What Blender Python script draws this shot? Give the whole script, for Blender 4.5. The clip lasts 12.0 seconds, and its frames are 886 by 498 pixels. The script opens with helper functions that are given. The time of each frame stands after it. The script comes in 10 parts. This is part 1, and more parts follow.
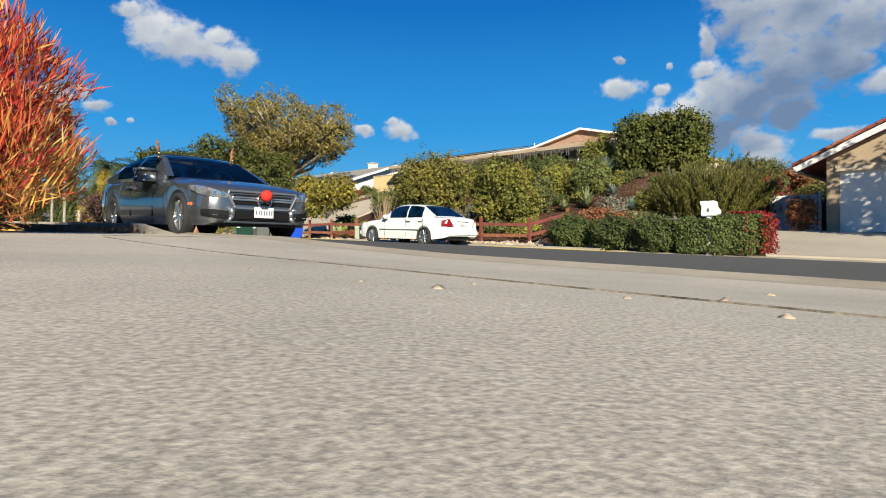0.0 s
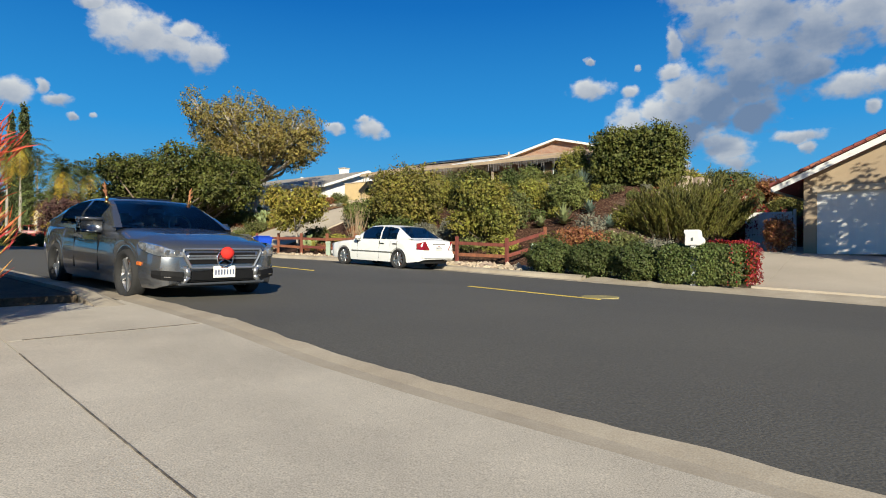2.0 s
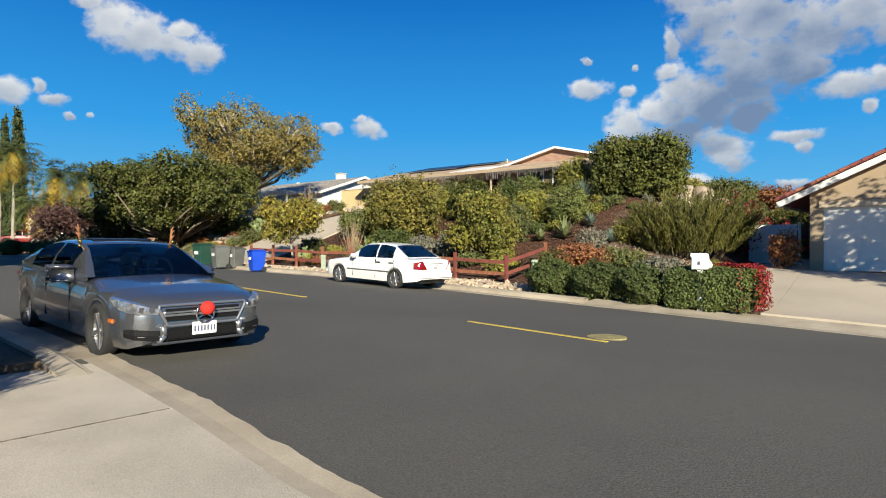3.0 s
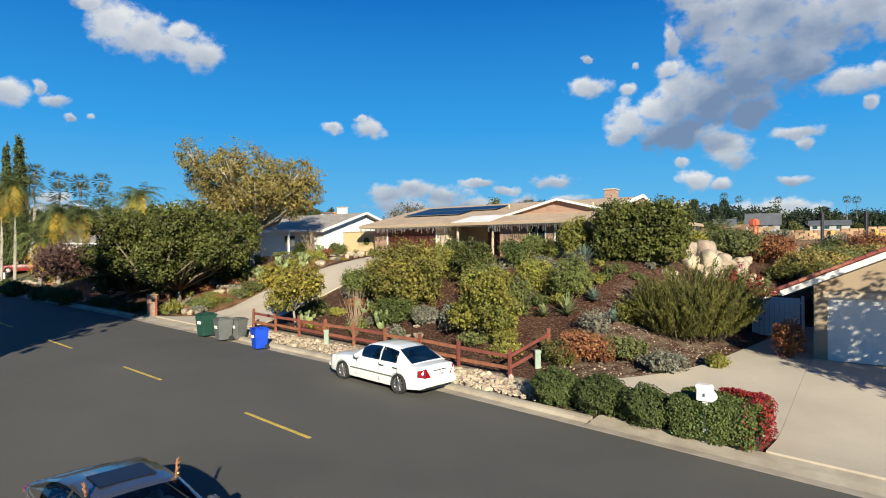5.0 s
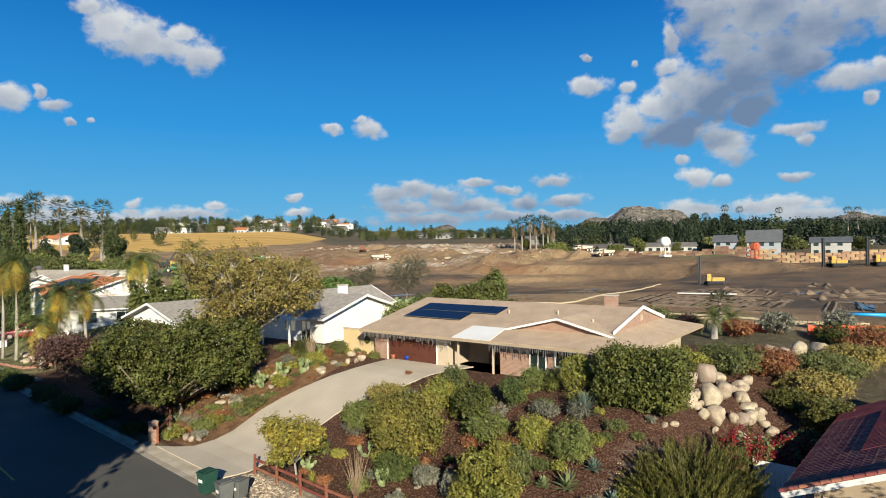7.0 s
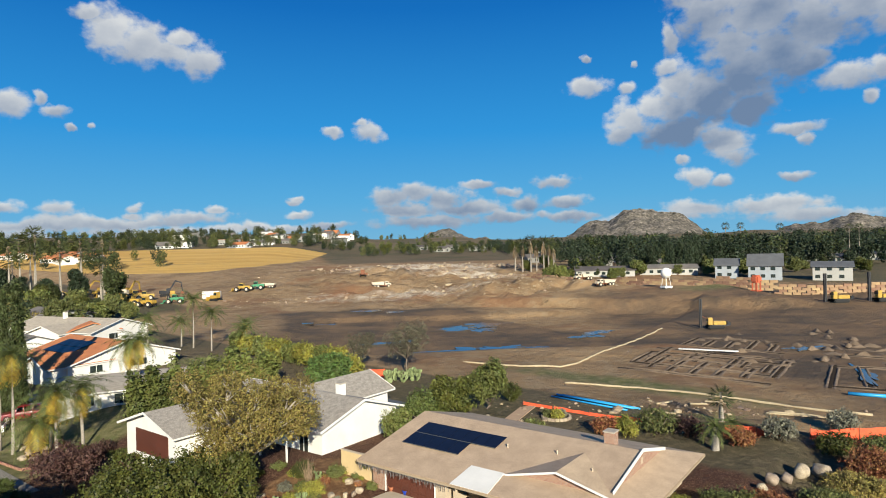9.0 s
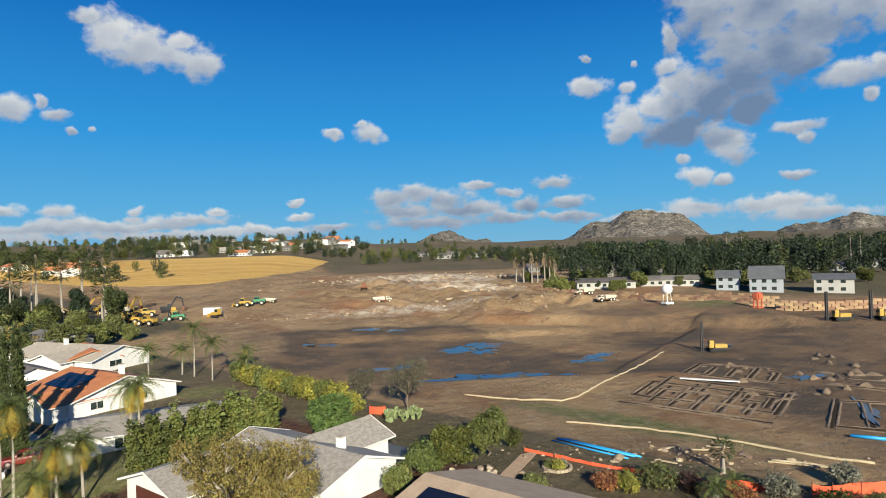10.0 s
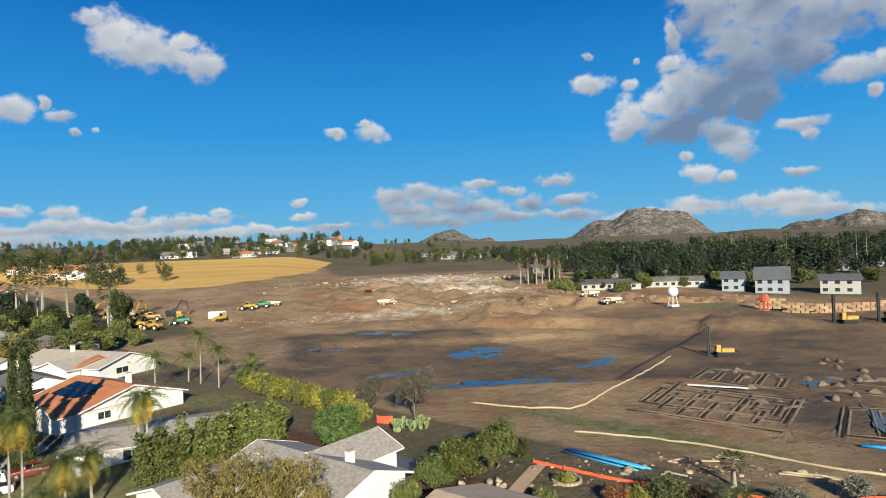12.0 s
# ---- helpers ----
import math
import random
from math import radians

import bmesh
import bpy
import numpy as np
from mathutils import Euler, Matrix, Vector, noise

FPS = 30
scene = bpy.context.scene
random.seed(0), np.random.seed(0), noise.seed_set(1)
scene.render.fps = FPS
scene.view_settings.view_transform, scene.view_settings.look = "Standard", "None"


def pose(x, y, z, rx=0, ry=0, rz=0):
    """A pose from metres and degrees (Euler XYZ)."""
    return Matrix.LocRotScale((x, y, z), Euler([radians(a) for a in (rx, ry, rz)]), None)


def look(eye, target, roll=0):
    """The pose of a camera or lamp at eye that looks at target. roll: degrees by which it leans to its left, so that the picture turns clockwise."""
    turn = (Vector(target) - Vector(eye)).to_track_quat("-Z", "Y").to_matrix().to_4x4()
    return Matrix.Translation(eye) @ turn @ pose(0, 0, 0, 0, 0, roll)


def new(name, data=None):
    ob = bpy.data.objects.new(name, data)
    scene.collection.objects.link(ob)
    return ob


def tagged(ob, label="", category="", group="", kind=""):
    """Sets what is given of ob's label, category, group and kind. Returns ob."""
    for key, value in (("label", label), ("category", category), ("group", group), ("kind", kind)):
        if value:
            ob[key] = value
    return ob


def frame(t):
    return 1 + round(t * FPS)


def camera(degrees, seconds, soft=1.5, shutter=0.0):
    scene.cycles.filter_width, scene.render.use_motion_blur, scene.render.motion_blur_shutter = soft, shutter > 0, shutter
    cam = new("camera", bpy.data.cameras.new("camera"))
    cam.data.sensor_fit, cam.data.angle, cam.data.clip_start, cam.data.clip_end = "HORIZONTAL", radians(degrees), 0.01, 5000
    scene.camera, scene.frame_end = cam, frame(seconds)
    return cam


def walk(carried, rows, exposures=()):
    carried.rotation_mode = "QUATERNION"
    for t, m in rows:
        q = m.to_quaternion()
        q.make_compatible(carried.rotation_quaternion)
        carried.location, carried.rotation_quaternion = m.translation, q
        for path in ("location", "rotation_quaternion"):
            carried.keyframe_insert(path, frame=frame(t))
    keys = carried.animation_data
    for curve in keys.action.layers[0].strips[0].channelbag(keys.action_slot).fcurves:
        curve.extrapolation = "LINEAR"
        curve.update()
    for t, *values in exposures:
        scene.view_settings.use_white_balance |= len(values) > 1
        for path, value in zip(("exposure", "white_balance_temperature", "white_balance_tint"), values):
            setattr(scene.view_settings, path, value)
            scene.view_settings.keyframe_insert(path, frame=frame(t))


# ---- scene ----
cam = camera(72.1, 12.0, soft=1.0)
PATH = [
    (0.0, pose(0.000, 0.000, 0.120, 90.00, 0.00, 0.00)),
    (0.5, pose(-0.032, 0.000, 0.214, 90.00, 0.00, -0.80)),
    (1.0, pose(-0.095, 0.032, 0.403, 90.00, 0.00, -1.80)),
    (1.5, pose(-0.126, 0.252, 0.656, 89.90, -0.10, -2.30)),
    (2.0, pose(-0.126, 0.756, 0.908, 89.90, -0.10, -2.70)),
    (2.5, pose(-0.095, 1.260, 1.191, 89.90, -0.10, -2.90)),
    (4.5, pose(-0.158, 1.354, 3.522, 89.80, 0.20, -2.80)),
    (5.0, pose(-0.158, 1.354, 4.814, 89.80, 0.30, -2.80)),
    (5.5, pose(-0.126, 1.354, 6.389, 89.80, 0.40, -2.70)),
    (6.0, pose(-0.126, 1.386, 8.089, 89.90, 0.50, -2.70)),
    (6.5, pose(-0.063, 1.417, 10.011, 89.90, 0.70, -2.70)),
    (7.0, pose(0.000, 1.354, 12.247, 89.80, 0.90, -2.70)),
    (9.0, pose(0.504, 1.796, 21.414, 90.00, 1.40, -2.60)),
    (9.5, pose(0.630, 1.827, 24.218, 90.00, 1.60, -2.50)),
    (10.0, pose(0.819, 1.890, 26.360, 90.10, 1.80, -2.50)),
    (10.5, pose(0.221, 1.953, 27.525, 90.20, 1.80, -0.20)),
    (11.0, pose(0.662, 1.512, 27.809, 90.70, 2.00, 13.30)),
    (11.5, pose(1.354, 1.701, 27.809, 90.40, 2.10, 8.00)),
    (12.0, pose(0.409, 2.142, 27.745, 90.00, 2.10, -2.20)),
]
walk(cam, PATH, ((0.0, .72), (1.0, .63), (2.0, .63), (2.5, .73), (4.5, .85), (5.0, .81), (5.5, .72), (6.5, .67), (9.0, .63), (12.0, .66)))

# ---- sky and sun: low winter sun behind the camera, fair-weather clouds ----
SUN_WAY = Vector((.133, -.925, .365)).normalized()  # towards the sun
world = bpy.data.worlds.new("sky")
world.use_nodes = True
wt = world.node_tree
wt.nodes.clear()


def wnode(kind, **props):
    nd = wt.nodes.new(kind)
    for key, val in props.items():
        if key == "op":
            nd.operation = val
        elif key == "clamp":
            nd.use_clamp = val
    return nd


def wmath(op, a, b=None, clamp=False):
    nd = wnode("ShaderNodeMath", op=op, clamp=clamp)
    for i, v in enumerate((a, b)):
        if v is None:
            continue
        if isinstance(v, (int, float)):
            nd.inputs[i].default_value = v
        else:
            wt.links.new(v, nd.inputs[i])
    return nd.outputs[0]


def wvec(op, a, b, out=0):
    nd = wnode("ShaderNodeVectorMath", op=op)
    for i, v in enumerate((a, b)):
        if v is None:
            continue
        if isinstance(v, tuple):
            nd.inputs[i].default_value = v
        else:
            wt.links.new(v, nd.inputs[i])
    return nd.outputs[out]


sky = wnode("ShaderNodeTexSky")
sky.sky_type = "NISHITA"
sky.sun_disc = False
sky.sun_elevation = math.asin(SUN_WAY.z)
sky.sun_rotation = math.atan2(SUN_WAY.x, SUN_WAY.y)
sky.altitude = 300
sky.air_density, sky.dust_density, sky.ozone_density = 1.0, .0, 4.0
sky_hue = wnode("ShaderNodeHueSaturation")
sky_hue.inputs["Saturation"].default_value = 1.35
sky_hue.inputs["Value"].default_value = 1.0
wt.links.new(sky.outputs[0], sky_hue.inputs["Color"])

coord = wnode("ShaderNodeTexCoord")
parts = wnode("ShaderNodeSeparateXYZ")
wt.links.new(coord.outputs["Generated"], parts.inputs[0])
azim = wmath("MULTIPLY", wmath("ARCTAN2", parts.outputs[0], parts.outputs[1]), 180 / math.pi)
elev = wmath("MULTIPLY", wmath("ARCSINE", parts.outputs[2]), 180 / math.pi)
joined = wnode("ShaderNodeCombineXYZ")
wt.links.new(azim, joined.inputs[0])
wt.links.new(elev, joined.inputs[1])
flat_place = joined.outputs[0]


def wnoise(scale, detail, rough, stretch=(1, 1, 1)):
    nd = wnode("ShaderNodeTexNoise")
    wt.links.new(wvec("MULTIPLY", flat_place, stretch), nd.inputs["Vector"])
    nd.inputs["Scale"].default_value = scale
    nd.inputs["Detail"].default_value = detail
    nd.inputs["Roughness"].default_value = rough
    return nd


# winter air: deep blue overhead, paler blue down to the horizon
air = wnode("ShaderNodeValToRGB")
wt.links.new(wmath("DIVIDE", elev, 90.0, clamp=True), air.inputs[0])
air.color_ramp.elements[0].position, air.color_ramp.elements[0].color = 0.0, (.22, .56, .84, 1)
air.color_ramp.elements[1].position, air.color_ramp.elements[1].color = 1.0, (.02, .055, .15, 1)
for where, tone_ in ((.05, (.12, .50, .89, 1)), (.12, (.040, .375, .87, 1)), (.24, (.010, .19, .63, 1)), (.42, (.012, .09, .34, 1))):
    air.color_ramp.elements.new(where).color = tone_
air_level = wvec("SCALE", air.outputs[0], None)
air_level.node.inputs["Scale"].default_value = 10.8
blend_sky = wnode("ShaderNodeMix")
blend_sky.data_type = "RGBA"
blend_sky.inputs["Factor"].default_value = .97
wt.links.new(sky_hue.outputs[0], blend_sky.inputs[6])
wt.links.new(air_level, blend_sky.inputs[7])
clear_sky = blend_sky.outputs[2]

swirl = wvec("MULTIPLY", wvec("SUBTRACT", wnoise(.45, 5, .55).outputs["Color"], (.5, .5, .5)), (2.0, 1.5, 0))
place = wvec("ADD", flat_place, swirl)
cover, lift_sum, dark_sum, weight_sum = None, None, None, None


def cloud(az, el, wide, high, grey):
    """One puff of cloud: azimuth, elevation and half-size in degrees."""
    global cover, lift_sum, dark_sum, weight_sum
    rel = wvec("MULTIPLY", wvec("SUBTRACT", place, (az, el, 0)), (.86 / wide, .86 / high, 0))
    body = wmath("SUBTRACT", 1.15, wvec("LENGTH", rel, None, 1), clamp=False)
    inner = wmath("MAXIMUM", body, 0.0)
    up = wvec("DOT_PRODUCT", rel, (0, 1, 0), 1)
    up_w, grey_w = wmath("MULTIPLY", up, inner), wmath("MULTIPLY", inner, grey)
    if cover is None:
        cover, lift_sum, dark_sum, weight_sum = inner, up_w, grey_w, inner
    else:
        cover = wmath("MAXIMUM", cover, inner)
        lift_sum, dark_sum, weight_sum = wmath("ADD", lift_sum, up_w), wmath("ADD", dark_sum, grey_w), wmath("ADD", weight_sum, inner)


cloud(-25.6, 18.1, 2.0, 2.0, 0.05)
cloud(-23.5, 17.5, 2.7, 1.9, 0.1)
cloud(-21.0, 16.9, 2.1, 1.3, 0.15)
cloud(-18.7, 16.6, 1.8, 1.5, 0.1)
cloud(-27.0, 19.3, 1.6, 0.6, 0.3)
cloud(-20.2, 18.1, 1.4, 0.8, 0.0)
cloud(-32.7, 11.7, 1.5, 1.1, 0.3)
cloud(-30.8, 12.4, 0.5, 0.5, 0.2)
cloud(-29.8, 11.5, 1.1, 0.6, 0.2)
cloud(-28.6, 10.3, 0.5, 0.3, 0.2)
cloud(-27.1, 10.5, 0.4, 0.3, 0.2)
cloud(-7.5, 10.8, 1.0, 0.5, 0.05)
cloud(-4.1, 11.0, 1.4, 1.0, 0.05)
cloud(-4.9, 11.7, 0.7, 0.4, 0.0)
cloud(16.3, 14.1, 1.9, 1.0, 0.15)
cloud(19.7, 14.0, 0.8, 0.6, 0.1)
cloud(23.1, 15.0, 1.1, 0.7, 0.2)
cloud(23.4, 17.6, 0.7, 1.7, 0.25)
cloud(20.5, 15.7, 0.4, 0.3, 0.1)
cloud(16.2, 16.7, 0.5, 0.3, 0.2)
cloud(20.1, 11.0, 2.3, 1.8, 0.05)
cloud(19.1, 9.9, 1.4, 1.1, 0.25)
cloud(21.9, 11.9, 1.6, 1.5, 0.0)
cloud(24.3, 13.6, 1.8, 2.0, 0.1)
cloud(24.1, 9.6, 3.7, 1.7, 0.85)
cloud(23.4, 11.6, 1.7, 2.0, 0.55)
cloud(26.3, 12.1, 2.9, 2.9, 0.8)
cloud(29.2, 13.6, 3.0, 2.9, 0.75)
cloud(29.6, 11.1, 2.4, 1.6, 0.8)
cloud(32.1, 15.0, 3.1, 2.8, 0.62)
cloud(28.3, 16.4, 2.6, 2.4, 0.45)
cloud(26.5, 18.8, 2.7, 2.4, 0.5)
cloud(30.4, 18.7, 3.8, 2.8, 0.6)
cloud(34.4, 16.7, 3.5, 2.7, 0.5)
cloud(37.4, 18.2, 3.2, 2.4, 0.45)
cloud(34.2, 14.3, 1.8, 1.3, 0.7)
cloud(39.8, 16.5, 2.0, 2.5, 0.4)
cloud(25.2, 21.6, 2.7, 2.0, 0.4)
cloud(27.6, 8.6, 2.1, 1.4, 0.15)
cloud(28.3, 7.2, 1.5, 0.9, 0.25)
cloud(25.2, 5.8, 1.3, 1.0, 0.1)
cloud(27.2, 5.2, 1.1, 0.5, 0.3)
cloud(24.3, 7.3, 0.6, 0.4, 0.1)
cloud(26.6, 9.2, 1.2, 0.8, 0.1)
cloud(33.1, 9.0, 2.1, 0.6, 0.35)
cloud(33.7, 8.1, 0.8, 0.5, 0.35)
cloud(36.7, 12.6, 2.6, 1.1, 0.25)
cloud(38.5, 12.8, 1.1, 0.9, 0.25)
cloud(38.0, 10.9, 0.6, 0.6, 0.3)
cloud(32.8, 5.2, 1.1, 0.4, 0.4)
cloud(-2.3, 5.0, 2.1, 1.1, 0.3)
cloud(0.1, 5.4, 2.2, 1.1, 0.3)
cloud(3.0, 4.7, 2.5, 1.1, 0.42)
cloud(6.2, 5.9, 1.9, 0.5, 0.3)
cloud(8.8, 5.2, 1.3, 0.5, 0.3)
cloud(13.3, 6.0, 2.0, 0.6, 0.3)
cloud(-0.7, 3.7, 3.4, 0.8, 0.42)
cloud(5.1, 3.7, 3.9, 0.9, 0.42)
cloud(10.4, 4.2, 1.7, 0.9, 0.42)
cloud(14.0, 4.1, 2.2, 0.7, 0.42)
cloud(14.3, 2.9, 2.9, 0.5, 0.42)
cloud(1.4, 2.6, 5.3, 0.7, 0.42)
cloud(8.3, 2.8, 2.9, 0.6, 0.42)
cloud(-11.1, 4.7, 0.8, 0.3, 0.2)
cloud(-24.4, 3.5, 0.9, 0.3, 0.2)
cloud(-7.9, 2.5, 2.2, 0.4, 0.42)
cloud(25.3, 3.0, 2.6, 0.9, 0.25)
cloud(-29.7, 3.9, 1.5, 0.7, 0.05)
cloud(-33.2, 4.1, 1.4, 0.6, 0.1)
cloud(-24.1, 4.0, 0.8, 0.4, 0.1)
cloud(-17.7, 3.9, 0.9, 0.4, 0.1)
cloud(-10.9, 5.0, 0.8, 0.3, 0.1)
cloud(-10.7, 3.4, 1.2, 0.5, 0.05)
cloud(-19.7, 3.2, 3.9, 0.6, 0.2)
cloud(-26.2, 2.8, 7.0, 0.7, 0.25)
cloud(-31.7, 2.5, 4.9, 0.6, 0.25)
cloud(34.0, 2.0, 5.0, 0.6, 0.15)
cloud(-48.2, 4.7, 2.2, 0.5, 0.1)
cloud(-44.9, 4.7, 1.6, 0.5, 0.1)
cloud(-42.5, 5.0, 1.4, 0.2, 0.1)
cloud(-47.1, 3.3, 4.4, 0.4, 0.2)
cloud(-14.0, 2.2, 6.0, 0.5, 0.15)
cloud(-22.0, 1.9, 9.0, 0.5, 0.2)
cloud(-36.0, 1.8, 9.0, 0.5, 0.2)
cloud(22.0, 2.4, 5.0, 0.6, 0.1)
cloud(31.5, 2.9, 4.0, 0.9, 0.1)
cloud(-52.0, 3.9, 5.0, 0.7, 0.15)
cloud(-40.5, 3.3, 3.0, 0.5, 0.1)


fluff = wnoise(.6, 6, .54, (1, 1.3, 1)).outputs["Fac"]
density = wmath("ADD", cover, wmath("MULTIPLY", wmath("SUBTRACT", fluff, .5), 1.5))
edge = wnode("ShaderNodeMapRange")
edge.interpolation_type = "SMOOTHSTEP"
wt.links.new(density, edge.inputs["Value"])
edge.inputs["From Min"].default_value, edge.inputs["From Max"].default_value = .14, .74
mask = wmath("MULTIPLY", edge.outputs[0], wmath("GREATER_THAN", cover, .001))
safe = wmath("MAXIMUM", weight_sum, .02)
high_part = wmath("DIVIDE", lift_sum, safe)
grey_part = wmath("DIVIDE", dark_sum, safe)
thin = wmath("SUBTRACT", 1.0, wmath("MULTIPLY", cover, 1.0, clamp=True))
tone = wmath("ADD", wmath("MULTIPLY", high_part, .48), wmath("SUBTRACT", .56, wmath("MULTIPLY", grey_part, .85)))
tone = wmath("ADD", tone, wmath("MULTIPLY", thin, .30))
tone = wmath("ADD", tone, wmath("MULTIPLY", wmath("SUBTRACT", wnoise(.26, 6, .56, (1, 1.5, 1)).outputs["Fac"], .5), .8))
shade = wnode("ShaderNodeMapRange")
wt.links.new(tone, shade.inputs["Value"])
shade.inputs["From Min"].default_value, shade.inputs["From Max"].default_value = -.10, .92
cloud_mix = wnode("ShaderNodeMix")
cloud_mix.data_type = "RGBA"
wt.links.new(shade.outputs[0], cloud_mix.inputs["Factor"])
cloud_mix.inputs[6].default_value = (2.2, 3.1, 4.7, 1)
cloud_mix.inputs[7].default_value = (9.6, 9.8, 9.7, 1)
whole = wnode("ShaderNodeMix")
whole.data_type = "RGBA"
wt.links.new(wmath("MULTIPLY", mask, .93), whole.inputs["Factor"])
wt.links.new(clear_sky, whole.inputs[6])
wt.links.new(cloud_mix.outputs[2], whole.inputs[7])
back = wnode("ShaderNodeBackground")
back.inputs["Strength"].default_value = .049
wt.links.new(whole.outputs[2], back.inputs["Color"])
wout = wnode("ShaderNodeOutputWorld")
wt.links.new(back.outputs[0], wout.inputs["Surface"])
scene.world = world

sun = new("sun", bpy.data.lights.new("sun", "SUN"))
sun.data.energy, sun.data.angle, sun.data.color = 5.0, radians(.53), (1.0, .93, .74)
sun.matrix_world = look((0, 0, 60), Vector((0, 0, 60)) - SUN_WAY)


# ---- materials ----
def surface(name, light, dark, rough=.8, scale=1.0, grain=30.0, grain_amount=.18, bump=.25, metal=0.0, vary=0.0, island=0.0,
            stretch=(1, 1, 1), coat=0.0, rough_vary=.1, detail=4.0, clear=0.0, sheen=0.0, spec=.5):
    """A weathered surface: two tones by broad noise, fine grain in tone and relief."""
    m = bpy.data.materials.new(name)
    m.use_nodes = True
    nt = m.node_tree
    ln = nt.links.new
    bs = nt.nodes["Principled BSDF"]
    tc = nt.nodes.new("ShaderNodeTexCoord")
    mp = nt.nodes.new("ShaderNodeVectorMath")
    mp.operation = "MULTIPLY"
    mp.inputs[1].default_value = stretch
    ln(tc.outputs["Object"], mp.inputs[0])
    broad = nt.nodes.new("ShaderNodeTexNoise")
    broad.inputs["Scale"].default_value, broad.inputs["Detail"].default_value, broad.inputs["Roughness"].default_value = scale, detail, .6
    fine = nt.nodes.new("ShaderNodeTexNoise")
    fine.inputs["Scale"].default_value, fine.inputs["Detail"].default_value = grain, 3
    ln(mp.outputs[0], broad.inputs["Vector"])
    ln(mp.outputs[0], fine.inputs["Vector"])
    span = nt.nodes.new("ShaderNodeMapRange")
    span.inputs["From Min"].default_value, span.inputs["From Max"].default_value = .32, .68
    ln(broad.outputs["Fac"], span.inputs["Value"])
    mix = nt.nodes.new("ShaderNodeMix")
    mix.data_type = "RGBA"
    mix.inputs[6].default_value, mix.inputs[7].default_value = (*dark, 1), (*light, 1)
    ln(span.outputs[0], mix.inputs["Factor"])
    hs = nt.nodes.new("ShaderNodeHueSaturation")
    ln(mix.outputs[2], hs.inputs["Color"])
    val = nt.nodes.new("ShaderNodeMapRange")
    val.inputs["From Min"].default_value, val.inputs["From Max"].default_value = .3, .7
    val.inputs["To Min"].default_value, val.inputs["To Max"].default_value = 1 - grain_amount, 1 + grain_amount
    ln(fine.outputs["Fac"], val.inputs["Value"])
    tone_out = val.outputs[0]
    for amount, kind, sock in ((vary, "ShaderNodeObjectInfo", "Random"), (island, "ShaderNodeNewGeometry", "Random Per Island")):
        if not amount:
            continue
        src = nt.nodes.new(kind)
        rg = nt.nodes.new("ShaderNodeMapRange")
        rg.inputs["To Min"].default_value, rg.inputs["To Max"].default_value = 1 - amount, 1 + amount
        ln(src.outputs[sock], rg.inputs["Value"])
        mul = nt.nodes.new("ShaderNodeMath")
        mul.operation = "MULTIPLY"
        ln(tone_out, mul.inputs[0])
        ln(rg.outputs[0], mul.inputs[1])
        tone_out = mul.outputs[0]
        rh = nt.nodes.new("ShaderNodeMapRange")
        rh.inputs["To Min"].default_value, rh.inputs["To Max"].default_value = .5 - amount * .07, .5 + amount * .07
        ln(src.outputs[sock], rh.inputs["Value"])
        ln(rh.outputs[0], hs.inputs["Hue"])
    ln(tone_out, hs.inputs["Value"])
    ln(hs.outputs[0], bs.inputs["Base Color"])
    rr = nt.nodes.new("ShaderNodeMapRange")
    rr.inputs["To Min"].default_value, rr.inputs["To Max"].default_value = max(.02, rough - rough_vary), min(1, rough + rough_vary)
    ln(broad.outputs["Fac"], rr.inputs["Value"])
    ln(rr.outputs[0], bs.inputs["Roughness"])
    bs.inputs["Metallic"].default_value = metal
    bs.inputs["Coat Weight"].default_value = coat
    bs.inputs["Coat Roughness"].default_value = .04
    bs.inputs["Specular IOR Level"].default_value = spec
    bs.inputs["Transmission Weight"].default_value = clear
    if bump:
        bp = nt.nodes.new("ShaderNodeBump")
        bp.inputs["Strength"].default_value = bump
        bp.inputs["Distance"].default_value = .6 / grain
        ln(fine.outputs["Fac"], bp.inputs["Height"])
        ln(bp.outputs[0], bs.inputs["Normal"])
    return m


def leaf(name, light, dark, through_=.09, rough=.6, island=.35):
    """Foliage: each leaf its own tone, a little light passing through."""
    m = surface(name, light, dark, rough, .8, 9, .14, 0, 0, .22, island)
    nt = m.node_tree
    bs = nt.nodes["Principled BSDF"]
    bs.inputs["Specular IOR Level"].default_value = .3
    tl = nt.nodes.new("ShaderNodeBsdfTranslucent")
    nt.links.new(bs.inputs["Base Color"].links[0].from_socket, tl.inputs["Color"])
    ms = nt.nodes.new("ShaderNodeMixShader")
    ms.inputs[0].default_value = through_
    out = nt.nodes["Material Output"]
    nt.links.new(bs.outputs[0], ms.inputs[1])
    nt.links.new(tl.outputs[0], ms.inputs[2])
    nt.links.new(ms.outputs[0], out.inputs["Surface"])
    return m


def glass(name, tint, rough=.02):
    m = bpy.data.materials.new(name)
    m.use_nodes = True
    bs = m.node_tree.nodes["Principled BSDF"]
    bs.inputs["Base Color"].default_value = (*tint, 1)
    bs.inputs["Roughness"].default_value = rough
    bs.inputs["Transmission Weight"].default_value = 1
    bs.inputs["IOR"].default_value = 1.45
    return m


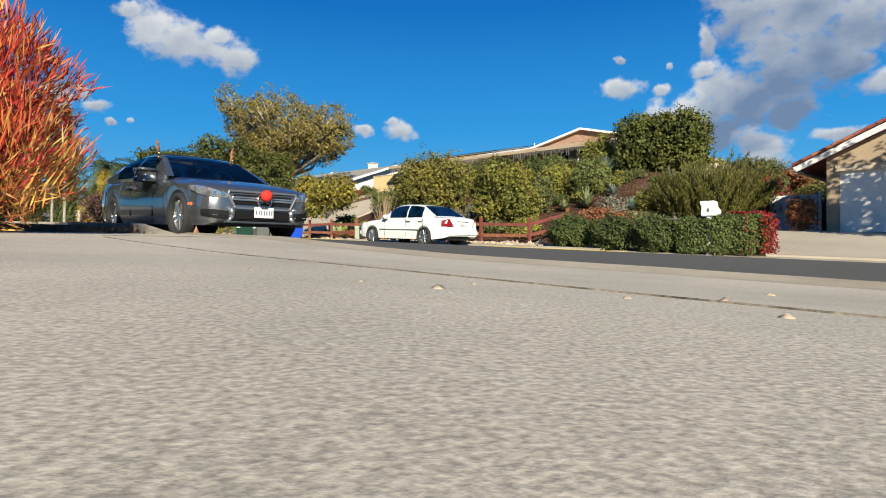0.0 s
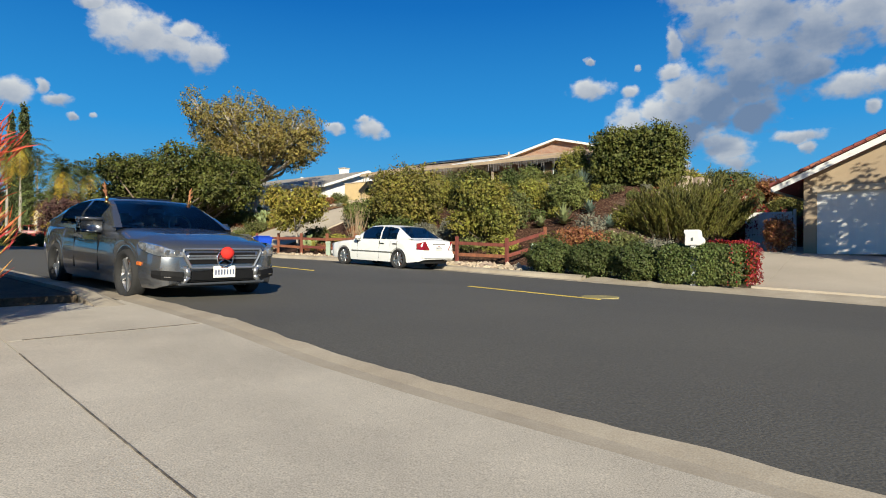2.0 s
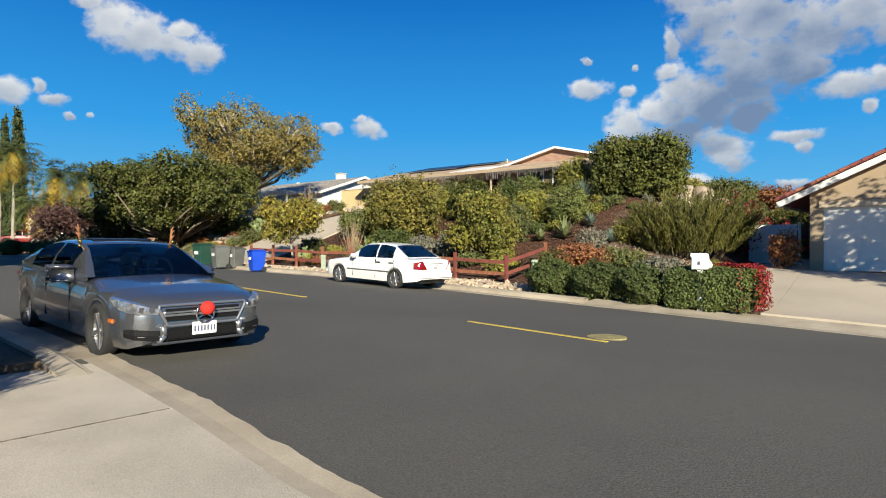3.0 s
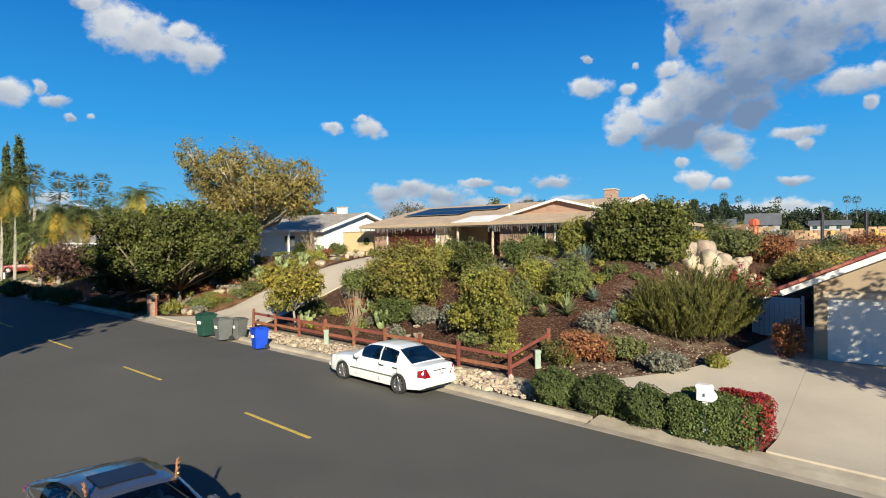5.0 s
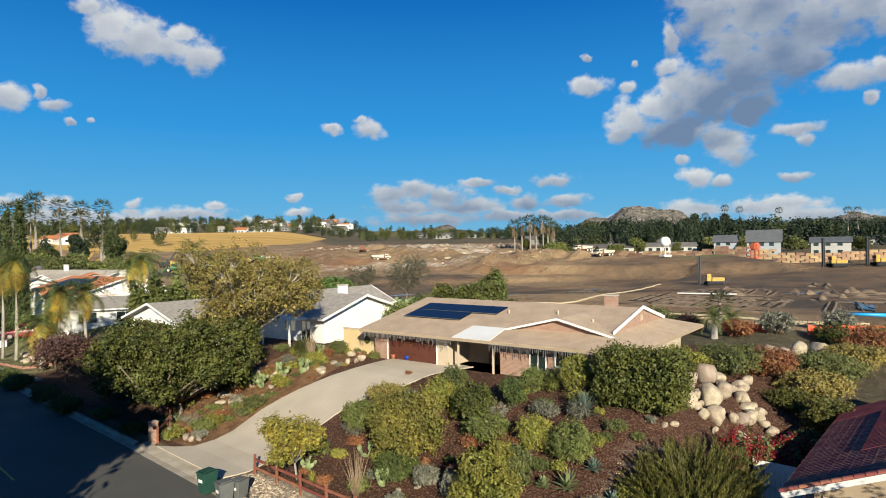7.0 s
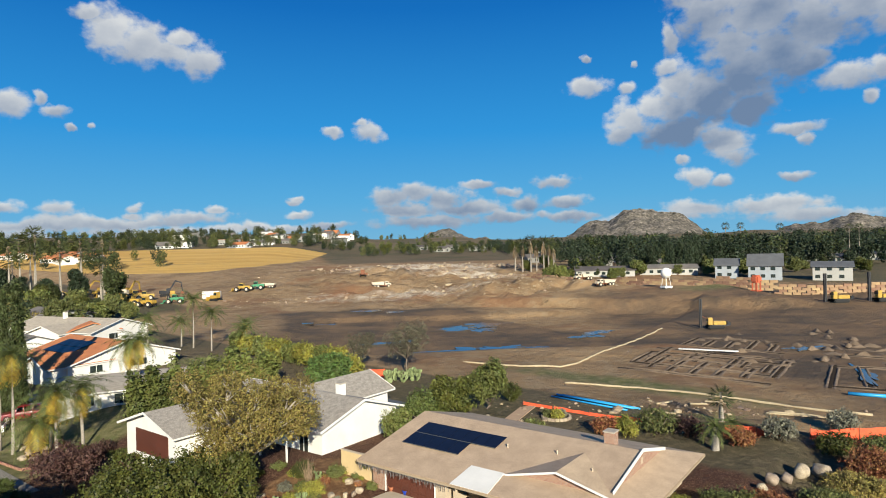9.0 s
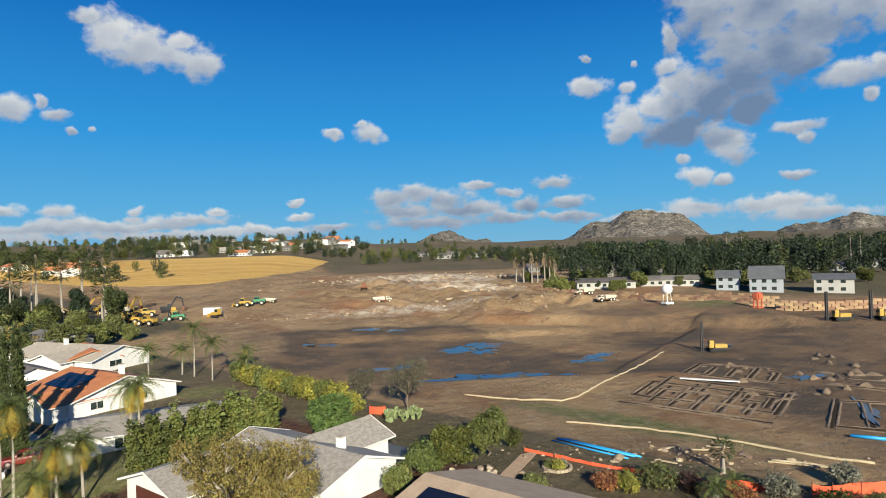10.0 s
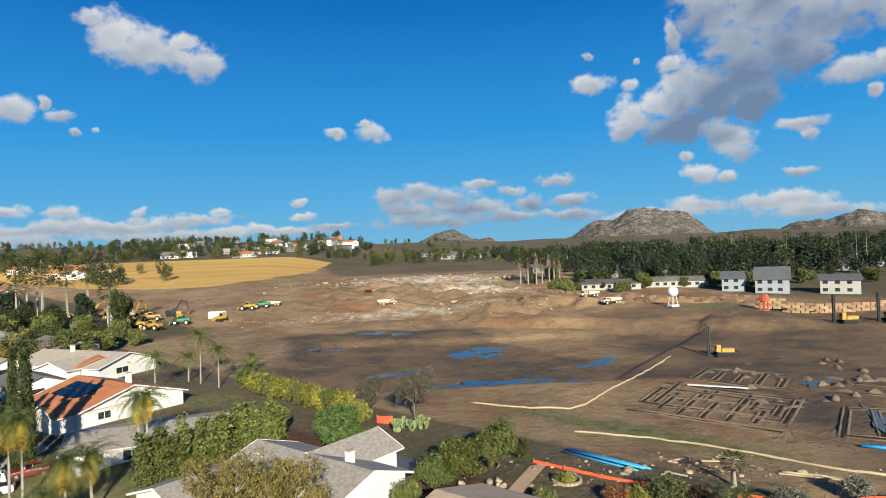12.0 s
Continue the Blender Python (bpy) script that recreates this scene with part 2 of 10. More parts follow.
ASPHALT = surface("asphalt", (.106, .098, .083), (.076, .071, .061), .85, .16, 60, .30, .5, detail=7)
CONCRETE = surface("driveway_concrete", (.56, .495, .40), (.41, .36, .29), .9, .9, 150, .34, .3, detail=12)
KERB = surface("kerb_concrete", (.44, .38, .295), (.29, .24, .18), .9, 1.2, 110, .14, .2, detail=10)
PALE_DRIVE = surface("pale_concrete", (.50, .43, .34), (.40, .34, .265), .9, .3, 40, .1, .25, detail=7)
YELLOW_PAINT = surface("road_paint", (.62, .45, .07), (.42, .31, .07), .8, 3, 50, .25, .3)
SHINGLE = surface("roof_shingle", (.52, .385, .265), (.41, .30, .205), .9, .8, 16, .22, .5, vary=.04)
SHINGLE_GREY = surface("grey_shingle", (.40, .36, .31), (.25, .22, .19), .9, 2.6, 14, .25, .5)
TILE_RED = surface("red_roof_tile", (.38, .12, .085), (.23, .07, .052), .75, 1.2, 20, .2, .3, vary=.25)
TILE_ORANGE = surface("orange_roof_tile", (.55, .21, .08), (.42, .15, .06), .8, .8, 10, .2, .3)
WHITE_PAINT = surface("white_paint", (.80, .78, .74), (.70, .68, .64), .6, .5, 30, .04, .1)
CREAM_WALL = surface("cream_stucco", (.55, .45, .33), (.47, .38, .28), .9, .6, 60, .1, .4)
TAN_WALL = surface("tan_stucco", (.40, .31, .21), (.33, .25, .17), .9, .6, 60, .1, .4)
YELLOW_WALL = surface("pale_yellow_stucco", (.66, .50, .27), (.58, .43, .23), .9, .6, 60, .08, .4)
BRICK = surface("brick", (.42, .22, .15), (.30, .15, .10), .85, 2, 30, .2, .3, vary=.35)
MORTAR = surface("mortar", (.46, .40, .33), (.38, .33, .27), .95, 2, 40, .1, .3)
BROWN_DOOR = surface("brown_garage_door", (.11, .035, .022), (.085, .028, .018), .5, .6, 12, .08, .1)
DARK = surface("dark_void", (.012, .012, .013), (.008, .008, .009), .9, 1, 10, .1, 0)
BLACK_RUBBER = surface("tyre_rubber", (.022, .022, .023), (.015, .015, .016), .85, 8, 60, .2, .2)
BLACK_PLASTIC = surface("black_plastic", (.02, .02, .021), (.013, .013, .014), .5, 5, 60, .1, .1)
CHROME = surface("chrome", (.75, .75, .76), (.62, .62, .63), .12, 3, 40, .03, .02, metal=1.0, rough_vary=.05)
ALLOY = surface("alloy_wheel", (.60, .60, .61), (.45, .45, .46), .3, 5, 40, .05, .05, metal=.9)
GREY_CAR = surface("grey_car_paint", (.185, .193, .21), (.155, .162, .178), .24, .4, 300, .05, .01, metal=.75, coat=1.0, rough_vary=.04)
WHITE_CAR = surface("white_car_paint", (.80, .80, .78), (.74, .74, .72), .35, .4, 200, .02, .01, coat=.8, rough_vary=.04)
DARK_CAR = surface("dark_car_paint", (.02, .022, .03), (.015, .016, .022), .3, .4, 200, .02, .01, coat=1.0)
RED_CAR = surface("red_car_paint", (.22, .015, .02), (.17, .012, .016), .3, .4, 200, .02, .01, coat=1.0)


def thin_glass(name, tint, ior=1.45):
    """A single thin pane: tinted see-through with gloss by its angle."""
    m = bpy.data.materials.new(name)
    m.use_nodes = True
    nt = m.node_tree
    tr, gl, fr, ms = (nt.nodes.new(k) for k in ("ShaderNodeBsdfTransparent", "ShaderNodeBsdfGlossy", "ShaderNodeFresnel", "ShaderNodeMixShader"))
    tr.inputs["Color"].default_value = (*tint, 1)
    gl.inputs["Roughness"].default_value = .015
    fr.inputs["IOR"].default_value = ior
    nt.links.new(fr.outputs[0], ms.inputs[0])
    nt.links.new(tr.outputs[0], ms.inputs[1])
    nt.links.new(gl.outputs[0], ms.inputs[2])
    nt.links.new(ms.outputs[0], nt.nodes["Material Output"].inputs["Surface"])
    return m


CAR_GLASS = thin_glass("tinted_car_glass", (.84, .89, .87))
PANE = glass("window_glass", (.62, .68, .68))
LAMP_GLASS = surface("lamp_lens", (.50, .52, .55), (.16, .17, .19), .12, 14, 40, .3, .15, metal=.6, coat=1)
RED_LENS = surface("red_lens", (.24, .008, .01), (.17, .006, .008), .15, 8, 40, .1, .1, coat=1)
GRILLE_BLACK = surface("grille_black", (.008, .008, .009), (.005, .005, .006), .7, 30, 90, .3, .4, spec=.2)
SILVER = surface("satin_silver", (.46, .47, .49), (.38, .39, .41), .3, 3, 60, .04, .02, metal=.8, coat=.5, rough_vary=.05)
ANTLER = surface("antler_plush", (.34, .15, .06), (.16, .06, .03), .8, 12, 80, .2, .3)
GOLD = surface("gold_bell", (.85, .55, .16), (.75, .45, .12), .25, 6, 60, .05, .02, metal=1.0)
PALE_TRIM = surface("pale_leather", (.34, .33, .30), (.26, .25, .23), .6, 3, 50, .1, .1)
PLATE_INK = surface("plate_ink", (.10, .12, .20), (.08, .09, .15), .6, 6, 60, .05, .02)
AMBER_LENS = surface("amber_lens", (.75, .18, .02), (.6, .14, .02), .2, 8, 40, .1, .1, coat=1)
RED_PLUSH = surface("red_plush", (.75, .03, .02), (.6, .02, .015), .9, 6, 90, .15, .4)
FENCE_WOOD = surface("red_brown_fence_wood", (.27, .085, .05), (.17, .055, .035), .85, 3, 45, .25, .5, stretch=(1, 1, .2), vary=.2)
BARK = surface("bark", (.20, .155, .115), (.11, .085, .065), .95, 4, 30, .3, .8, stretch=(1, 1, .3))
PALE_BARK = surface("pale_bark", (.36, .32, .27), (.24, .21, .18), .95, 4, 30, .25, .7, stretch=(1, 1, .4))
BOULDER = surface("pale_boulder", (.46, .375, .28), (.27, .21, .15), .9, 1.6, 14, .2, .6, vary=.2)
RUBBLE = surface("rubble_rock", (.52, .42, .31), (.34, .26, .185), .9, 3, 20, .2, .5, island=.25)
BIN_GREEN = surface("green_plastic", (.02, .07, .05), (.015, .055, .04), .5, 3, 30, .1, .1)
BIN_GREY = surface("grey_plastic", (.13, .135, .13), (.10, .105, .10), .55, 3, 30, .1, .1)
BIN_BLUE = surface("blue_plastic", (.01, .07, .55), (.008, .055, .45), .45, 3, 30, .08, .1)
SOLAR = surface("solar_cell", (.010, .014, .032), (.007, .010, .022), .32, 2, 30, .1, 0, spec=.25)
PIPE_BLUE = surface("blue_pipe", (.03, .36, .75), (.025, .30, .66), .45, 2, 30, .08, .1)
ORANGE_NET = surface("orange_safety_net", (.85, .13, .05), (.70, .09, .04), .8, 2, 30, .15, .2)
YELLOW_STEEL = surface("yellow_machine_paint", (.52, .33, .05), (.34, .21, .05), .5, 1.5, 12, .2, .2)
GREEN_STEEL = surface("green_machine_paint", (.04, .26, .12), (.03, .19, .09), .5, 1.5, 12, .2, .2)
PALE_STEEL = surface("dusty_white_paint", (.66, .58, .46), (.52, .44, .34), .7, 1.5, 12, .15, .2)
RUST_STEEL = surface("rust_steel", (.26, .10, .05), (.15, .06, .035), .85, 2, 14, .3, .3)
ORANGE_STEEL = surface("orange_steel", (.55, .13, .06), (.42, .10, .05), .6, 2, 14, .15, .2)
BLOCK_WALL = surface("retaining_block", (.40, .26, .155), (.29, .175, .105), .9, .7, 8, .12, .3, vary=.3)
WATTLE = surface("straw_wattle", (.50, .41, .27), (.38, .30, .19), .95, 1.5, 20, .2, .5)
WOOD_OLD = surface("dark_timber", (.10, .075, .055), (.06, .045, .035), .9, 3, 20, .25, .4)
TERRACOTTA = surface("terracotta", (.52, .20, .10), (.42, .15, .08), .85, 3, 30, .15, .2)
FAR_HOUSE = surface("far_wall", (.29, .285, .27), (.22, .215, .2), .9, .1, 2, .08, 0, vary=.25)
FAR_WHITE = surface("far_white_wall", (.44, .43, .40), (.36, .35, .33), .9, .1, 2, .06, 0)
FAR_ROOF = surface("far_roof", (.16, .14, .13), (.10, .09, .085), .9, .2, 2, .12, 0, vary=.3)


# ---- helpers of the build ----
def link(name, verts, faces, material, parent=None, label="", smooth=False):
    me = bpy.data.meshes.new(name)
    me.from_pydata([tuple(v) for v in verts], [], [tuple(f) for f in faces])
    me.update()
    if material:
        me.materials.append(material)
    if smooth:
        me.polygons.foreach_set("use_smooth", [True] * len(me.polygons))
    ob = new(name, me)
    ob.parent = parent
    if label:
        ob["label"] = label
    return ob


def part(name, bm, material, parent, label="", smooth=False):
    me = bpy.data.meshes.new(name)
    bm.to_mesh(me)
    bm.free()
    me.materials.append(material)
    if smooth:
        me.polygons.foreach_set("use_smooth", [True] * len(me.polygons))
    ob = new(name, me)
    ob.parent = parent
    if label:
        ob["label"] = label
    return ob


def thing(name, label, category, m=None, group="", kind=""):
    ob = tagged(new(name), label, category, group, kind)
    if m is not None:
        ob.matrix_basis = m
    return ob


def box(bm, x0, x1, y0, y1, z0, z1, bevel=0.0, m=None):
    """A bevelled block into bm."""
    made = bmesh.ops.create_cube(bm, size=1)["verts"]
    for v in made:
        v.co = Vector(((x0 + x1) / 2 + v.co.x * (x1 - x0), (y0 + y1) / 2 + v.co.y * (y1 - y0), (z0 + z1) / 2 + v.co.z * (z1 - z0)))
    if bevel:
        edges = list({e for v in made for e in v.link_edges})
        made = [v for v in bmesh.ops.bevel(bm, geom=edges, offset=bevel, segments=2, affect="EDGES")["verts"]]
    if m is not None:
        bmesh.ops.transform(bm, matrix=m, verts=made)
    return bm


def block(name, dims, material, parent, bevel=0.01, m=None, label=""):
    return part(name, box(bmesh.new(), *dims, bevel, m), material, parent, label)


def tube(bm, a, b, r0, r1=None, sides=10):
    """A closed round bar from a to b."""
    a, b = Vector(a), Vector(b)
    r1 = r0 if r1 is None else r1
    turn = (b - a).to_track_quat("Z", "Y").to_matrix().to_4x4()
    bmesh.ops.create_cone(bm, cap_ends=True, segments=sides, radius1=r0, radius2=max(r1, .001), depth=(b - a).length,
                          matrix=Matrix.Translation((a + b) / 2) @ turn)
    return bm


def lathe(profile, sides=20):
    """Verts and faces of a turned shape; profile: (radius, z) from below."""
    verts, faces = [], []
    for r, z in profile:
        for k in range(sides):
            a = 2 * math.pi * k / sides
            verts.append((r * math.cos(a), r * math.sin(a), z))
    for i in range(len(profile) - 1):
        for k in range(sides):
            a, b = i * sides + k, i * sides + (k + 1) % sides
            faces.append((a, b, b + sides, a + sides))
    faces.append(tuple(range(sides))[::-1])
    faces.append(tuple(range((len(profile) - 1) * sides, len(profile) * sides)))
    return verts, faces


# ---- the lie of the land, in road coordinates (s along the road, n across it) ----
CO, SI = np.cos(np.radians(46)), np.sin(np.radians(46))


def to_sn(x, y):
    return -SI * x + CO * y, CO * x + SI * y


def to_xy(s, n):
    return -SI * s + CO * n, CO * s + SI * n


def ramp(v, a, b):
    k = np.clip((np.asarray(v, float) - a) / (b - a), 0, 1)
    return k * k * (3 - 2 * k)


def along(s):
    """Height of the near gutter along the road."""
    return np.interp(s, (-300, -60, 0, 20, 40, 60, 170, 223, 300, 394, 680, 2000),
                     (-6, -1.9, .01, .73, 1.1, 1.2, 1.2, 3.2, 6.3, 10.5, 16, 20))


def road_z(s, n):
    """Height of the paved street; it dips to the near gutter at the driveway mouth."""
    n = np.asarray(n, float)
    dip = np.interp(s, (-30, -8, 0, .5, 2.9, 4.5, 5.5), (0, -.09, -.09, -.088, -.075, -.035, 0)) * ramp(n, .2, 2.8) * (1 - ramp(n, 4.5, 9))
    return along(s) - .028 * np.clip(n - 3.5, 0, 12.3) + dip


def land(x, y):
    """Height of the bare ground."""
    x, y = np.asarray(x, float), np.asarray(y, float)
    s, n = to_sn(x, y)
    low = road_z(s, n) + .10 * ramp(n, 15.9, 16.2)
    terrace = np.interp(s, (-200, 0, 8, 14, 36, 60, 100, 160, 220, 300), (2, 2.6, 3.2, 4.2, 4.2, 3.9, 3.3, 3.8, 6, 9))
    rise = ramp(s, 8, 13.5) * ramp(n, 17.8, 31) + (1 - ramp(s, 8, 13.5)) * (.24 * ramp(n, 17, 25) + .76 * ramp(n, 31, 46))
    side = low + (terrace - low) * rise
    # beyond the back gardens the graded site, then rising ground and hills
    level = 3.6 + 3.2 * ramp(n, 150, 205) - .5 * np.exp(-(((x - 15) / 45) ** 2 + ((y - 150) / 35) ** 2))
    west = np.interp(y, (200, 260, 320, 480, 560, 800, 1100, 2000), (5, 7, 11, 26, 27, 44, 32, 20))
    mid = np.interp(y, (200, 260, 330, 450, 600, 900, 2000), (6.5, 8, 13, 17, 22, 30, 25))
    east = np.interp(y, (180, 230, 300, 450, 700, 2000), (6.8, 8, 9.5, 14, 22, 30))
    k1, k2 = ramp(x, -110, -50), ramp(x, 60, 140)
    far = west * (1 - k1) + k1 * (mid * (1 - k2) + east * k2)
    open_ = level + (far - level) * ramp(y, 195, 250)
    out = side + (open_ - side) * ramp(n, 62, 76) * ramp(s, -400, -150) * (1 - ramp(s, 140, 190) * (1 - ramp(n, 80, 110)))
    return out



def at(x, y, lift=0.0, turn=0.0):
    """A pose on the ground."""
    return pose(x, y, float(land(x, y)) + lift, 0, 0, turn)


def graded(stops):
    """Coordinates through (value, step) stops, steps shading into each other."""
    out = [stops[0][0]]
    for (a, da), (b, db) in zip(stops, stops[1:]):
        n = max(1, round(abs(b - a) / ((da + db) / 2)))
        k = np.arange(1, n + 1) / n
        out += list(a + (b - a) * ((da * k + (db - da) * k * k / 2) / ((da + db) / 2)))
    return np.array(out)


# ---- the ground: one sheet to the horizon ----
gs = graded([(-4300, 260), (-400, 30), (-60, 2.5), (-5, .6), (60, .6), (150, 2), (420, 7), (900, 24), (4300, 260)])
gn = graded([(-3600, 260), (-250, 20), (-10, 1.6), (2, .6), (48, .6), (110, 1.6), (260, 2.5), (520, 7), (1000, 24), (4400, 260)])
SS, NN = np.meshgrid(gs, gn, indexing="ij")
GX, GY = to_xy(SS, NN)
GZ = land(GX, GY)


def rough_field(x, y, size, seed):
    """Smooth random relief: summed waves of mixed directions."""
    rng = np.random.default_rng(seed)
    z = np.zeros_like(x)
    for _ in range(9):
        a, ph, k = rng.uniform(0, 6.28), rng.uniform(0, 6.28), rng.uniform(.6, 1.9) * 2 * math.pi / size
        z += np.sin((x * np.cos(a) + y * np.sin(a)) * k + ph + 1.3 * np.sin((x * np.sin(a) - y * np.cos(a)) * k * .63 + ph * 2))
    return z / 9


site = ramp(NN, 60, 68) * ramp(SS, -180, -120) * (1 - ramp(SS, 150, 215) * (1 - ramp(NN, 86, 108))) * (1 - ramp(GY, 300, 420) * ramp(GX, -75, -40)) * (1 - ramp(GY, 360, 520)) * (1 - ramp(GX, 95, 140) * ramp(GY, 190, 225))
site *= (1 - ramp(GX, 125, 175) * ramp(GY, 150, 175))
mound = np.exp(-(((GX + 5) / 42) ** 2 + ((GY - 265) / 48) ** 2)) + .8 * np.exp(-(((GX - 40) / 30) ** 2 + ((GY - 205) / 16) ** 2))
GZ = GZ + site * (.25 * rough_field(GX, GY, 22, 3) * ramp(NN, 66, 80) + mound * (2.4 + 3.6 * rough_field(GX, GY, 34, 5) + 3.0 * rough_field(GX, GY, 13, 6) + 1.6 * rough_field(GX, GY, 6.5, 9)) + .5 * ramp(NN, 66, 80) * rough_field(GX, GY, 45, 13))
GZ = GZ - site * 1.1 * ramp(GY, 108, 112) * (1 - ramp(GY, 166, 169)) * ramp(GX, -30, -26) * (1 - ramp(GX - .8 * (GY - 128), 46, 50))
bank = ramp(SS, 9, 13) * (1 - ramp(SS, 44, 70)) * ramp(NN, 18.5, 20.5) * (1 - ramp(NN, 29, 30.5))
GZ = GZ + bank * .10 * rough_field(GX, GY, 3.5, 8)
GZ = GZ + site * 2.3 * ramp(GY + .5 * GX, 196, 199) * ramp(GX, 8, 26) * (1 - ramp(GX, 90, 105)) * (1 - ramp(GY + .5 * GX, 225, 240))
hills = ramp(np.hypot(GX, GY), 600, 1400)
GZ = GZ + hills * (14 + 10 * rough_field(GX, GY, 700, 11) + 6 * rough_field(GX, GY, 260, 12)) * ramp(GY, 100, 700)
under = np.where(SS > 8.0, ramp(NN, 2.7, 3.2), ramp(NN, 2.0, 2.4)) * (1 - ramp(NN, 16.5, 16.9)) * (1 - ramp(SS, 800, 1000)) * ramp(SS, -500, -400)
GZ = GZ - .16 * under
for cs, cn, hs_, hn in ((-2.2, -3.0, 7.0, 6.4),):
    GZ = GZ - .14 * (ramp(SS, cs - hs_ - .6, cs - hs_) * (1 - ramp(SS, cs + hs_, cs + hs_ + .6)) * ramp(NN, cn - hn - .6, cn - hn) * (1 - ramp(NN, cn + hn, cn + hn + .6)))

fieldm = ramp(GX, -300, -285) * (1 - ramp(GX, -76, -62)) * ramp(GY - (331 + np.where(GX < -125, .0035, .02) * (GX + 125) ** 2), -5, 5) * (1 - ramp(GY, 486, 496))
mulch = ramp(NN, 16.6, 17.4) * (1 - ramp(NN, 46, 54)) * ramp(SS, 6.5, 9) * (1 - ramp(SS, 75, 90))
slope_gravel = .42 * ramp(SS, 7.5, 8.5) * (1 - ramp(SS, 12, 16)) * ramp(NN, 18.5, 20) * (1 - ramp(NN, 27, 32))
rockm = slope_gravel + ramp(NN, 16.1, 16.5) * (1 - ramp(NN, 18.1, 18.9)) * ramp(SS, 11.5, 12.5) * (1 - ramp(SS, 29, 30))
pale = site * np.clip(1.6 * np.exp(-(((GX - 4) / 34) ** 2 + ((GY - 310) / 26) ** 2)) + .62 * np.exp(-(((GX + 2) / 50) ** 2 + ((GY - 215) / 12) ** 2)) + .9 * np.exp(-(((GX - 25) / 26) ** 2 + ((GY - 262) / 14) ** 2)), 0, 1)
wet = site * np.clip(.88 * ramp(GX, 36, 58) * (1 - ramp(GY, 172, 192)) + ramp(GY, 104, 112) * (1 - ramp(GY, 172, 190)) * ramp(GX, -42, -26) * (1 - ramp(GX + .55 * (GY - 125), 36, 48)) + .9 * np.exp(-(((GX + 15) / 40) ** 2 + ((GY - 178) / 9) ** 2)), 0, 1)
lawn = np.clip(ramp(SS, 64, 70) * (1 - ramp(SS, 84, 92)) * ramp(NN, 16.5, 18) * (1 - ramp(NN, 34, 38)) + .8 * site * np.exp(-((GX - 27) / 18) ** 2 - ((NN - 75.5) / 4.5) ** 2) + .9 * np.exp(-((GX + 36) / 6) ** 2 - ((GY - 108) / 6) ** 2) + .7 * np.exp(-((GX - 88) / 14) ** 2 - ((GY - 178) / 9) ** 2), 0, 1)
terrace = ramp(SS, 34.5, 35.5) * (1 - ramp(SS, 41, 44)) * ramp(NN, 17.2, 18) * (1 - ramp(NN, 32, 36))
shape = GX.shape
verts = np.stack([GX, GY, GZ], -1).reshape(-1, 3)
idx = np.arange(shape[0] * shape[1]).reshape(shape)
quads = np.stack([idx[:-1, :-1], idx[1:, :-1], idx[1:, 1:], idx[:-1, 1:]], -1).reshape(-1, 4)
gme = bpy.data.meshes.new("ground")
gme.vertices.add(len(verts))
gme.vertices.foreach_set("co", verts.astype(np.float32).ravel())
gme.loops.add(quads.size)
gme.loops.foreach_set("vertex_index", quads[:, ::-1].astype(np.int32).ravel())
gme.polygons.add(len(quads))
gme.polygons.foreach_set("loop_start", np.arange(0, quads.size, 4, dtype=np.int32))
gme.polygons.foreach_set("loop_total", np.full(len(quads), 4, dtype=np.int32))
gme.polygons.foreach_set("use_smooth", np.ones(len(quads), dtype=bool))
gme.update()
for key, values in (("site", site), ("field", fieldm), ("mulch", mulch), ("rock", rockm), ("pale", pale), ("wet", wet), ("lawn", lawn), ("terrace", terrace)):
    gme.attributes.new(key, "FLOAT", "POINT").data.foreach_set("value", values.astype(np.float32).ravel())
gme.update(calc_edges=True)


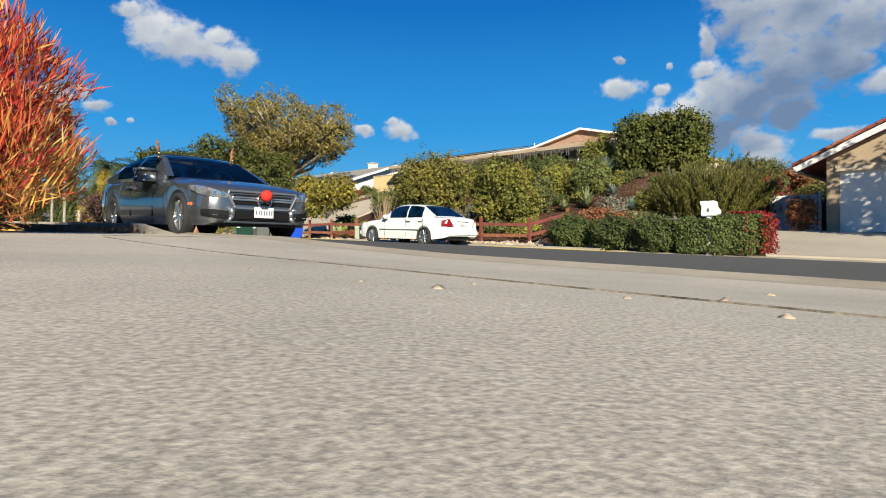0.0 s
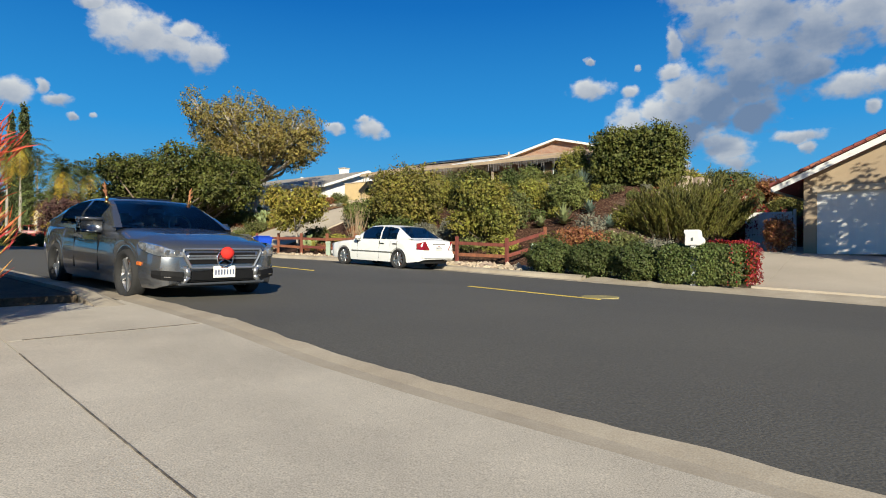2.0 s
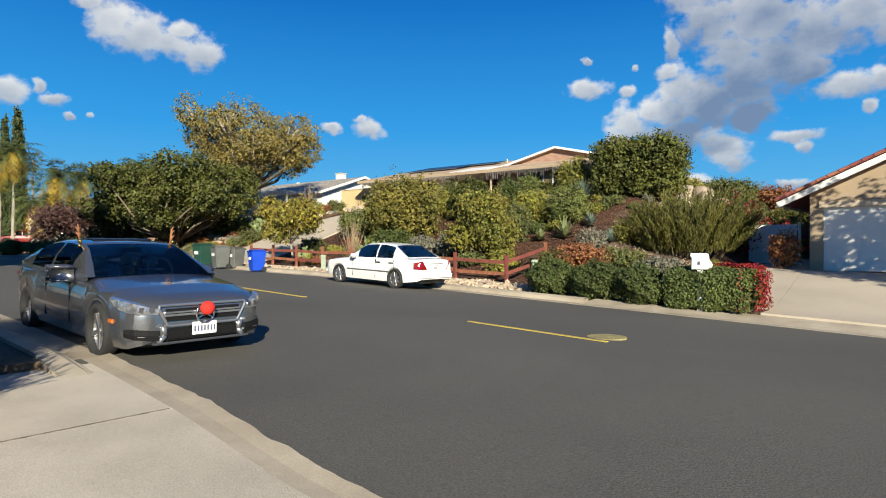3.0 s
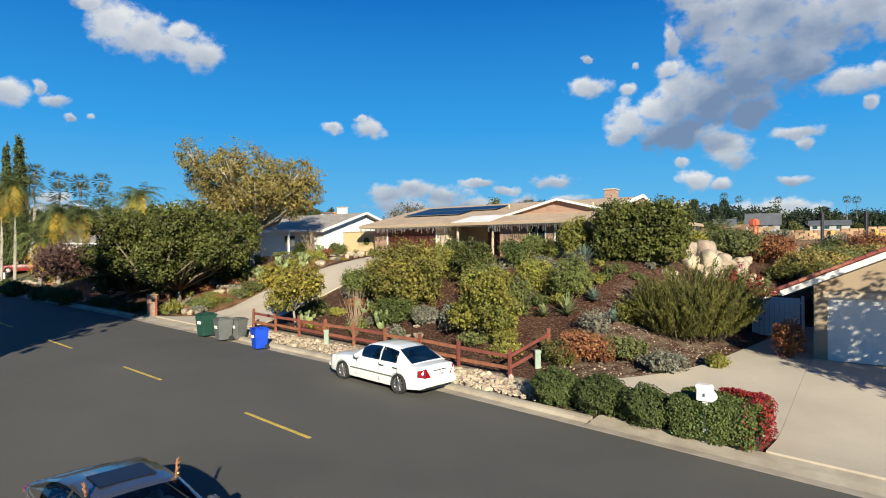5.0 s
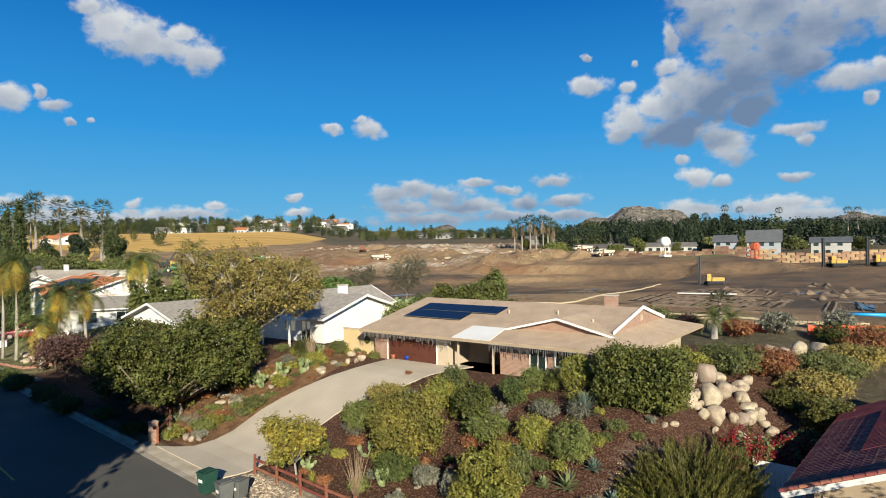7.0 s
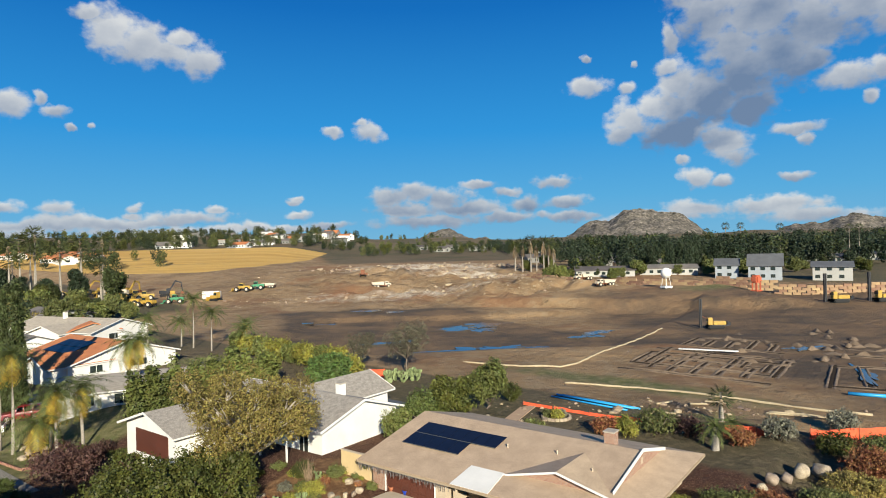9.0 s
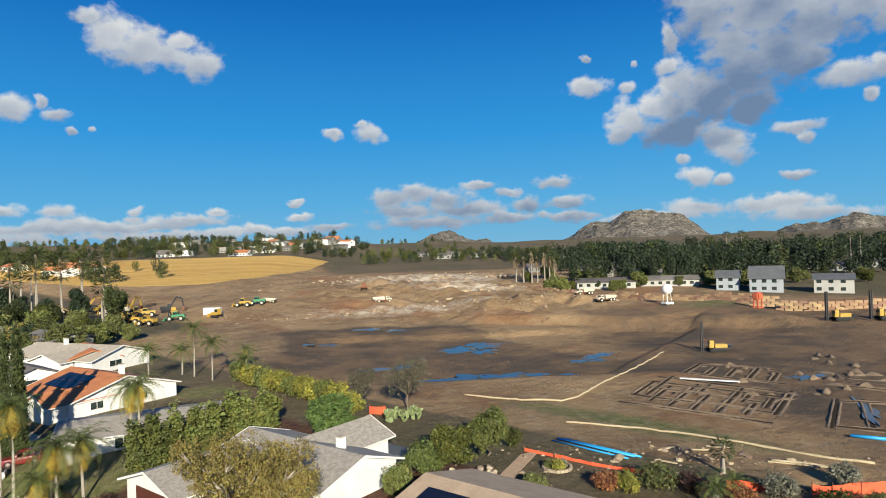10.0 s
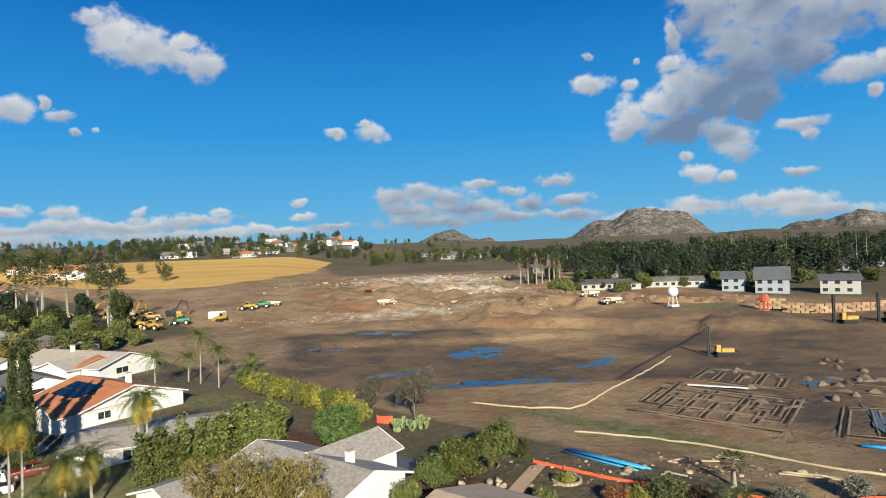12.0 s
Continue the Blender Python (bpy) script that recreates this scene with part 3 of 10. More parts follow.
def ground_material():
    m = bpy.data.materials.new("ground_soil")
    m.use_nodes = True
    nt = m.node_tree
    ln = nt.links.new
    bs = nt.nodes["Principled BSDF"]
    geo = nt.nodes.new("ShaderNodeTexCoord")

    def noise_at(scale, detail=6, rough=.62, stretch=(1, 1, 1)):
        vm = nt.nodes.new("ShaderNodeVectorMath")
        vm.operation = "MULTIPLY"
        vm.inputs[1].default_value = stretch
        ln(geo.outputs["Object"], vm.inputs[0])
        nd = nt.nodes.new("ShaderNodeTexNoise")
        nd.inputs["Scale"].default_value, nd.inputs["Detail"].default_value, nd.inputs["Roughness"].default_value = scale, detail, rough
        ln(vm.outputs[0], nd.inputs["Vector"])
        return nd.outputs["Fac"]

    def two(a, b, fac, lo=.35, hi=.65):
        rg = nt.nodes.new("ShaderNodeMapRange")
        rg.inputs["From Min"].default_value, rg.inputs["From Max"].default_value = lo, hi
        ln(fac, rg.inputs["Value"])
        mx = nt.nodes.new("ShaderNodeMix")
        mx.data_type = "RGBA"
        ln(rg.outputs[0], mx.inputs["Factor"])
        for i, c in ((6, a), (7, b)):
            if isinstance(c, tuple):
                mx.inputs[i].default_value = (*c, 1)
            else:
                ln(c, mx.inputs[i])
        return mx.outputs[2]

    def over(base, top, key, ragged, soft=.18, amount=.8):
        """Lay top over base where the attribute, made ragged by noise, is high."""
        at_ = nt.nodes.new("ShaderNodeAttribute")
        at_.attribute_name = key
        ad = nt.nodes.new("ShaderNodeMath")
        ad.operation = "MULTIPLY_ADD"
        ln(ragged, ad.inputs[0])
        ad.inputs[1].default_value = amount
        ad.inputs[2].default_value = -amount * .5
        sm = nt.nodes.new("ShaderNodeMath")
        ln(at_.outputs["Fac"], sm.inputs[0])
        ln(ad.outputs[0], sm.inputs[1])
        return two(base, top, sm.outputs[0], .5 - soft, .5 + soft)

    small, medium, large = noise_at(14, 6), noise_at(1.1, 8, .68), noise_at(.06, 8, .65)
    chips = nt.nodes.new("ShaderNodeTexVoronoi")
    chips.inputs["Scale"].default_value = 11
    ln(geo.outputs["Object"], chips.inputs["Vector"])
    base = two((.165, .122, .076), (.10, .088, .050), noise_at(.02, 9, .7), .4, .6)
    base = two(base, (.23, .18, .11), medium, .5, .75)
    terrace_ = two((.30, .17, .085), (.16, .085, .045), noise_at(1.6, 7, .7), .4, .62)
    soil = two((.38, .25, .135), (.215, .14, .078), large, .40, .60)
    soil = two(soil, (.40, .30, .185), noise_at(.35, 9, .72), .48, .74)
    soil = two(soil, (.13, .092, .058), noise_at(.22, 10, .74, (1, 2.4, 1)), .57, .68)
    soil = two(soil, (.52, .41, .27), noise_at(.12, 11, .78, (1, 2.0, 1)), .60, .72)
    soil = two(soil, (.31, .15, .075), noise_at(.03, 7, .65, (1, 1, 1)), .52, .70)
    pale_ = two((.66, .57, .45), (.33, .22, .13), noise_at(.22, 10, .75), .42, .58)
    wet_ = two((.105, .080, .060), (.225, .145, .085), noise_at(.08, 8, .65), .4, .6)
    field_ = two((.66, .42, .13), (.54, .32, .09), noise_at(.03, 6, .6, (.2, 1.6, 1)), .4, .6)
    field_ = two(field_, (.40, .25, .09), noise_at(.05, 5, .6, (.25, 4.5, 1)), .56, .68)
    mulch_ = two((.105, .045, .028), (.055, .026, .018), small, .35, .65)
    mulch_ = two(mulch_, (.20, .115, .075), chips.outputs["Distance"], .52, .75)
    mulch_ = two(mulch_, (.17, .105, .06), medium, .56, .72)
    rock_ = two((.50, .42, .32), (.30, .22, .15), noise_at(5, 6, .7), .4, .6)
    lawn_ = two((.13, .14, .05), (.27, .23, .12), noise_at(.6, 8, .7), .4, .65)
    col = over(base, soil, "site", large, .1, .5)
    col = over(col, wet_, "wet", noise_at(.12, 8, .65), .25, 1.0)
    col = over(col, pale_, "pale", noise_at(.16, 9, .72), .2, 1.2)
    col = over(col, field_, "field", noise_at(.05, 7, .6), .06, .4)
    col = over(col, mulch_, "mulch", medium, .1, .6)
    col = over(col, terrace_, "terrace", medium, .12, .5)
    col = over(col, rock_, "rock", noise_at(2.5, 6), .15, .6)
    col = over(col, lawn_, "lawn", noise_at(.5, 7), .2, .8)
    ln(col, bs.inputs["Base Color"])
    bs.inputs["Roughness"].default_value = .95
    bs.inputs["Specular IOR Level"].default_value = .2
    b1, b2 = nt.nodes.new("ShaderNodeBump"), nt.nodes.new("ShaderNodeBump")
    b1.inputs["Strength"].default_value, b1.inputs["Distance"].default_value = .7, .05
    b2.inputs["Strength"].default_value, b2.inputs["Distance"].default_value = 1.0, 1.1
    ln(small, b1.inputs["Height"])
    ln(noise_at(.3, 10, .72), b2.inputs["Height"])
    ln(b2.outputs[0], b1.inputs["Normal"])
    ln(b1.outputs[0], bs.inputs["Normal"])
    return m


gme.materials.append(ground_material())
tagged(new("ground", gme), "brown earth of gardens, graded site and hills", "ground", kind="structure")


def strip(name, s0, s1, step, n_list, lift, material, label, category, zf=None):
    """A paved sheet with an underside edge along the road, n_list across it."""
    ss = np.append(np.arange(s0, s1, step), s1)
    vs, fs = [], []
    w = len(n_list)
    for s in ss:
        for n, dz in n_list:
            x, y = to_xy(s, n)
            vs.append((x, y, float(road_z(s, n)) + dz + lift))
    for i in range(len(ss) - 1):
        for j in range(w - 1):
            a = i * w + j
            fs.append((a, a + 1, a + w + 1, a + w))
    return tagged(link(name, vs, fs, material, smooth=False), label, category, kind="structure")


strip("road", -150, 700, .5, [(2.9, -.2), (2.95, .008), (3.25, .012), (4.5, .02), (5.5, .026), (6.5, .03), (8, .04), (9.5, .05), (13, .03), (15.5, .0), (15.55, -.2)], 0.0, ASPHALT,
      "dark grey asphalt street with a crowned surface", "road")
strip("kerb_near", 8.2, 500, 2.0, [(2.8, -.2), (2.8, .14), (2.96, .14), (3.06, .10), (3.1, .015), (3.5, .012), (3.5, -.1)], 0.0, KERB,
      "weathered concrete kerb and gutter along the street", "kerb")


def slab_edge(s):
    """Where the near driveway's concrete meets the gutter."""
    return float(np.interp(s, (-40, 4.0, 5.7, 7.3, 8.2), (2.92, 2.96, 3.1, 3.2, 3.24)))


def rolled_gutter():
    """A shallow concrete gutter with a broken edge against the asphalt."""
    ss = np.concatenate([np.arange(-40, -2, 2.0), np.arange(-2, 8.2, .09), [8.2]])
    rng = np.random.default_rng(5)
    jag = np.convolve(rng.normal(size=len(ss)), (.25, .5, .25), "same") * .022
    vs, fs = [], []
    for s, j in zip(ss, jag):
        e = slab_edge(s) + .004
        for n, dz in ((e, -.2), (e, .012), (e + .05, .014), (e + .13, .017), (e + .27 + j, .040), (e + .285 + j, .022), (e + .29 + j, -.1)):
            x, y = to_xy(s, n)
            vs.append((x, y, float(road_z(s, n)) + dz))
    for i in range(len(ss) - 1):
        for q in range(6):
            fs.append((i * 7 + q, i * 7 + q + 1, i * 7 + q + 8, i * 7 + q + 7))
    tagged(link("gutter_near", vs, fs, KERB, smooth=False), "worn concrete rolled gutter at the driveway mouth", "kerb", kind="structure")


rolled_gutter()
for tag_, a, b in (("kerb_far", 9.0, 31.2), ("kerb_west", 38.6, 500)):
    strip(tag_, a, b, 2.0, [(15.48, -.1), (15.48, .006), (15.86, .015), (15.9, .11), (16.0, .15), (16.16, .15), (16.16, -.2)], 0.0, KERB,
          "sunlit concrete kerb and gutter on the far side", "kerb")
for tag_, a, b in (("gutter_drive", 31.2, 38.6), ("gutter_east", -40, 9.0)):
    strip(tag_, a, b, 2.0, [(15.48, -.1), (15.48, .006), (15.86, .0), (16.2, .06), (16.6, .10), (16.6, -.2)], 0.0, KERB,
          "concrete gutter dipping at a driveway", "kerb")


def sheet(name, corner_rows, material, label, category, lift=.04, drop=.25):
    """A paved area over the ground: rows of (s, n) with equal counts."""
    vs, fs = [], []
    w = len(corner_rows[0])
    for row in corner_rows:
        for s, n in row:
            x, y = to_xy(s, n)
            vs.append((x, y, float(land(x, y)) + lift))
    for i in range(len(corner_rows) - 1):
        for j in range(w - 1):
            a = i * w + j
            fs.append((a, a + 1, a + w + 1, a + w))
    rim = [j for j in range(w)] + [i * w + w - 1 for i in range(1, len(corner_rows))] + [(len(corner_rows) - 1) * w + j for j in range(w - 2, -1, -1)] + [i * w for i in range(len(corner_rows) - 2, 0, -1)]
    base = len(vs)
    for r in rim:
        vs.append((vs[r][0], vs[r][1], vs[r][2] - drop))
    for k in range(len(rim)):
        a, b = k, (k + 1) % len(rim)
        fs.append((rim[a], rim[b], base + b, base + a))
    return tagged(link(name, vs, fs, material, smooth=False), label, category, kind="structure")


def slab(s0, s1, n0, n1, nx, ny):
    return [[(s, n) for n in np.linspace(n0, n1, ny)] for s in np.linspace(s0, s1, nx)]


# ---- paved areas ----
def joint_n(s):
    """The long joint of the near driveway, running a little askew of the street."""
    return 1.24 + .07 * min(max(s, -9), 8.2)


def drive(name, s0, s1, lo, hi, nx, ny, label):
    sheet(name, [[(s, n) for n in np.linspace(lo(s), hi(s), ny)] for s in np.linspace(s0, s1, nx)], CONCRETE, label, "driveway", .018)


drive("driveway_mouth", -9, 5.79, lambda s: joint_n(s) + .004, slab_edge, 34, 5, "pale worn concrete driveway slab")
drive("driveway_near", -9, 7.9, lambda s: -9.4, lambda s: joint_n(s) - .0025, 30, 22, "pale worn concrete driveway slab beside a joint")
drive("driveway_mouth_west", 5.80, 7.9, lambda s: joint_n(s) + .004, slab_edge, 8, 6, "pale worn concrete slab at the kerb")


def east_edge(n):
    """Where the neighbour's drive ends towards the planted bank."""
    return float(np.interp(n, (16.6, 17.65, 17.75, 19.5, 20.6, 21.3, 22.2, 23.2, 24.8, 33), (4.1, 4.2, 11.2, 10.4, 9.3, 8.75, 8.3, 7.9, 7.77, 7.6)))


def east_seam(n):
    """The straight joint that runs up the neighbour's drive."""
    return 4.78 + .08 * max(0, n - 17.7)


EAST_N = np.concatenate([np.linspace(16.6, 17.65, 4), np.linspace(17.75, 33.5, 30)])
sheet("driveway_east", [[(-6.5 + (east_seam(n) - .008 + 6.5) * u, n) for u in np.linspace(0, 1, 8)] for n in EAST_N], PALE_DRIVE, "wide sunlit concrete driveway to a garage", "driveway", .05)
sheet("driveway_east_slab", [[(east_seam(n) + (east_edge(n) - east_seam(n)) * u, n) for u in np.linspace(0, 1, 6)] for n in EAST_N[4:]], PALE_DRIVE, "sunlit concrete driveway slab beside the bank", "driveway", .05)
sheet("driveway_house", [[(a + (b - a) * u, n) for u in np.linspace(0, 1, 7)] for n, a, b in
                         ((16.55, 29.9, 37.2), (17.2, 29.7, 36.2), (18.0, 29.6, 35.5), (19.2, 29.8, 35.35), (20.4, 30.0, 35.4), (21.5, 30.1, 35.7), (22.7, 30.05, 35.9), (24.0, 30.0, 35.7), (25.2, 29.7, 35.3), (26.2, 29.0, 34.8), (27.2, 28.1, 34.3), (28.4, 27.5, 33.6), (29.5, 27.2, 33.1), (31.0, 26.6, 32.8), (32.6, 26.2, 32.4))],
      PALE_DRIVE, "pale concrete driveway rising to the house", "driveway", .06)

JOINT = surface("joint_dirt", (.26, .22, .17), (.05, .042, .032), .95, 9, 60, .3, .4)
sheet("slab_joint", [[(s, joint_n(s) + o) for o in (-.0028 - .0015 * math.sin(s * 31) ** 2, .0042)] for s in np.linspace(-9, 5.3, 300)], JOINT, "dirt-filled joint between driveway slabs", "joint", .0222, .02)
sheet("slab_joint_cross", [[(s, n) for n in (1.75, slab_edge(s) - .02)] for s in (5.786, 5.802)], JOINT, "dirt-filled joint between driveway slabs", "joint", .0222, .02)


def kerb_ramp():
    """The kerb's end, sloping down to the driveway mouth."""
    vs, fs = [], []
    for s, hs in ((8.2, (.14, .14, .10, .015)), (7.4, (.016, .016, .016, .014))):
        for n, h in zip((2.8, 2.96, 3.06, 3.11), hs):
            x, y = to_xy(s, n)
            vs.append((x, y, float(road_z(s, n)) + h))
    x, y = to_xy(8.2, 2.8)
    vs.append((x, y, float(road_z(8.2, 2.8)) - .05))
    fs = [(0, 4, 5, 1), (1, 5, 6, 2), (2, 6, 7, 3), (0, 8, 4)]
    tagged(link("kerb_end", vs, fs, KERB), "concrete kerb end sloping to the driveway", "kerb", kind="structure")


kerb_ramp()
sheet("verge", slab(7.92, 40, -1.5, 2.79, 60, 9), surface("verge_soil", (.12, .085, .055), (.06, .045, .03), .95, 2, 25, .35, .8), "dark bare soil verge behind the kerb", "ground", .10)


# ---- vehicles ----
def lens(pairs, x):
    xs, zs = zip(*sorted(pairs))
    return float(np.interp(x, xs, zs))


def wheel(parent, x, y, r, width, spokes, out):
    """A rim with spokes under its car, the tyre under the rim; out: +1 or -1, the side that shows."""
    bm = bmesh.new()
    rr = r * .77
    ring = 28
    for r0, r1, y0, y1 in ((rr, rr * .96, .0, -.012), (rr * .96, rr * .86, -.012, -.05), (rr * .86, rr * .80, -.05, -.12)):
        va = [bm.verts.new((r0 * math.cos(2 * math.pi * k / ring), y0 * out, r0 * math.sin(2 * math.pi * k / ring))) for k in range(ring)]
        vb = [bm.verts.new((r1 * math.cos(2 * math.pi * k / ring), y1 * out, r1 * math.sin(2 * math.pi * k / ring))) for k in range(ring)]
        for k in range(ring):
            bm.faces.new((va[k], va[(k + 1) % ring], vb[(k + 1) % ring], vb[k]))
    for k in range(spokes):
        a = 2 * math.pi * k / spokes + .3
        m = Matrix.Rotation(a, 4, "Y")
        box(bm, .03, rr * .93, -.022, .022, -rr * .12, rr * .12, .008, m @ Matrix.Translation((0, -.03 * out, 0)))
    tube(bm, (0, -.06 * out, 0), (0, .0, 0), rr * .22, rr * .18, 16)
    ob = part("wheel", bm, ALLOY, parent, "silver alloy wheel", False)
    ob.matrix_basis = pose(x, y, r)
    hw = width / 2
    prof = [(rr, -hw * .8), (r * .90, -hw), (r * .985, -hw * .75), (r, -hw * .4), (r, hw * .4), (r * .985, hw * .75), (r * .90, hw), (rr, hw * .8), (rr * .9, hw * .2), (rr * .9, -hw * .2)]
    vs, fs = [], []
    n = 32
    for pr, py in prof:
        for k in range(n):
            a = 2 * math.pi * k / n
            vs.append((pr * math.cos(a), py - out * hw * .55, pr * math.sin(a)))
    for i in range(len(prof)):
        for k in range(n):
            j = (i + 1) % len(prof)
            fs.append((i * n + k, i * n + (k + 1) % n, j * n + (k + 1) % n, j * n + k))
    link("tyre", vs, fs, BLACK_RUBBER, ob, "black rubber tyre", True)
    # dark brake disc behind the spokes
    bm = bmesh.new()
    tube(bm, (0, -out * hw * .9, 0), (0, -out * hw * .8, 0), rr * .82, None, 24)
    part("brake_disc", bm, RUST_STEEL, ob, "dark steel brake disc")
    return ob


def car_body(ob, paint, p):
    """Lower body, roof, pillars and windows from the car's side line and plan."""
    L, W, wb, r, sill = p["L"], p["W"], p["wb"], p["r"], p["sill"]
    xf, xr = p["front_axle"], p["front_axle"] - wb
    arch = r + .045
    xs = np.unique(np.concatenate([np.linspace(-L / 2, L / 2, 54), L / 2 - np.array([.02, .05, .09, .14, .2, .28]), -L / 2 + np.array([.02, .05, .09, .14, .2]),
                                   xf + arch * np.cos(np.linspace(0, math.pi, 15)), xr + arch * np.cos(np.linspace(0, math.pi, 15))]))
    rows = []
    for x in xs:
        zt, w = lens(p["top"], x), lens(p["plan"], x)
        low = lens(p["low"], x)
        cut = low
        for xa in (xf, xr):
            d = abs(x - xa)
            if d < arch:
                cut = max(cut, r + math.sqrt(arch * arch - d * d))
        edge = zt - p.get("shoulder", .05)
        hi = max(cut + .04, edge)
        zz = [cut, cut + (hi - cut) * .18, cut + (hi - cut) * .5, cut + (hi - cut) * .8, hi]
        bulge = [.955 if cut < r else .99, .985, 1.0, .985, .94]
        sec = [(w * .55, low + .02)] + [(w * b, z) for b, z in zip(bulge, zz)] + [(w * .80, max(hi, zt - .012)), (w * .4, max(hi, zt + .006)), (0, max(hi, zt + .012))]
        rows.append([(x, y, z) for y, z in sec] + [(x, -y, z) for y, z in sec[-2::-1]])
    n = len(rows[0])
    vs = [v for row in rows for v in row]
    fs = []
    for i in range(len(rows) - 1):
        for j in range(n - 1):
            a = i * n + j
            fs.append((a, a + 1, a + n + 1, a + n))
    fs.append(tuple(range(n))[::-1])
    fs.append(tuple(range((len(rows) - 1) * n, len(rows) * n)))
    body = link("body", vs, fs, paint, ob, "", True)
    md = body.modifiers.new("edges", "EDGE_SPLIT")
    md.split_angle = radians(38)
    # underside and wheel wells
    bm = bmesh.new()
    box(bm, -L / 2 + .15, L / 2 - .15, -W * .36, W * .36, sill + .0, sill + .25, .03)
    for xa in (xf, xr):
        box(bm, xa - arch * .95, xa + arch * .95, -W * .40, W * .40, r * 1.1, r + arch * .9, .02)
    part("underbody", bm, BLACK_PLASTIC, ob, "black underbody")
    # greenhouse
    roof = sorted(p["roof"])
    gx = np.unique(np.concatenate([np.linspace(roof[0][0], roof[-1][0], 46), [q for q, _ in roof], np.array(p["pillars"]).ravel()]))
    secs = []
    for x in gx:
        zr, zb = lens(roof, x), lens(p["top"], x) - .01
        w0 = lens(p["plan"], x) * .93
        k = min(1, max(.0, (zr - zb) / p["cabin"]))
        w1 = w0 * (1 - p["tumble"] * k)
        zr = max(zr, zb + .004)
        sec = [(w0, zb - .05), (w0 * .995, zb + .015), ((w0 + w1) / 2 + .02, zb + (zr - zb) * .5), (w1, zb + (zr - zb) * .88), (w1 * .9, zb + (zr - zb) * .965), (w1 * .45, zr), (0, zr + .006)]
        secs.append([(x, y, z) for y, z in sec] + [(x, -y, z) for y, z in sec[-2::-1]])
    n = len(secs[0])
    vs = [v for row in secs for v in row]
    groups = {}
    x_scr, x_back = p["roof_front"], p["roof_back"]
    for i in range(len(gx) - 1):
        xm = (gx[i] + gx[i + 1]) / 2
        for j in range(n - 1):
            side, k = ("left", j) if j < (n - 1) // 2 else ("right", n - 2 - j)
            key = "roof"
            if k in (1, 2):
                for w_i, (a, b) in enumerate(p["pillars"]):
                    if a < xm < b:
                        key = f"side_window {side}{w_i}"
            if k >= 4:
                if xm > x_scr + .03 and xm < roof[-1][0] - .03:
                    key = "windscreen"
                elif xm < x_back - .03 and xm > roof[0][0] + .04:
                    key = "rear_window"
            a = i * n + j
            groups.setdefault(key, []).append((a, a + 1, a + n + 1, a + n))
    for key, faces in groups.items():
        used = sorted({i for f in faces for i in f})
        at_ = {u: k for k, u in enumerate(used)}
        is_roof = key == "roof"
        link(key.split()[0], [vs[u] for u in used], [tuple(at_[i] for i in f) for f in faces], paint if is_roof else p.get("glass", CAR_GLASS), ob,
             "" if is_roof else "dark tinted glass", True)
    # seats and dashboard behind the glass
    for sx in p["seats"]:
        for sy in (-.36, .36):
            bm = bmesh.new()
            box(bm, sx - .12, sx + .12, sy - .22, sy + .22, sill + .25, p["belt"] + .05, .05)
            box(bm, sx - .07, sx + .05, sy - .11, sy + .11, p["belt"] + .07, p["belt"] + .24, .04)
            part("seat", bm, p.get("seat_mat", BLACK_PLASTIC), ob, "upholstered seat", True)
    block("dashboard", (x_scr + .12, x_scr + .55, -W * .38, W * .38, p["belt"] - .25, p["belt"] - .03), p.get("dash", BLACK_PLASTIC), ob, .04)
    block("cabin_floor", (roof[0][0] + .2, roof[-1][0] - .1, -W * .40, W * .40, sill + .1, p["belt"] - .3), p.get("dash", BLACK_PLASTIC), ob, .02)
    for xa in (xf, xr):
        for side in (1, -1):
            wheel(ob, xa, side * (W / 2 - .035), r, .21, p["spokes"], side)
    return body


def mirrors(ob, paint, x, w, z):
    for side in (1, -1):
        bm = bmesh.new()
        box(bm, x - .09, x + .09, side * (w + .02), side * (w + .22), z - .01, z + .13, .04)
        box(bm, x - .03, x + .05, side * (w - .08), side * (w + .06), z - .03, z + .03, .01)
        part("door_mirror", bm, paint, ob, "painted door mirror", True)


def door_lines(ob, x_list, w, z0, z1, paint):
    """Recessed shut lines and handles along the flanks."""
    for side in (1, -1):
        for x, handle in x_list:
            bm = bmesh.new()
            box(bm, x - .0025, x + .0025, side * (w - .03), side * (w + .001), z0, z1)
            part("door_gap", bm, DARK, ob, "dark shut line")
            if handle:
                bm = bmesh.new()
                box(bm, x + handle - .10, x + handle + .10, side * (w - .02), side * (w + .022), z1 - .1, z1 - .065, .008)
                part("door_handle", bm, paint, ob, "door handle")


def plate_bars(parent, x, z, ny):
    """A pale number plate with its characters as plain bars."""
    f = 1 if ny > 0 else -1
    pl = block("number_plate", (x - .008, x + .008, -.155, .155, z - .078, z + .078), WHITE_PAINT, parent, .003, label="white number plate")
    for k in range(7):
        y = -.125 + k * .0417
        block("plate_bar", (x + f * .008 - .002, x + f * .008 + .002, y - .010, y + .010, z - .04, z + .03), PLATE_INK, pl, 0)
    block("plate_bar", (x + f * .008 - .002, x + f * .008 + .002, -.05, .05, z + .05, z + .064), RED_LENS, pl, 0)


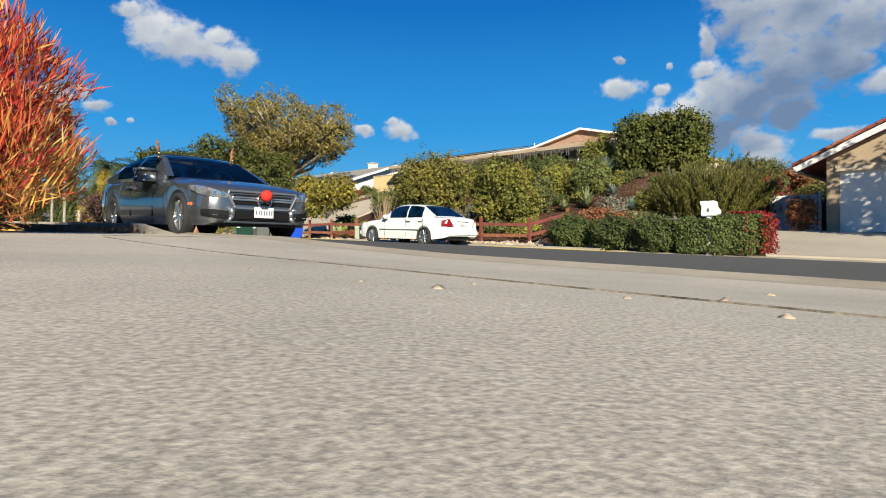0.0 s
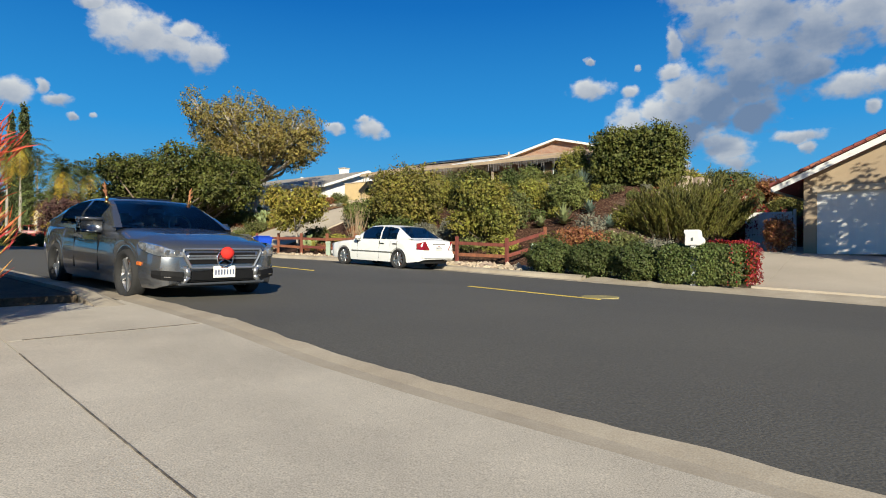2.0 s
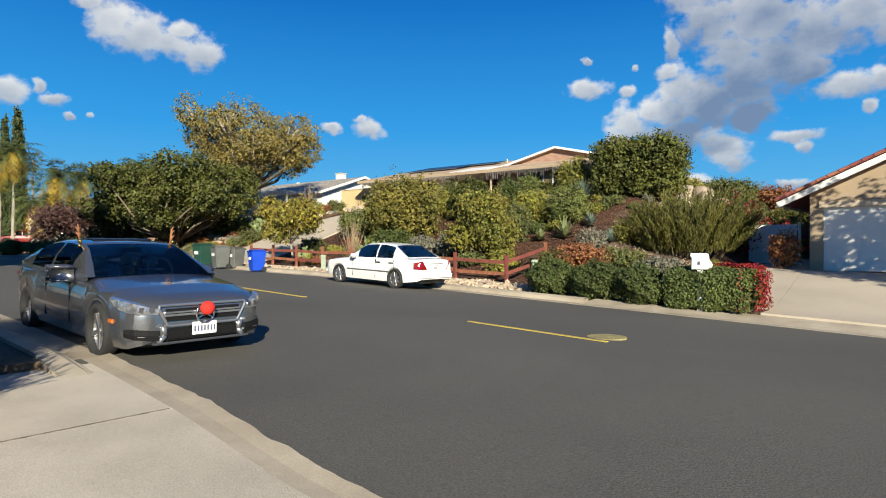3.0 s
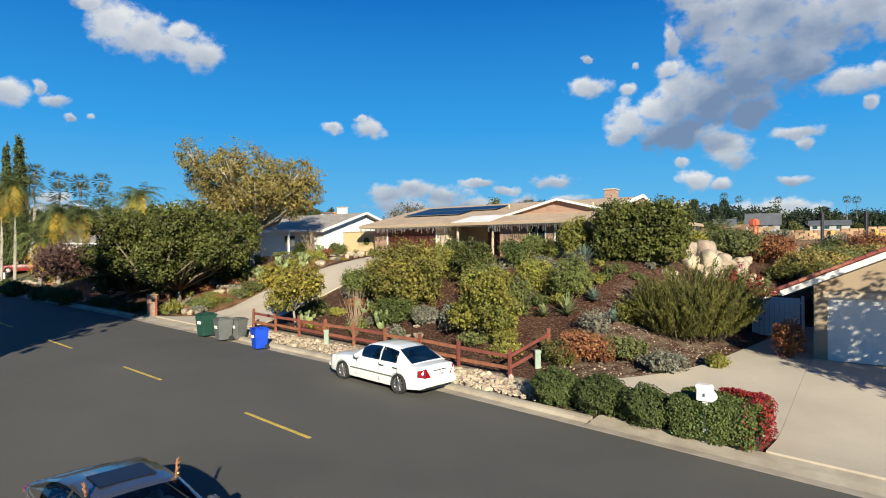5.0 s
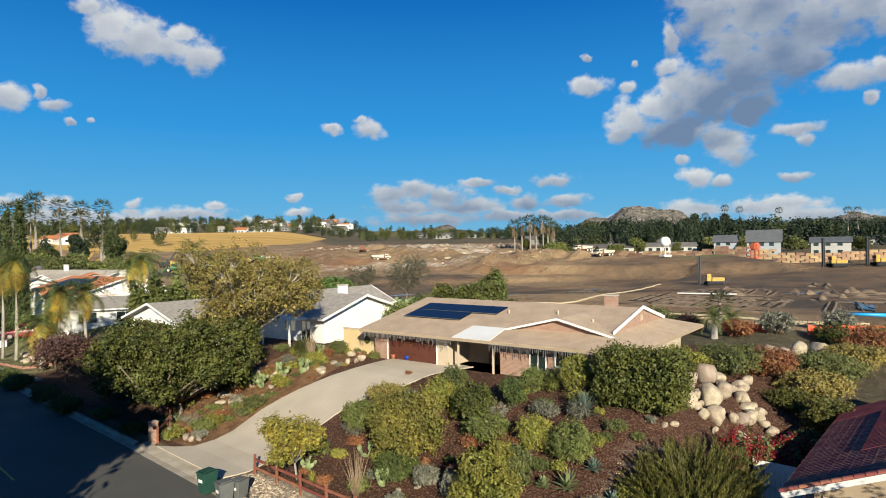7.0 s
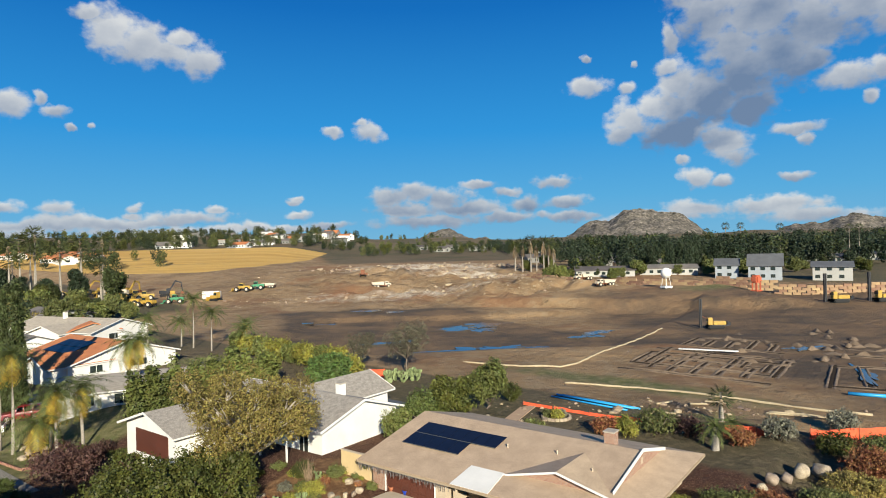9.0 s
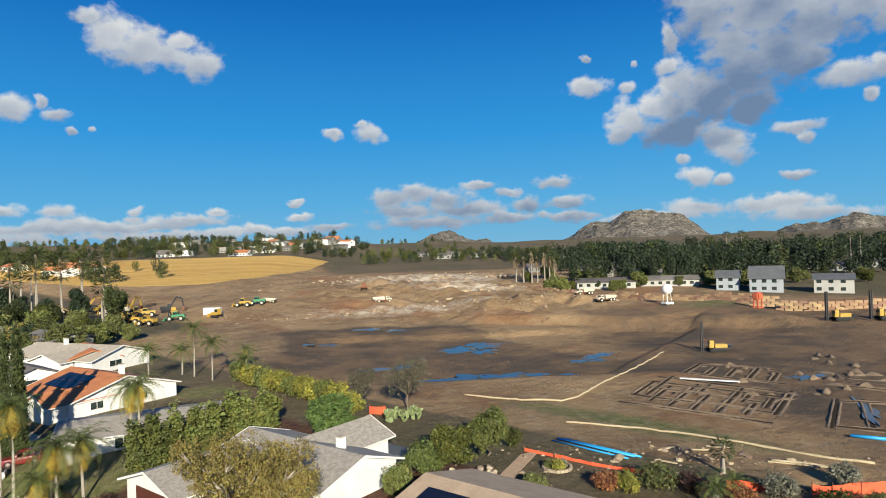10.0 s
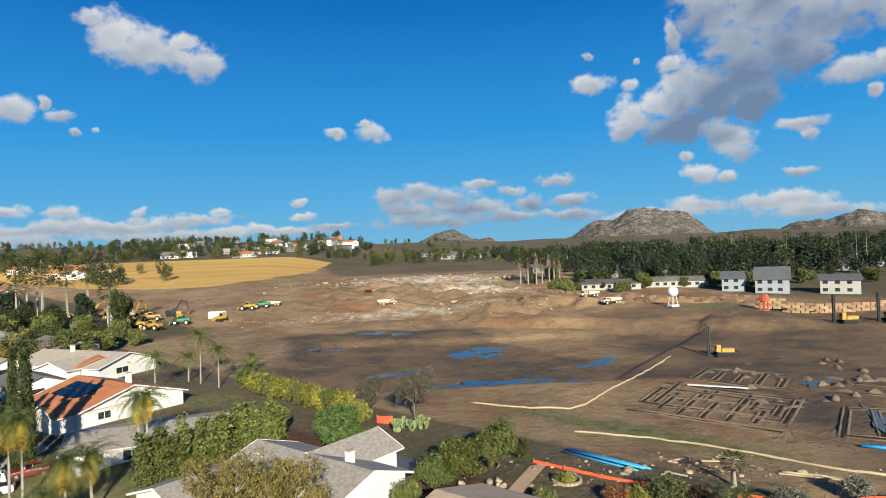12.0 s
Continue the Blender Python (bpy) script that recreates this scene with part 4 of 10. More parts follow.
def ring_part(name, centre, r, thick, lean, material, parent, label):
    """A ring that faces along x, leaning back by some degrees."""
    vs, fs = [], []
    for i in range(28):
        a = 2 * math.pi * i / 28
        for j in range(8):
            b = 2 * math.pi * j / 8
            q = r + thick * math.cos(b)
            vs.append((thick * math.sin(b), q * math.cos(a), q * math.sin(a)))
            fs.append((i * 8 + j, (i + 1) % 28 * 8 + j, (i + 1) % 28 * 8 + (j + 1) % 8, i * 8 + (j + 1) % 8))
    ob = link(name, vs, fs, material, parent, label, True)
    ob.matrix_basis = pose(*centre, 0, -lean, 0)
    return ob


def grey_sedan(m):
    ob = thing("sedan_car", "dark grey sedan at the kerb with red plush nose and antlers", "car", m)
    L, W = 4.94, 1.88
    p = dict(L=L, W=W, wb=2.874, r=.335, sill=.19, front_axle=L / 2 - .88, spokes=5, shoulder=.07, cabin=.5, tumble=.27, belt=.93, seats=(.05, -.80), seat_mat=PALE_TRIM,
             top=[(L / 2, .69), (L / 2 - .02, .715), (L / 2 - .07, .75), (L / 2 - .22, .80), (L / 2 - .6, .875), (L / 2 - 1.35, .955), (.2, .965), (-1.2, .99), (-1.85, 1.0), (-2.25, .97), (-2.42, .88), (-L / 2, .80)],
             plan=[(L / 2, .62), (L / 2 - .03, .72), (L / 2 - .10, .81), (L / 2 - .25, .885), (L / 2 - .55, .92), (1.0, .935), (-1.2, .94), (-1.8, .92), (-2.3, .82), (-L / 2, .70)],
             low=[(L / 2, .30), (L / 2 - .04, .24), (L / 2 - .2, .19), (1.2, .19), (-1.8, .20), (-2.3, .27), (-L / 2, .34)],
             roof=[(1.10, .955), (.80, 1.13), (.45, 1.31), (.2, 1.385), (-.15, 1.414), (-.6, 1.41), (-1.0, 1.365), (-1.4, 1.25), (-1.75, 1.10), (-2.0, 1.0)],
             roof_front=.22, roof_back=-1.02, pillars=[(-1.25, -.42), (-.34, .42)])
    car_body(ob, GREY_CAR, p)
    mirrors(ob, GREY_CAR, .55, .90, .92)
    door_lines(ob, [(.62, 0), (-.38, -.0001), (-1.3, 0)], .935, .33, .90, GREY_CAR)
    F_ = L / 2
    # front: deep black grille, twin bright bars, frame, badge ring, plush nose
    gr = block("grille", (F_ - .12, F_ + .016, -.50, .50, .475, .685), GRILLE_BLACK, ob, .03, label="black radiator grille")
    for z0, z1 in ((.566, .592), (.602, .622)):
        bm = bmesh.new()
        box(bm, F_ - .02, F_ + .04, -.49, .49, z0, z1, .006)
        part("grille_bar", bm, SILVER, gr, "broad bright grille bar")
    corners = [(-.545, .70), (.545, .70), (.555, .66), (.45, .462), (.42, .452), (-.42, .452), (-.45, .462), (-.555, .66)]
    bm = bmesh.new()
    for k in range(8):
        a_, b_ = corners[k], corners[(k + 1) % 8]
        tube(bm, (F_ + .018, *a_), (F_ + .018, *b_), .017, None, 8)
    part("grille_frame", bm, SILVER, ob, "bright grille surround")
    ring_part("badge_ring", (F_ + .055, 0, .575), .112, .012, 0.0, CHROME, ob, "round bright badge ring")
    bm = bmesh.new()
    for k in range(3):
        a_ = math.pi / 2 + k * 2 * math.pi / 3
        tube(bm, (F_ + .055, 0, .575), (F_ + .055, .11 * math.cos(a_), .575 + .11 * math.sin(a_)), .014, .006, 7)
    part("badge_spokes", bm, CHROME, ob, "bright badge spokes")
    vs, fs = lathe([(.02, -.085), (.062, -.062), (.085, -.02), (.088, .018), (.068, .056), (.034, .08), (.01, .086)], 18)
    nose = link("red_nose", vs, fs, RED_PLUSH, ob, "round red plush ball on the grille", True)
    nose.matrix_basis = pose(F_ + .13, -.01, .65)
    for side in (1, -1):
        def corner_patch(name, curve, material, label):
            """A lamp or intake that wraps round the front corner."""
            bm = bmesh.new()
            cols = []
            for dx, y, z0, z1 in curve:
                cols.append([bm.verts.new((F_ - dx + o, side * (y + o * .7), z)) for o, z in ((-.05, z0 - .01), (.014, z0), (.022, (z0 + z1) / 2), (.012, z1), (-.05, z1 + .01))])
            for a_, b_ in zip(cols, cols[1:]):
                for q in range(4):
                    bm.faces.new((a_[q], b_[q], b_[q + 1], a_[q + 1]))
            bm.faces.new(cols[0])
            bm.faces.new(cols[-1][::-1])
            bmesh.ops.recalc_face_normals(bm, faces=bm.faces)
            return part(name, bm, material, ob, label, False)
        hl = corner_patch("headlight", [(.0, .54, .60, .655), (.03, .66, .595, .69), (.07, .76, .60, .72), (.15, .835, .62, .745), (.28, .893, .655, .765), (.46, .918, .71, .775)], LAMP_GLASS, "clear headlight")
        for q, dx in ((.62, .02), (.72, .055)):
            bm = bmesh.new()
            tube(bm, (F_ - dx - .03, side * q, .655), (F_ - dx + .028, side * (q + .01), .655), .036, .034, 14)
            part("lamp_bulb", bm, CHROME, hl, "round projector lamp")
        il = corner_patch("side_intake", [(-.012, .54, .285, .40), (.02, .66, .295, .415), (.075, .79, .31, .425), (.19, .865, .34, .42)], GRILLE_BLACK, "black lower air intake")
        for z in (.335,):
            bm = bmesh.new()
            tube(bm, (F_ + .03, side * .53, z), (F_ - .04, side * .77, z + .01), .01, None, 6)
            part("intake_bar", bm, CHROME, il, "bright daytime lamp bar")
        block("side_marker", (F_ - .52, F_ - .40, min(side * .895, side * .925), max(side * .895, side * .925), .475, .525), AMBER_LENS, ob, .008, label="amber side marker lamp")
        bm = bmesh.new()
        tube(bm, (F_ + .0, side * .50, .455), (F_ - .005, side * .47, .34), .042, .038, 8)
        tube(bm, (F_ - .005, side * .47, .34), (F_ - .01, side * .55, .255), .038, .03, 8)
        tube(bm, (F_ + .0, side * .50, .455), (F_ - .10, side * .80, .455), .03, .02, 8)
        part("bumper_blade", bm, SILVER, ob, "bright sculpted bumper blade", True)
        block("tail_lamp", (-F_ + .0, -F_ + .25, min(side * .5, side * .78), max(side * .5, side * .78), .72, .86), RED_LENS, ob, .03, label="red tail lamp")
    block("lower_grille", (F_ - .1, F_ + .02, -.46, .46, .275, .425), GRILLE_BLACK, ob, .02, label="black lower grille mesh")
    block("front_splitter", (F_ - .25, F_ + .03, -.62, .62, .235, .262), GREY_CAR, ob, .01)
    plate_bars(ob, F_ + .04, .40, 1)
    # wiper arms, antlers on the side windows, steering wheel, mirror
    for side in (1, -1):
        bm = bmesh.new()
        base = Vector((.12, side * .635, 1.30))
        lean = Vector((-.02, side * .03, .30))
        tube(bm, base, base + lean, .022, .014, 8)
        for dx, t_, l_ in ((.07, .45, .07), (-.07, .5, .07), (.05, .72, .06), (-.06, .78, .06), (.02, .95, .05)):
            q = base + lean * t_
            tube(bm, q, q + Vector((dx, side * .02, l_)), .015, .009, 7)
        an = part("antler", bm, ANTLER, ob, "brown plush toy antler with gold bells")
        for dz in (.02, .09):
            vs, fs = lathe([(.008, -.03), (.028, -.018), (.034, .0), (.026, .02), (.008, .03)], 10)
            be = link("bell", vs, fs, GOLD, an, "gold bell", True)
            be.matrix_basis = pose(.15, side * .655, 1.31 + dz)
    ring_part("steering_wheel", (.40, .36, .99), .18, .017, 22.0, PALE_TRIM, ob, "grey steering wheel")
    block("rear_mirror", (.34, .38, -.12, .12, 1.19, 1.25), PALE_TRIM, ob, .01)
    block("sun_roof", (-.62, -.05, -.42, .42, 1.405, 1.428), SOLAR, ob, .01, label="dark glass sunroof panel")
    return ob


def white_sedan(m):
    ob = thing("sedan_car", "older white four-door sedan parked facing away along the kerb", "car", m)
    L, W = 4.50, 1.72
    p = dict(L=L, W=W, dash=PALE_TRIM, wb=2.69, r=.315, sill=.20, front_axle=L / 2 - .80, spokes=8, shoulder=.04, cabin=.5, tumble=.24, belt=.90, seats=(.2, -.65), seat_mat=PALE_TRIM,
             top=[(L / 2, .62), (L / 2 - .03, .72), (L / 2 - .12, .78), (L / 2 - .6, .845), (.95, .91), (0, .925), (-1.2, .94), (-1.7, .97), (-2.1, .955), (-L / 2 + .05, .90), (-L / 2, .80)],
             plan=[(L / 2, .66), (L / 2 - .05, .74), (L / 2 - .2, .80), (L / 2 - .6, .845), (0, .86), (-1.5, .85), (-2.0, .80), (-L / 2 + .05, .74), (-L / 2, .69)],
             low=[(L / 2, .32), (L / 2 - .05, .25), (1.2, .21), (-1.6, .21), (-2.1, .27), (-L / 2, .33)],
             roof=[(.98, .91), (.70, 1.10), (.38, 1.32), (.2, 1.385), (-.2, 1.415), (-.7, 1.40), (-1.05, 1.35), (-1.35, 1.18), (-1.75, .965)],
             roof_front=.22, roof_back=-1.02, pillars=[(-1.12, -.40), (-.34, .52)])
    car_body(ob, WHITE_CAR, p)
    mirrors(ob, WHITE_CAR, .60, .82, .90)
    door_lines(ob, [(.72, 0), (-.37, -.12), (-1.2, .1)], .853, .30, .88, BLACK_PLASTIC)
    R_ = -L / 2
    for side in (1, -1):
        bm = bmesh.new()
        vs = [(R_ + .0, side * .44, .64), (R_ + .0, side * .70, .64), (R_ + .22, side * .80, .66), (R_ + .2, side * .80, .84), (R_ + .02, side * .62, .90)]
        bm.verts.ensure_lookup_table()
        inner = [bm.verts.new((x + .06, y * .97, z)) for x, y, z in vs]
        outer = [bm.verts.new((x - .03, y * 1.03, z)) for x, y, z in vs]
        bm.faces.new(outer if side > 0 else outer[::-1])
        for k in range(5):
            bm.faces.new((outer[k], outer[(k + 1) % 5], inner[(k + 1) % 5], inner[k]))
        bmesh.ops.recalc_face_normals(bm, faces=bm.faces)
        part("tail_lamp", bm, RED_LENS, ob, "red triangular tail lamp")
        block("headlight", (L / 2 - .16, L / 2 - .01, min(side * .40, side * .74), max(side * .40, side * .74), .60, .74), LAMP_GLASS, ob, .03, label="clear headlight")
        for x0, x1 in ((-1.0, 1.0),):
            block("side_trim", (x0, x1, min(side * .855, side * .872), max(side * .855, side * .872), .50, .54), BIN_GREY, ob, .006, label="grey rubbing strip")
    block("rear_bumper", (R_ - .06, R_ + .18, -.74, .74, .34, .56), WHITE_CAR, ob, .05)
    block("front_bumper", (L / 2 - .2, L / 2 + .05, -.74, .74, .30, .52), WHITE_CAR, ob, .05)
    block("grille", (L / 2 - .08, L / 2 + .01, -.32, .32, .56, .74), CHROME, ob, .02, label="chrome radiator grille")
    block("boot_handle", (R_ - .008, R_ + .03, -.3, .3, .80, .83), CHROME, ob, .006, label="chrome boot handle strip")
    plate_bars(ob, R_ - .02, .70, -1)
    return ob


def plain_car(name, label, paint, L, W, H, van, m):
    """Cars seen from afar: SUV, van or pickup by its side line."""
    ob = thing(name, label, "car", m)
    h = L / 2
    if van == "van":
        roof, rf, rb, pil, top = [(h - .75, 1.1), (h - 1.35, H - .12), (h - 1.8, H), (-h + .3, H), (-h + .05, H - .1), (-h + .02, 1.05)], h - 1.4, -h + .1, [(h - 2.6, h - 1.35)], [(h, .75), (h - .1, .95), (h - .7, 1.1), (-h + .1, 1.1), (-h, 1.0)]
    elif van == "pickup":
        roof, rf, rb, pil, top = [(h - 1.35, 1.08), (h - 1.95, H - .06), (h - 2.4, H), (h - 3.2, H - .02), (h - 3.5, 1.15)], h - 2.0, h - 3.25, [(h - 3.2, h - 2.6), (h - 2.5, h - 1.85)], [(h, .8), (h - .1, 1.0), (h - 1.3, 1.08), (h - 3.4, 1.1), (-h + .05, 1.08), (-h, 1.0)]
    else:
        roof, rf, rb, pil, top = [(h - 1.3, 1.05), (h - 1.95, H - .08), (h - 2.4, H), (-h + .7, H - .02), (-h + .25, H - .15), (-h + .05, 1.05)], h - 2.0, -h + .55, [(-h + .5, h - 3.55), (h - 3.45, h - 2.6), (h - 2.5, h - 1.85)], [(h, .75), (h - .1, .92), (h - 1.25, 1.05), (-h + .1, 1.06), (-h, .95)]
    w = W / 2
    p = dict(L=L, W=W, wb=L * .59, r=.36, sill=.26, front_axle=h - .9, spokes=6, shoulder=.05, cabin=.6, tumble=.14, belt=1.02, seats=(h - 2.7,), seat_mat=BIN_GREY,
             top=top, plan=[(h, w * .8), (h - .15, w * .93), (h - .6, w), (-h + .4, w), (-h, w * .9)], low=[(h, .36), (h - .2, .28), (-h + .2, .28), (-h, .36)],
             roof=roof, roof_front=rf, roof_back=rb, pillars=pil)
    car_body(ob, paint, p)
    if van == "pickup":
        block("cargo_bed", (-h + .12, h - 3.6, -w * .8, w * .8, 1.085, 1.125), BLACK_PLASTIC, ob, .01, label="dark open cargo bed")
    mirrors(ob, paint, h - 1.75, w * .95, 1.02)
    for side in (1, -1):
        block("tail_lamp", (-h - .01, -h + .1, min(side * w * .7, side * w * .88), max(side * w * .7, side * w * .88), .75, 1.0), RED_LENS, ob, .02, label="red tail lamp")
        block("headlight", (h - .14, h + .005, min(side * w * .45, side * w * .78), max(side * w * .45, side * w * .78), .70, .84), LAMP_GLASS, ob, .02, label="clear headlight")
    block("rear_window_trim", (-h - .004, -h + .06, -w * .6, w * .6, .5, .62), BLACK_PLASTIC, ob, .01, label="black bumper strip")
    return ob


def road_pose(s, n, turn=0.0, lift=.05):
    """On the street, facing up the road; turn in degrees."""
    x, y = to_xy(s, n)
    return pose(x, y, float(road_z(s, n)) + lift, 0, 0, 136 + turn)


grey_sedan(road_pose(9.845, 4.31, 179.5, -.012) @ pose(0, 0, 0, 0, 2.0, 0) @ Matrix.Scale(.911, 4))
white_sedan(road_pose(15.85, 15.0, 0, .02) @ pose(0, 0, 0, 0, -2.0, 0))
plain_car("delivery_van", "white van parked on the street in front of trees", WHITE_CAR, 5.2, 1.95, 2.35, "van", road_pose(112.6, 4.5, 180))
plain_car("pickup_truck", "white pickup truck parked beside the street kerb", WHITE_CAR, 5.7, 1.98, 1.85, "pickup", road_pose(83.2, 4.5, 180))
plain_car("pickup_truck", "white pickup truck parked on a brick driveway", WHITE_CAR, 5.8, 2.0, 1.9, "pickup", at(-50.9, 74.6, .05, 205))
plain_car("suv_car", "white SUV parked behind a pickup", WHITE_CAR, 4.8, 1.9, 1.75, "suv", at(-53.0, 77.4, .05, 205))
plain_car("suv_car", "dark red SUV parked under palms", RED_CAR, 4.7, 1.88, 1.75, "suv", at(-47.9, 78.4, .05, 205))
plain_car("suv_car", "black SUV parked in deep tree shade", DARK_CAR, 4.8, 1.9, 1.8, "suv", at(*to_xy(51, 20.5), .05, 220))


# ---- plants ----
def quads_mesh(name, pts, material):
    """A mesh of loose four-sided leaves from an array (n, 4, 3)."""
    n = len(pts)
    me = bpy.data.meshes.new(name)
    me.vertices.add(n * 4)
    me.vertices.foreach_set("co", pts.astype(np.float32).ravel())
    me.loops.add(n * 4)
    me.loops.foreach_set("vertex_index", np.arange(n * 4, dtype=np.int32))
    me.polygons.add(n)
    me.polygons.foreach_set("loop_start", np.arange(0, n * 4, 4, dtype=np.int32))
    me.polygons.foreach_set("loop_total", np.full(n, 4, dtype=np.int32))
    me.update(calc_edges=True)
    me.materials.append(material)
    return me


def unit(v):
    return v / np.maximum(np.linalg.norm(v, axis=-1, keepdims=True), 1e-6)


def leaf_quads(p, way, length, width, rng, bend=.15, face=None):
    """Rhombic leaves at p pointing along way, their upper sides towards face."""
    side = unit(np.cross(way, rng.normal(size=p.shape) if face is None else face))
    length = np.asarray(length)[..., None] if np.ndim(length) else length
    drop = np.array([0, 0, -1.0]) * bend * length
    return np.stack([p, p + way * length * .45 + side * width, p + way * length + drop, p + way * length * .45 - side * width], 1)


def clump_points(blobs, n, rng, depth=.35):
    """Points near the surfaces of lumpy blobs, and the ways outwards there."""
    vol = np.array([(b[3] * b[4] + b[4] * b[5] + b[3] * b[5]) for b in blobs])
    pick = rng.choice(len(blobs), n, p=vol / vol.sum())
    b = np.array(blobs)[pick]
    d = unit(rng.normal(size=(n, 3)))
    lump = 1 + .16 * np.sin(d[:, 0] * 5 + b[:, 0] * 3) * np.sin(d[:, 1] * 6 + b[:, 1] * 2) + .13 * np.sin(d[:, 2] * 9 + d[:, 0] * 7 + b[:, 2])
    r = (1 - depth * rng.random(n) ** 1.6) * lump
    return b[:, :3] + d * r[:, None] * b[:, 3:6], unit(d / b[:, 3:6]), d


def crown_mesh(name, blobs, n, length, width, material, seed=1, up=.2, wild=.8, depth=.35, floor=-9.0, core=.0, twig=9):
    """Leaves in small sprays over lumpy blobs, their faces turned outwards; twig: leaves to a spray, 0 for a clipped face."""
    rng = np.random.default_rng(seed)
    if twig:
        c, c_out, _ = clump_points(blobs, max(30, n // twig), rng, depth)
        c_out = unit(c_out + .35 * rng.normal(size=c.shape))
        pick = rng.integers(len(c), size=n)
        out = c_out[pick]
        p = c[pick] + rng.normal(size=(n, 3)) * length * .75 + out * (length * rng.uniform(-1.2, .6, n))[:, None]
    else:
        p, out, _ = clump_points(blobs, n, rng, depth * .6)
    keep = p[:, 2] > floor
    p, out = p[keep], out[keep]
    face = unit(out + .62 * wild * rng.normal(size=p.shape) + np.array([0, 0, .25]))
    way = unit(np.cross(face, rng.normal(size=p.shape)) + .35 * out + np.array([0, 0, up]))
    size = length * rng.uniform(.65, 1.3, len(p))
    q = leaf_quads(p - way * size[:, None] * .4, way, size, width, rng, .15, face)
    if core:
        # inner twig mass: larger leaves deeper in
        k = int(n * core * .8)
        p2, o2, _ = clump_points([(*b[:3], b[3] * .74, b[4] * .74, b[5] * .74) for b in blobs], k, rng, .5)
        keep = p2[:, 2] > floor
        p2, o2 = p2[keep], o2[keep]
        q2 = leaf_quads(p2, unit(o2 + rng.normal(size=p2.shape)), length * 1.9, width * 2.2, rng)
        q = np.concatenate([q, q2])
    return quads_mesh(name, q, material)


def branch_mesh(name, limbs, material, sides=7):
    """Tapered limbs: lists of (point, radius)."""
    vs, fs = [], []
    for limb in limbs:
        base = len(vs)
        for i, (p, r) in enumerate(limb):
            p = Vector(p)
            q = Vector(limb[min(i + 1, len(limb) - 1)][0]) - Vector(limb[max(i - 1, 0)][0])
            turn = q.to_track_quat("Z", "Y").to_matrix()
            for k in range(sides):
                a = 2 * math.pi * k / sides
                vs.append(p + turn @ Vector((r * math.cos(a), r * math.sin(a), 0)) * (1 + .12 * math.sin(k * 2.3 + i)))
        for i in range(len(limb) - 1):
            for k in range(sides):
                a, b = base + i * sides + k, base + i * sides + (k + 1) % sides
                fs.append((a, b, b + sides, a + sides))
        fs.append(tuple(base + (len(limb) - 1) * sides + k for k in range(sides)))
        fs.append(tuple(base + k for k in range(sides))[::-1])
    me = bpy.data.meshes.new(name)
    me.from_pydata([tuple(v) for v in vs], [], fs)
    me.polygons.foreach_set("use_smooth", [True] * len(me.polygons))
    me.materials.append(material)
    return me


def limbs_to(blobs, trunk_top, r, rng, base=(0, 0, -.3), lean=.15, wiggle=.12):
    """A trunk from base to trunk_top, then limbs to the blobs' hearts with a fork each."""
    mid = (Vector(base) + Vector(trunk_top)) / 2 + Vector((rng.normal() * lean, rng.normal() * lean, 0))
    limbs = [[(base, r * 1.35), (Vector(base).lerp(mid, .3), r * 1.05), (mid, r * .9), (trunk_top, r * .78)]]
    for b in blobs:
        c = Vector(b[:3])
        a = Vector(trunk_top) + Vector((0, 0, -rng.random() * .3 * r))
        m1 = a.lerp(c, .5) + Vector((rng.normal(), rng.normal(), rng.normal() * .4)) * wiggle * (c - a).length
        limbs.append([(a, r * .5), (m1, r * .34), (c, r * .16)])
        for _ in range(4):
            e = c + Vector((rng.uniform(-1, 1) * b[3], rng.uniform(-1, 1) * b[4], rng.uniform(-.2, .8) * b[5])) * .62
            limbs.append([(m1.lerp(c, rng.uniform(.3, .9)), r * .18), (e, r * .05)])
    return limbs


def plant(name, label, category, m, crown, trunk=None, group="", crown_name="crown", crown_label=""):
    ob = thing(name, label, category, m, group)
    c = new(crown_name, crown)
    c.parent = ob
    if crown_label:
        c["label"] = crown_label
    if trunk is not None:
        t = new("trunk", trunk)
        t.parent = ob
    return ob


def ball_blobs(r, h, k, seed, squash=1.0):
    """Blobs that fill a bush of radius r and height h, standing on the ground."""
    rng = np.random.default_rng(seed)
    out = [(0, 0, h * .5, r * .86, r * .86 * squash, h * .5)]
    for i in range(k):
        a, q = 2 * math.pi * i / k + rng.uniform(-.3, .3), rng.uniform(.35, .6)
        out.append((r * q * math.cos(a), r * q * squash * math.sin(a), h * rng.uniform(.35, .66), r * rng.uniform(.38, .55), r * rng.uniform(.38, .55), h * rng.uniform(.26, .36)))
    return out


L_BOX = leaf("boxwood_leaf", (.105, .125, .034), (.055, .075, .022))
L_DARK = leaf("dark_green_leaf", (.115, .118, .024), (.042, .052, .014))
L_OLIVE = leaf("olive_leaf", (.16, .165, .05), (.085, .10, .035))
L_YELL = leaf("yellow_green_leaf", (.29, .25, .045), (.15, .16, .035))
L_GOLD = leaf("golden_leaf", (.36, .24, .06), (.20, .15, .05))
L_AUT = leaf("autumn_leaf", (.31, .235, .065), (.16, .135, .045))
L_GOLDEN = leaf("golden_green_leaf", (.27, .205, .035), (.12, .12, .025))
L_AUTGREEN = leaf("autumn_green_leaf", (.20, .165, .035), (.09, .09, .022))
L_WISP = leaf("feathery_leaf", (.135, .125, .026), (.06, .062, .016))
L_SAGE = leaf("grey_sage_leaf", (.22, .21, .16), (.14, .14, .10))
L_BLUE = leaf("blue_green_blade", (.15, .20, .16), (.10, .14, .11), .1)
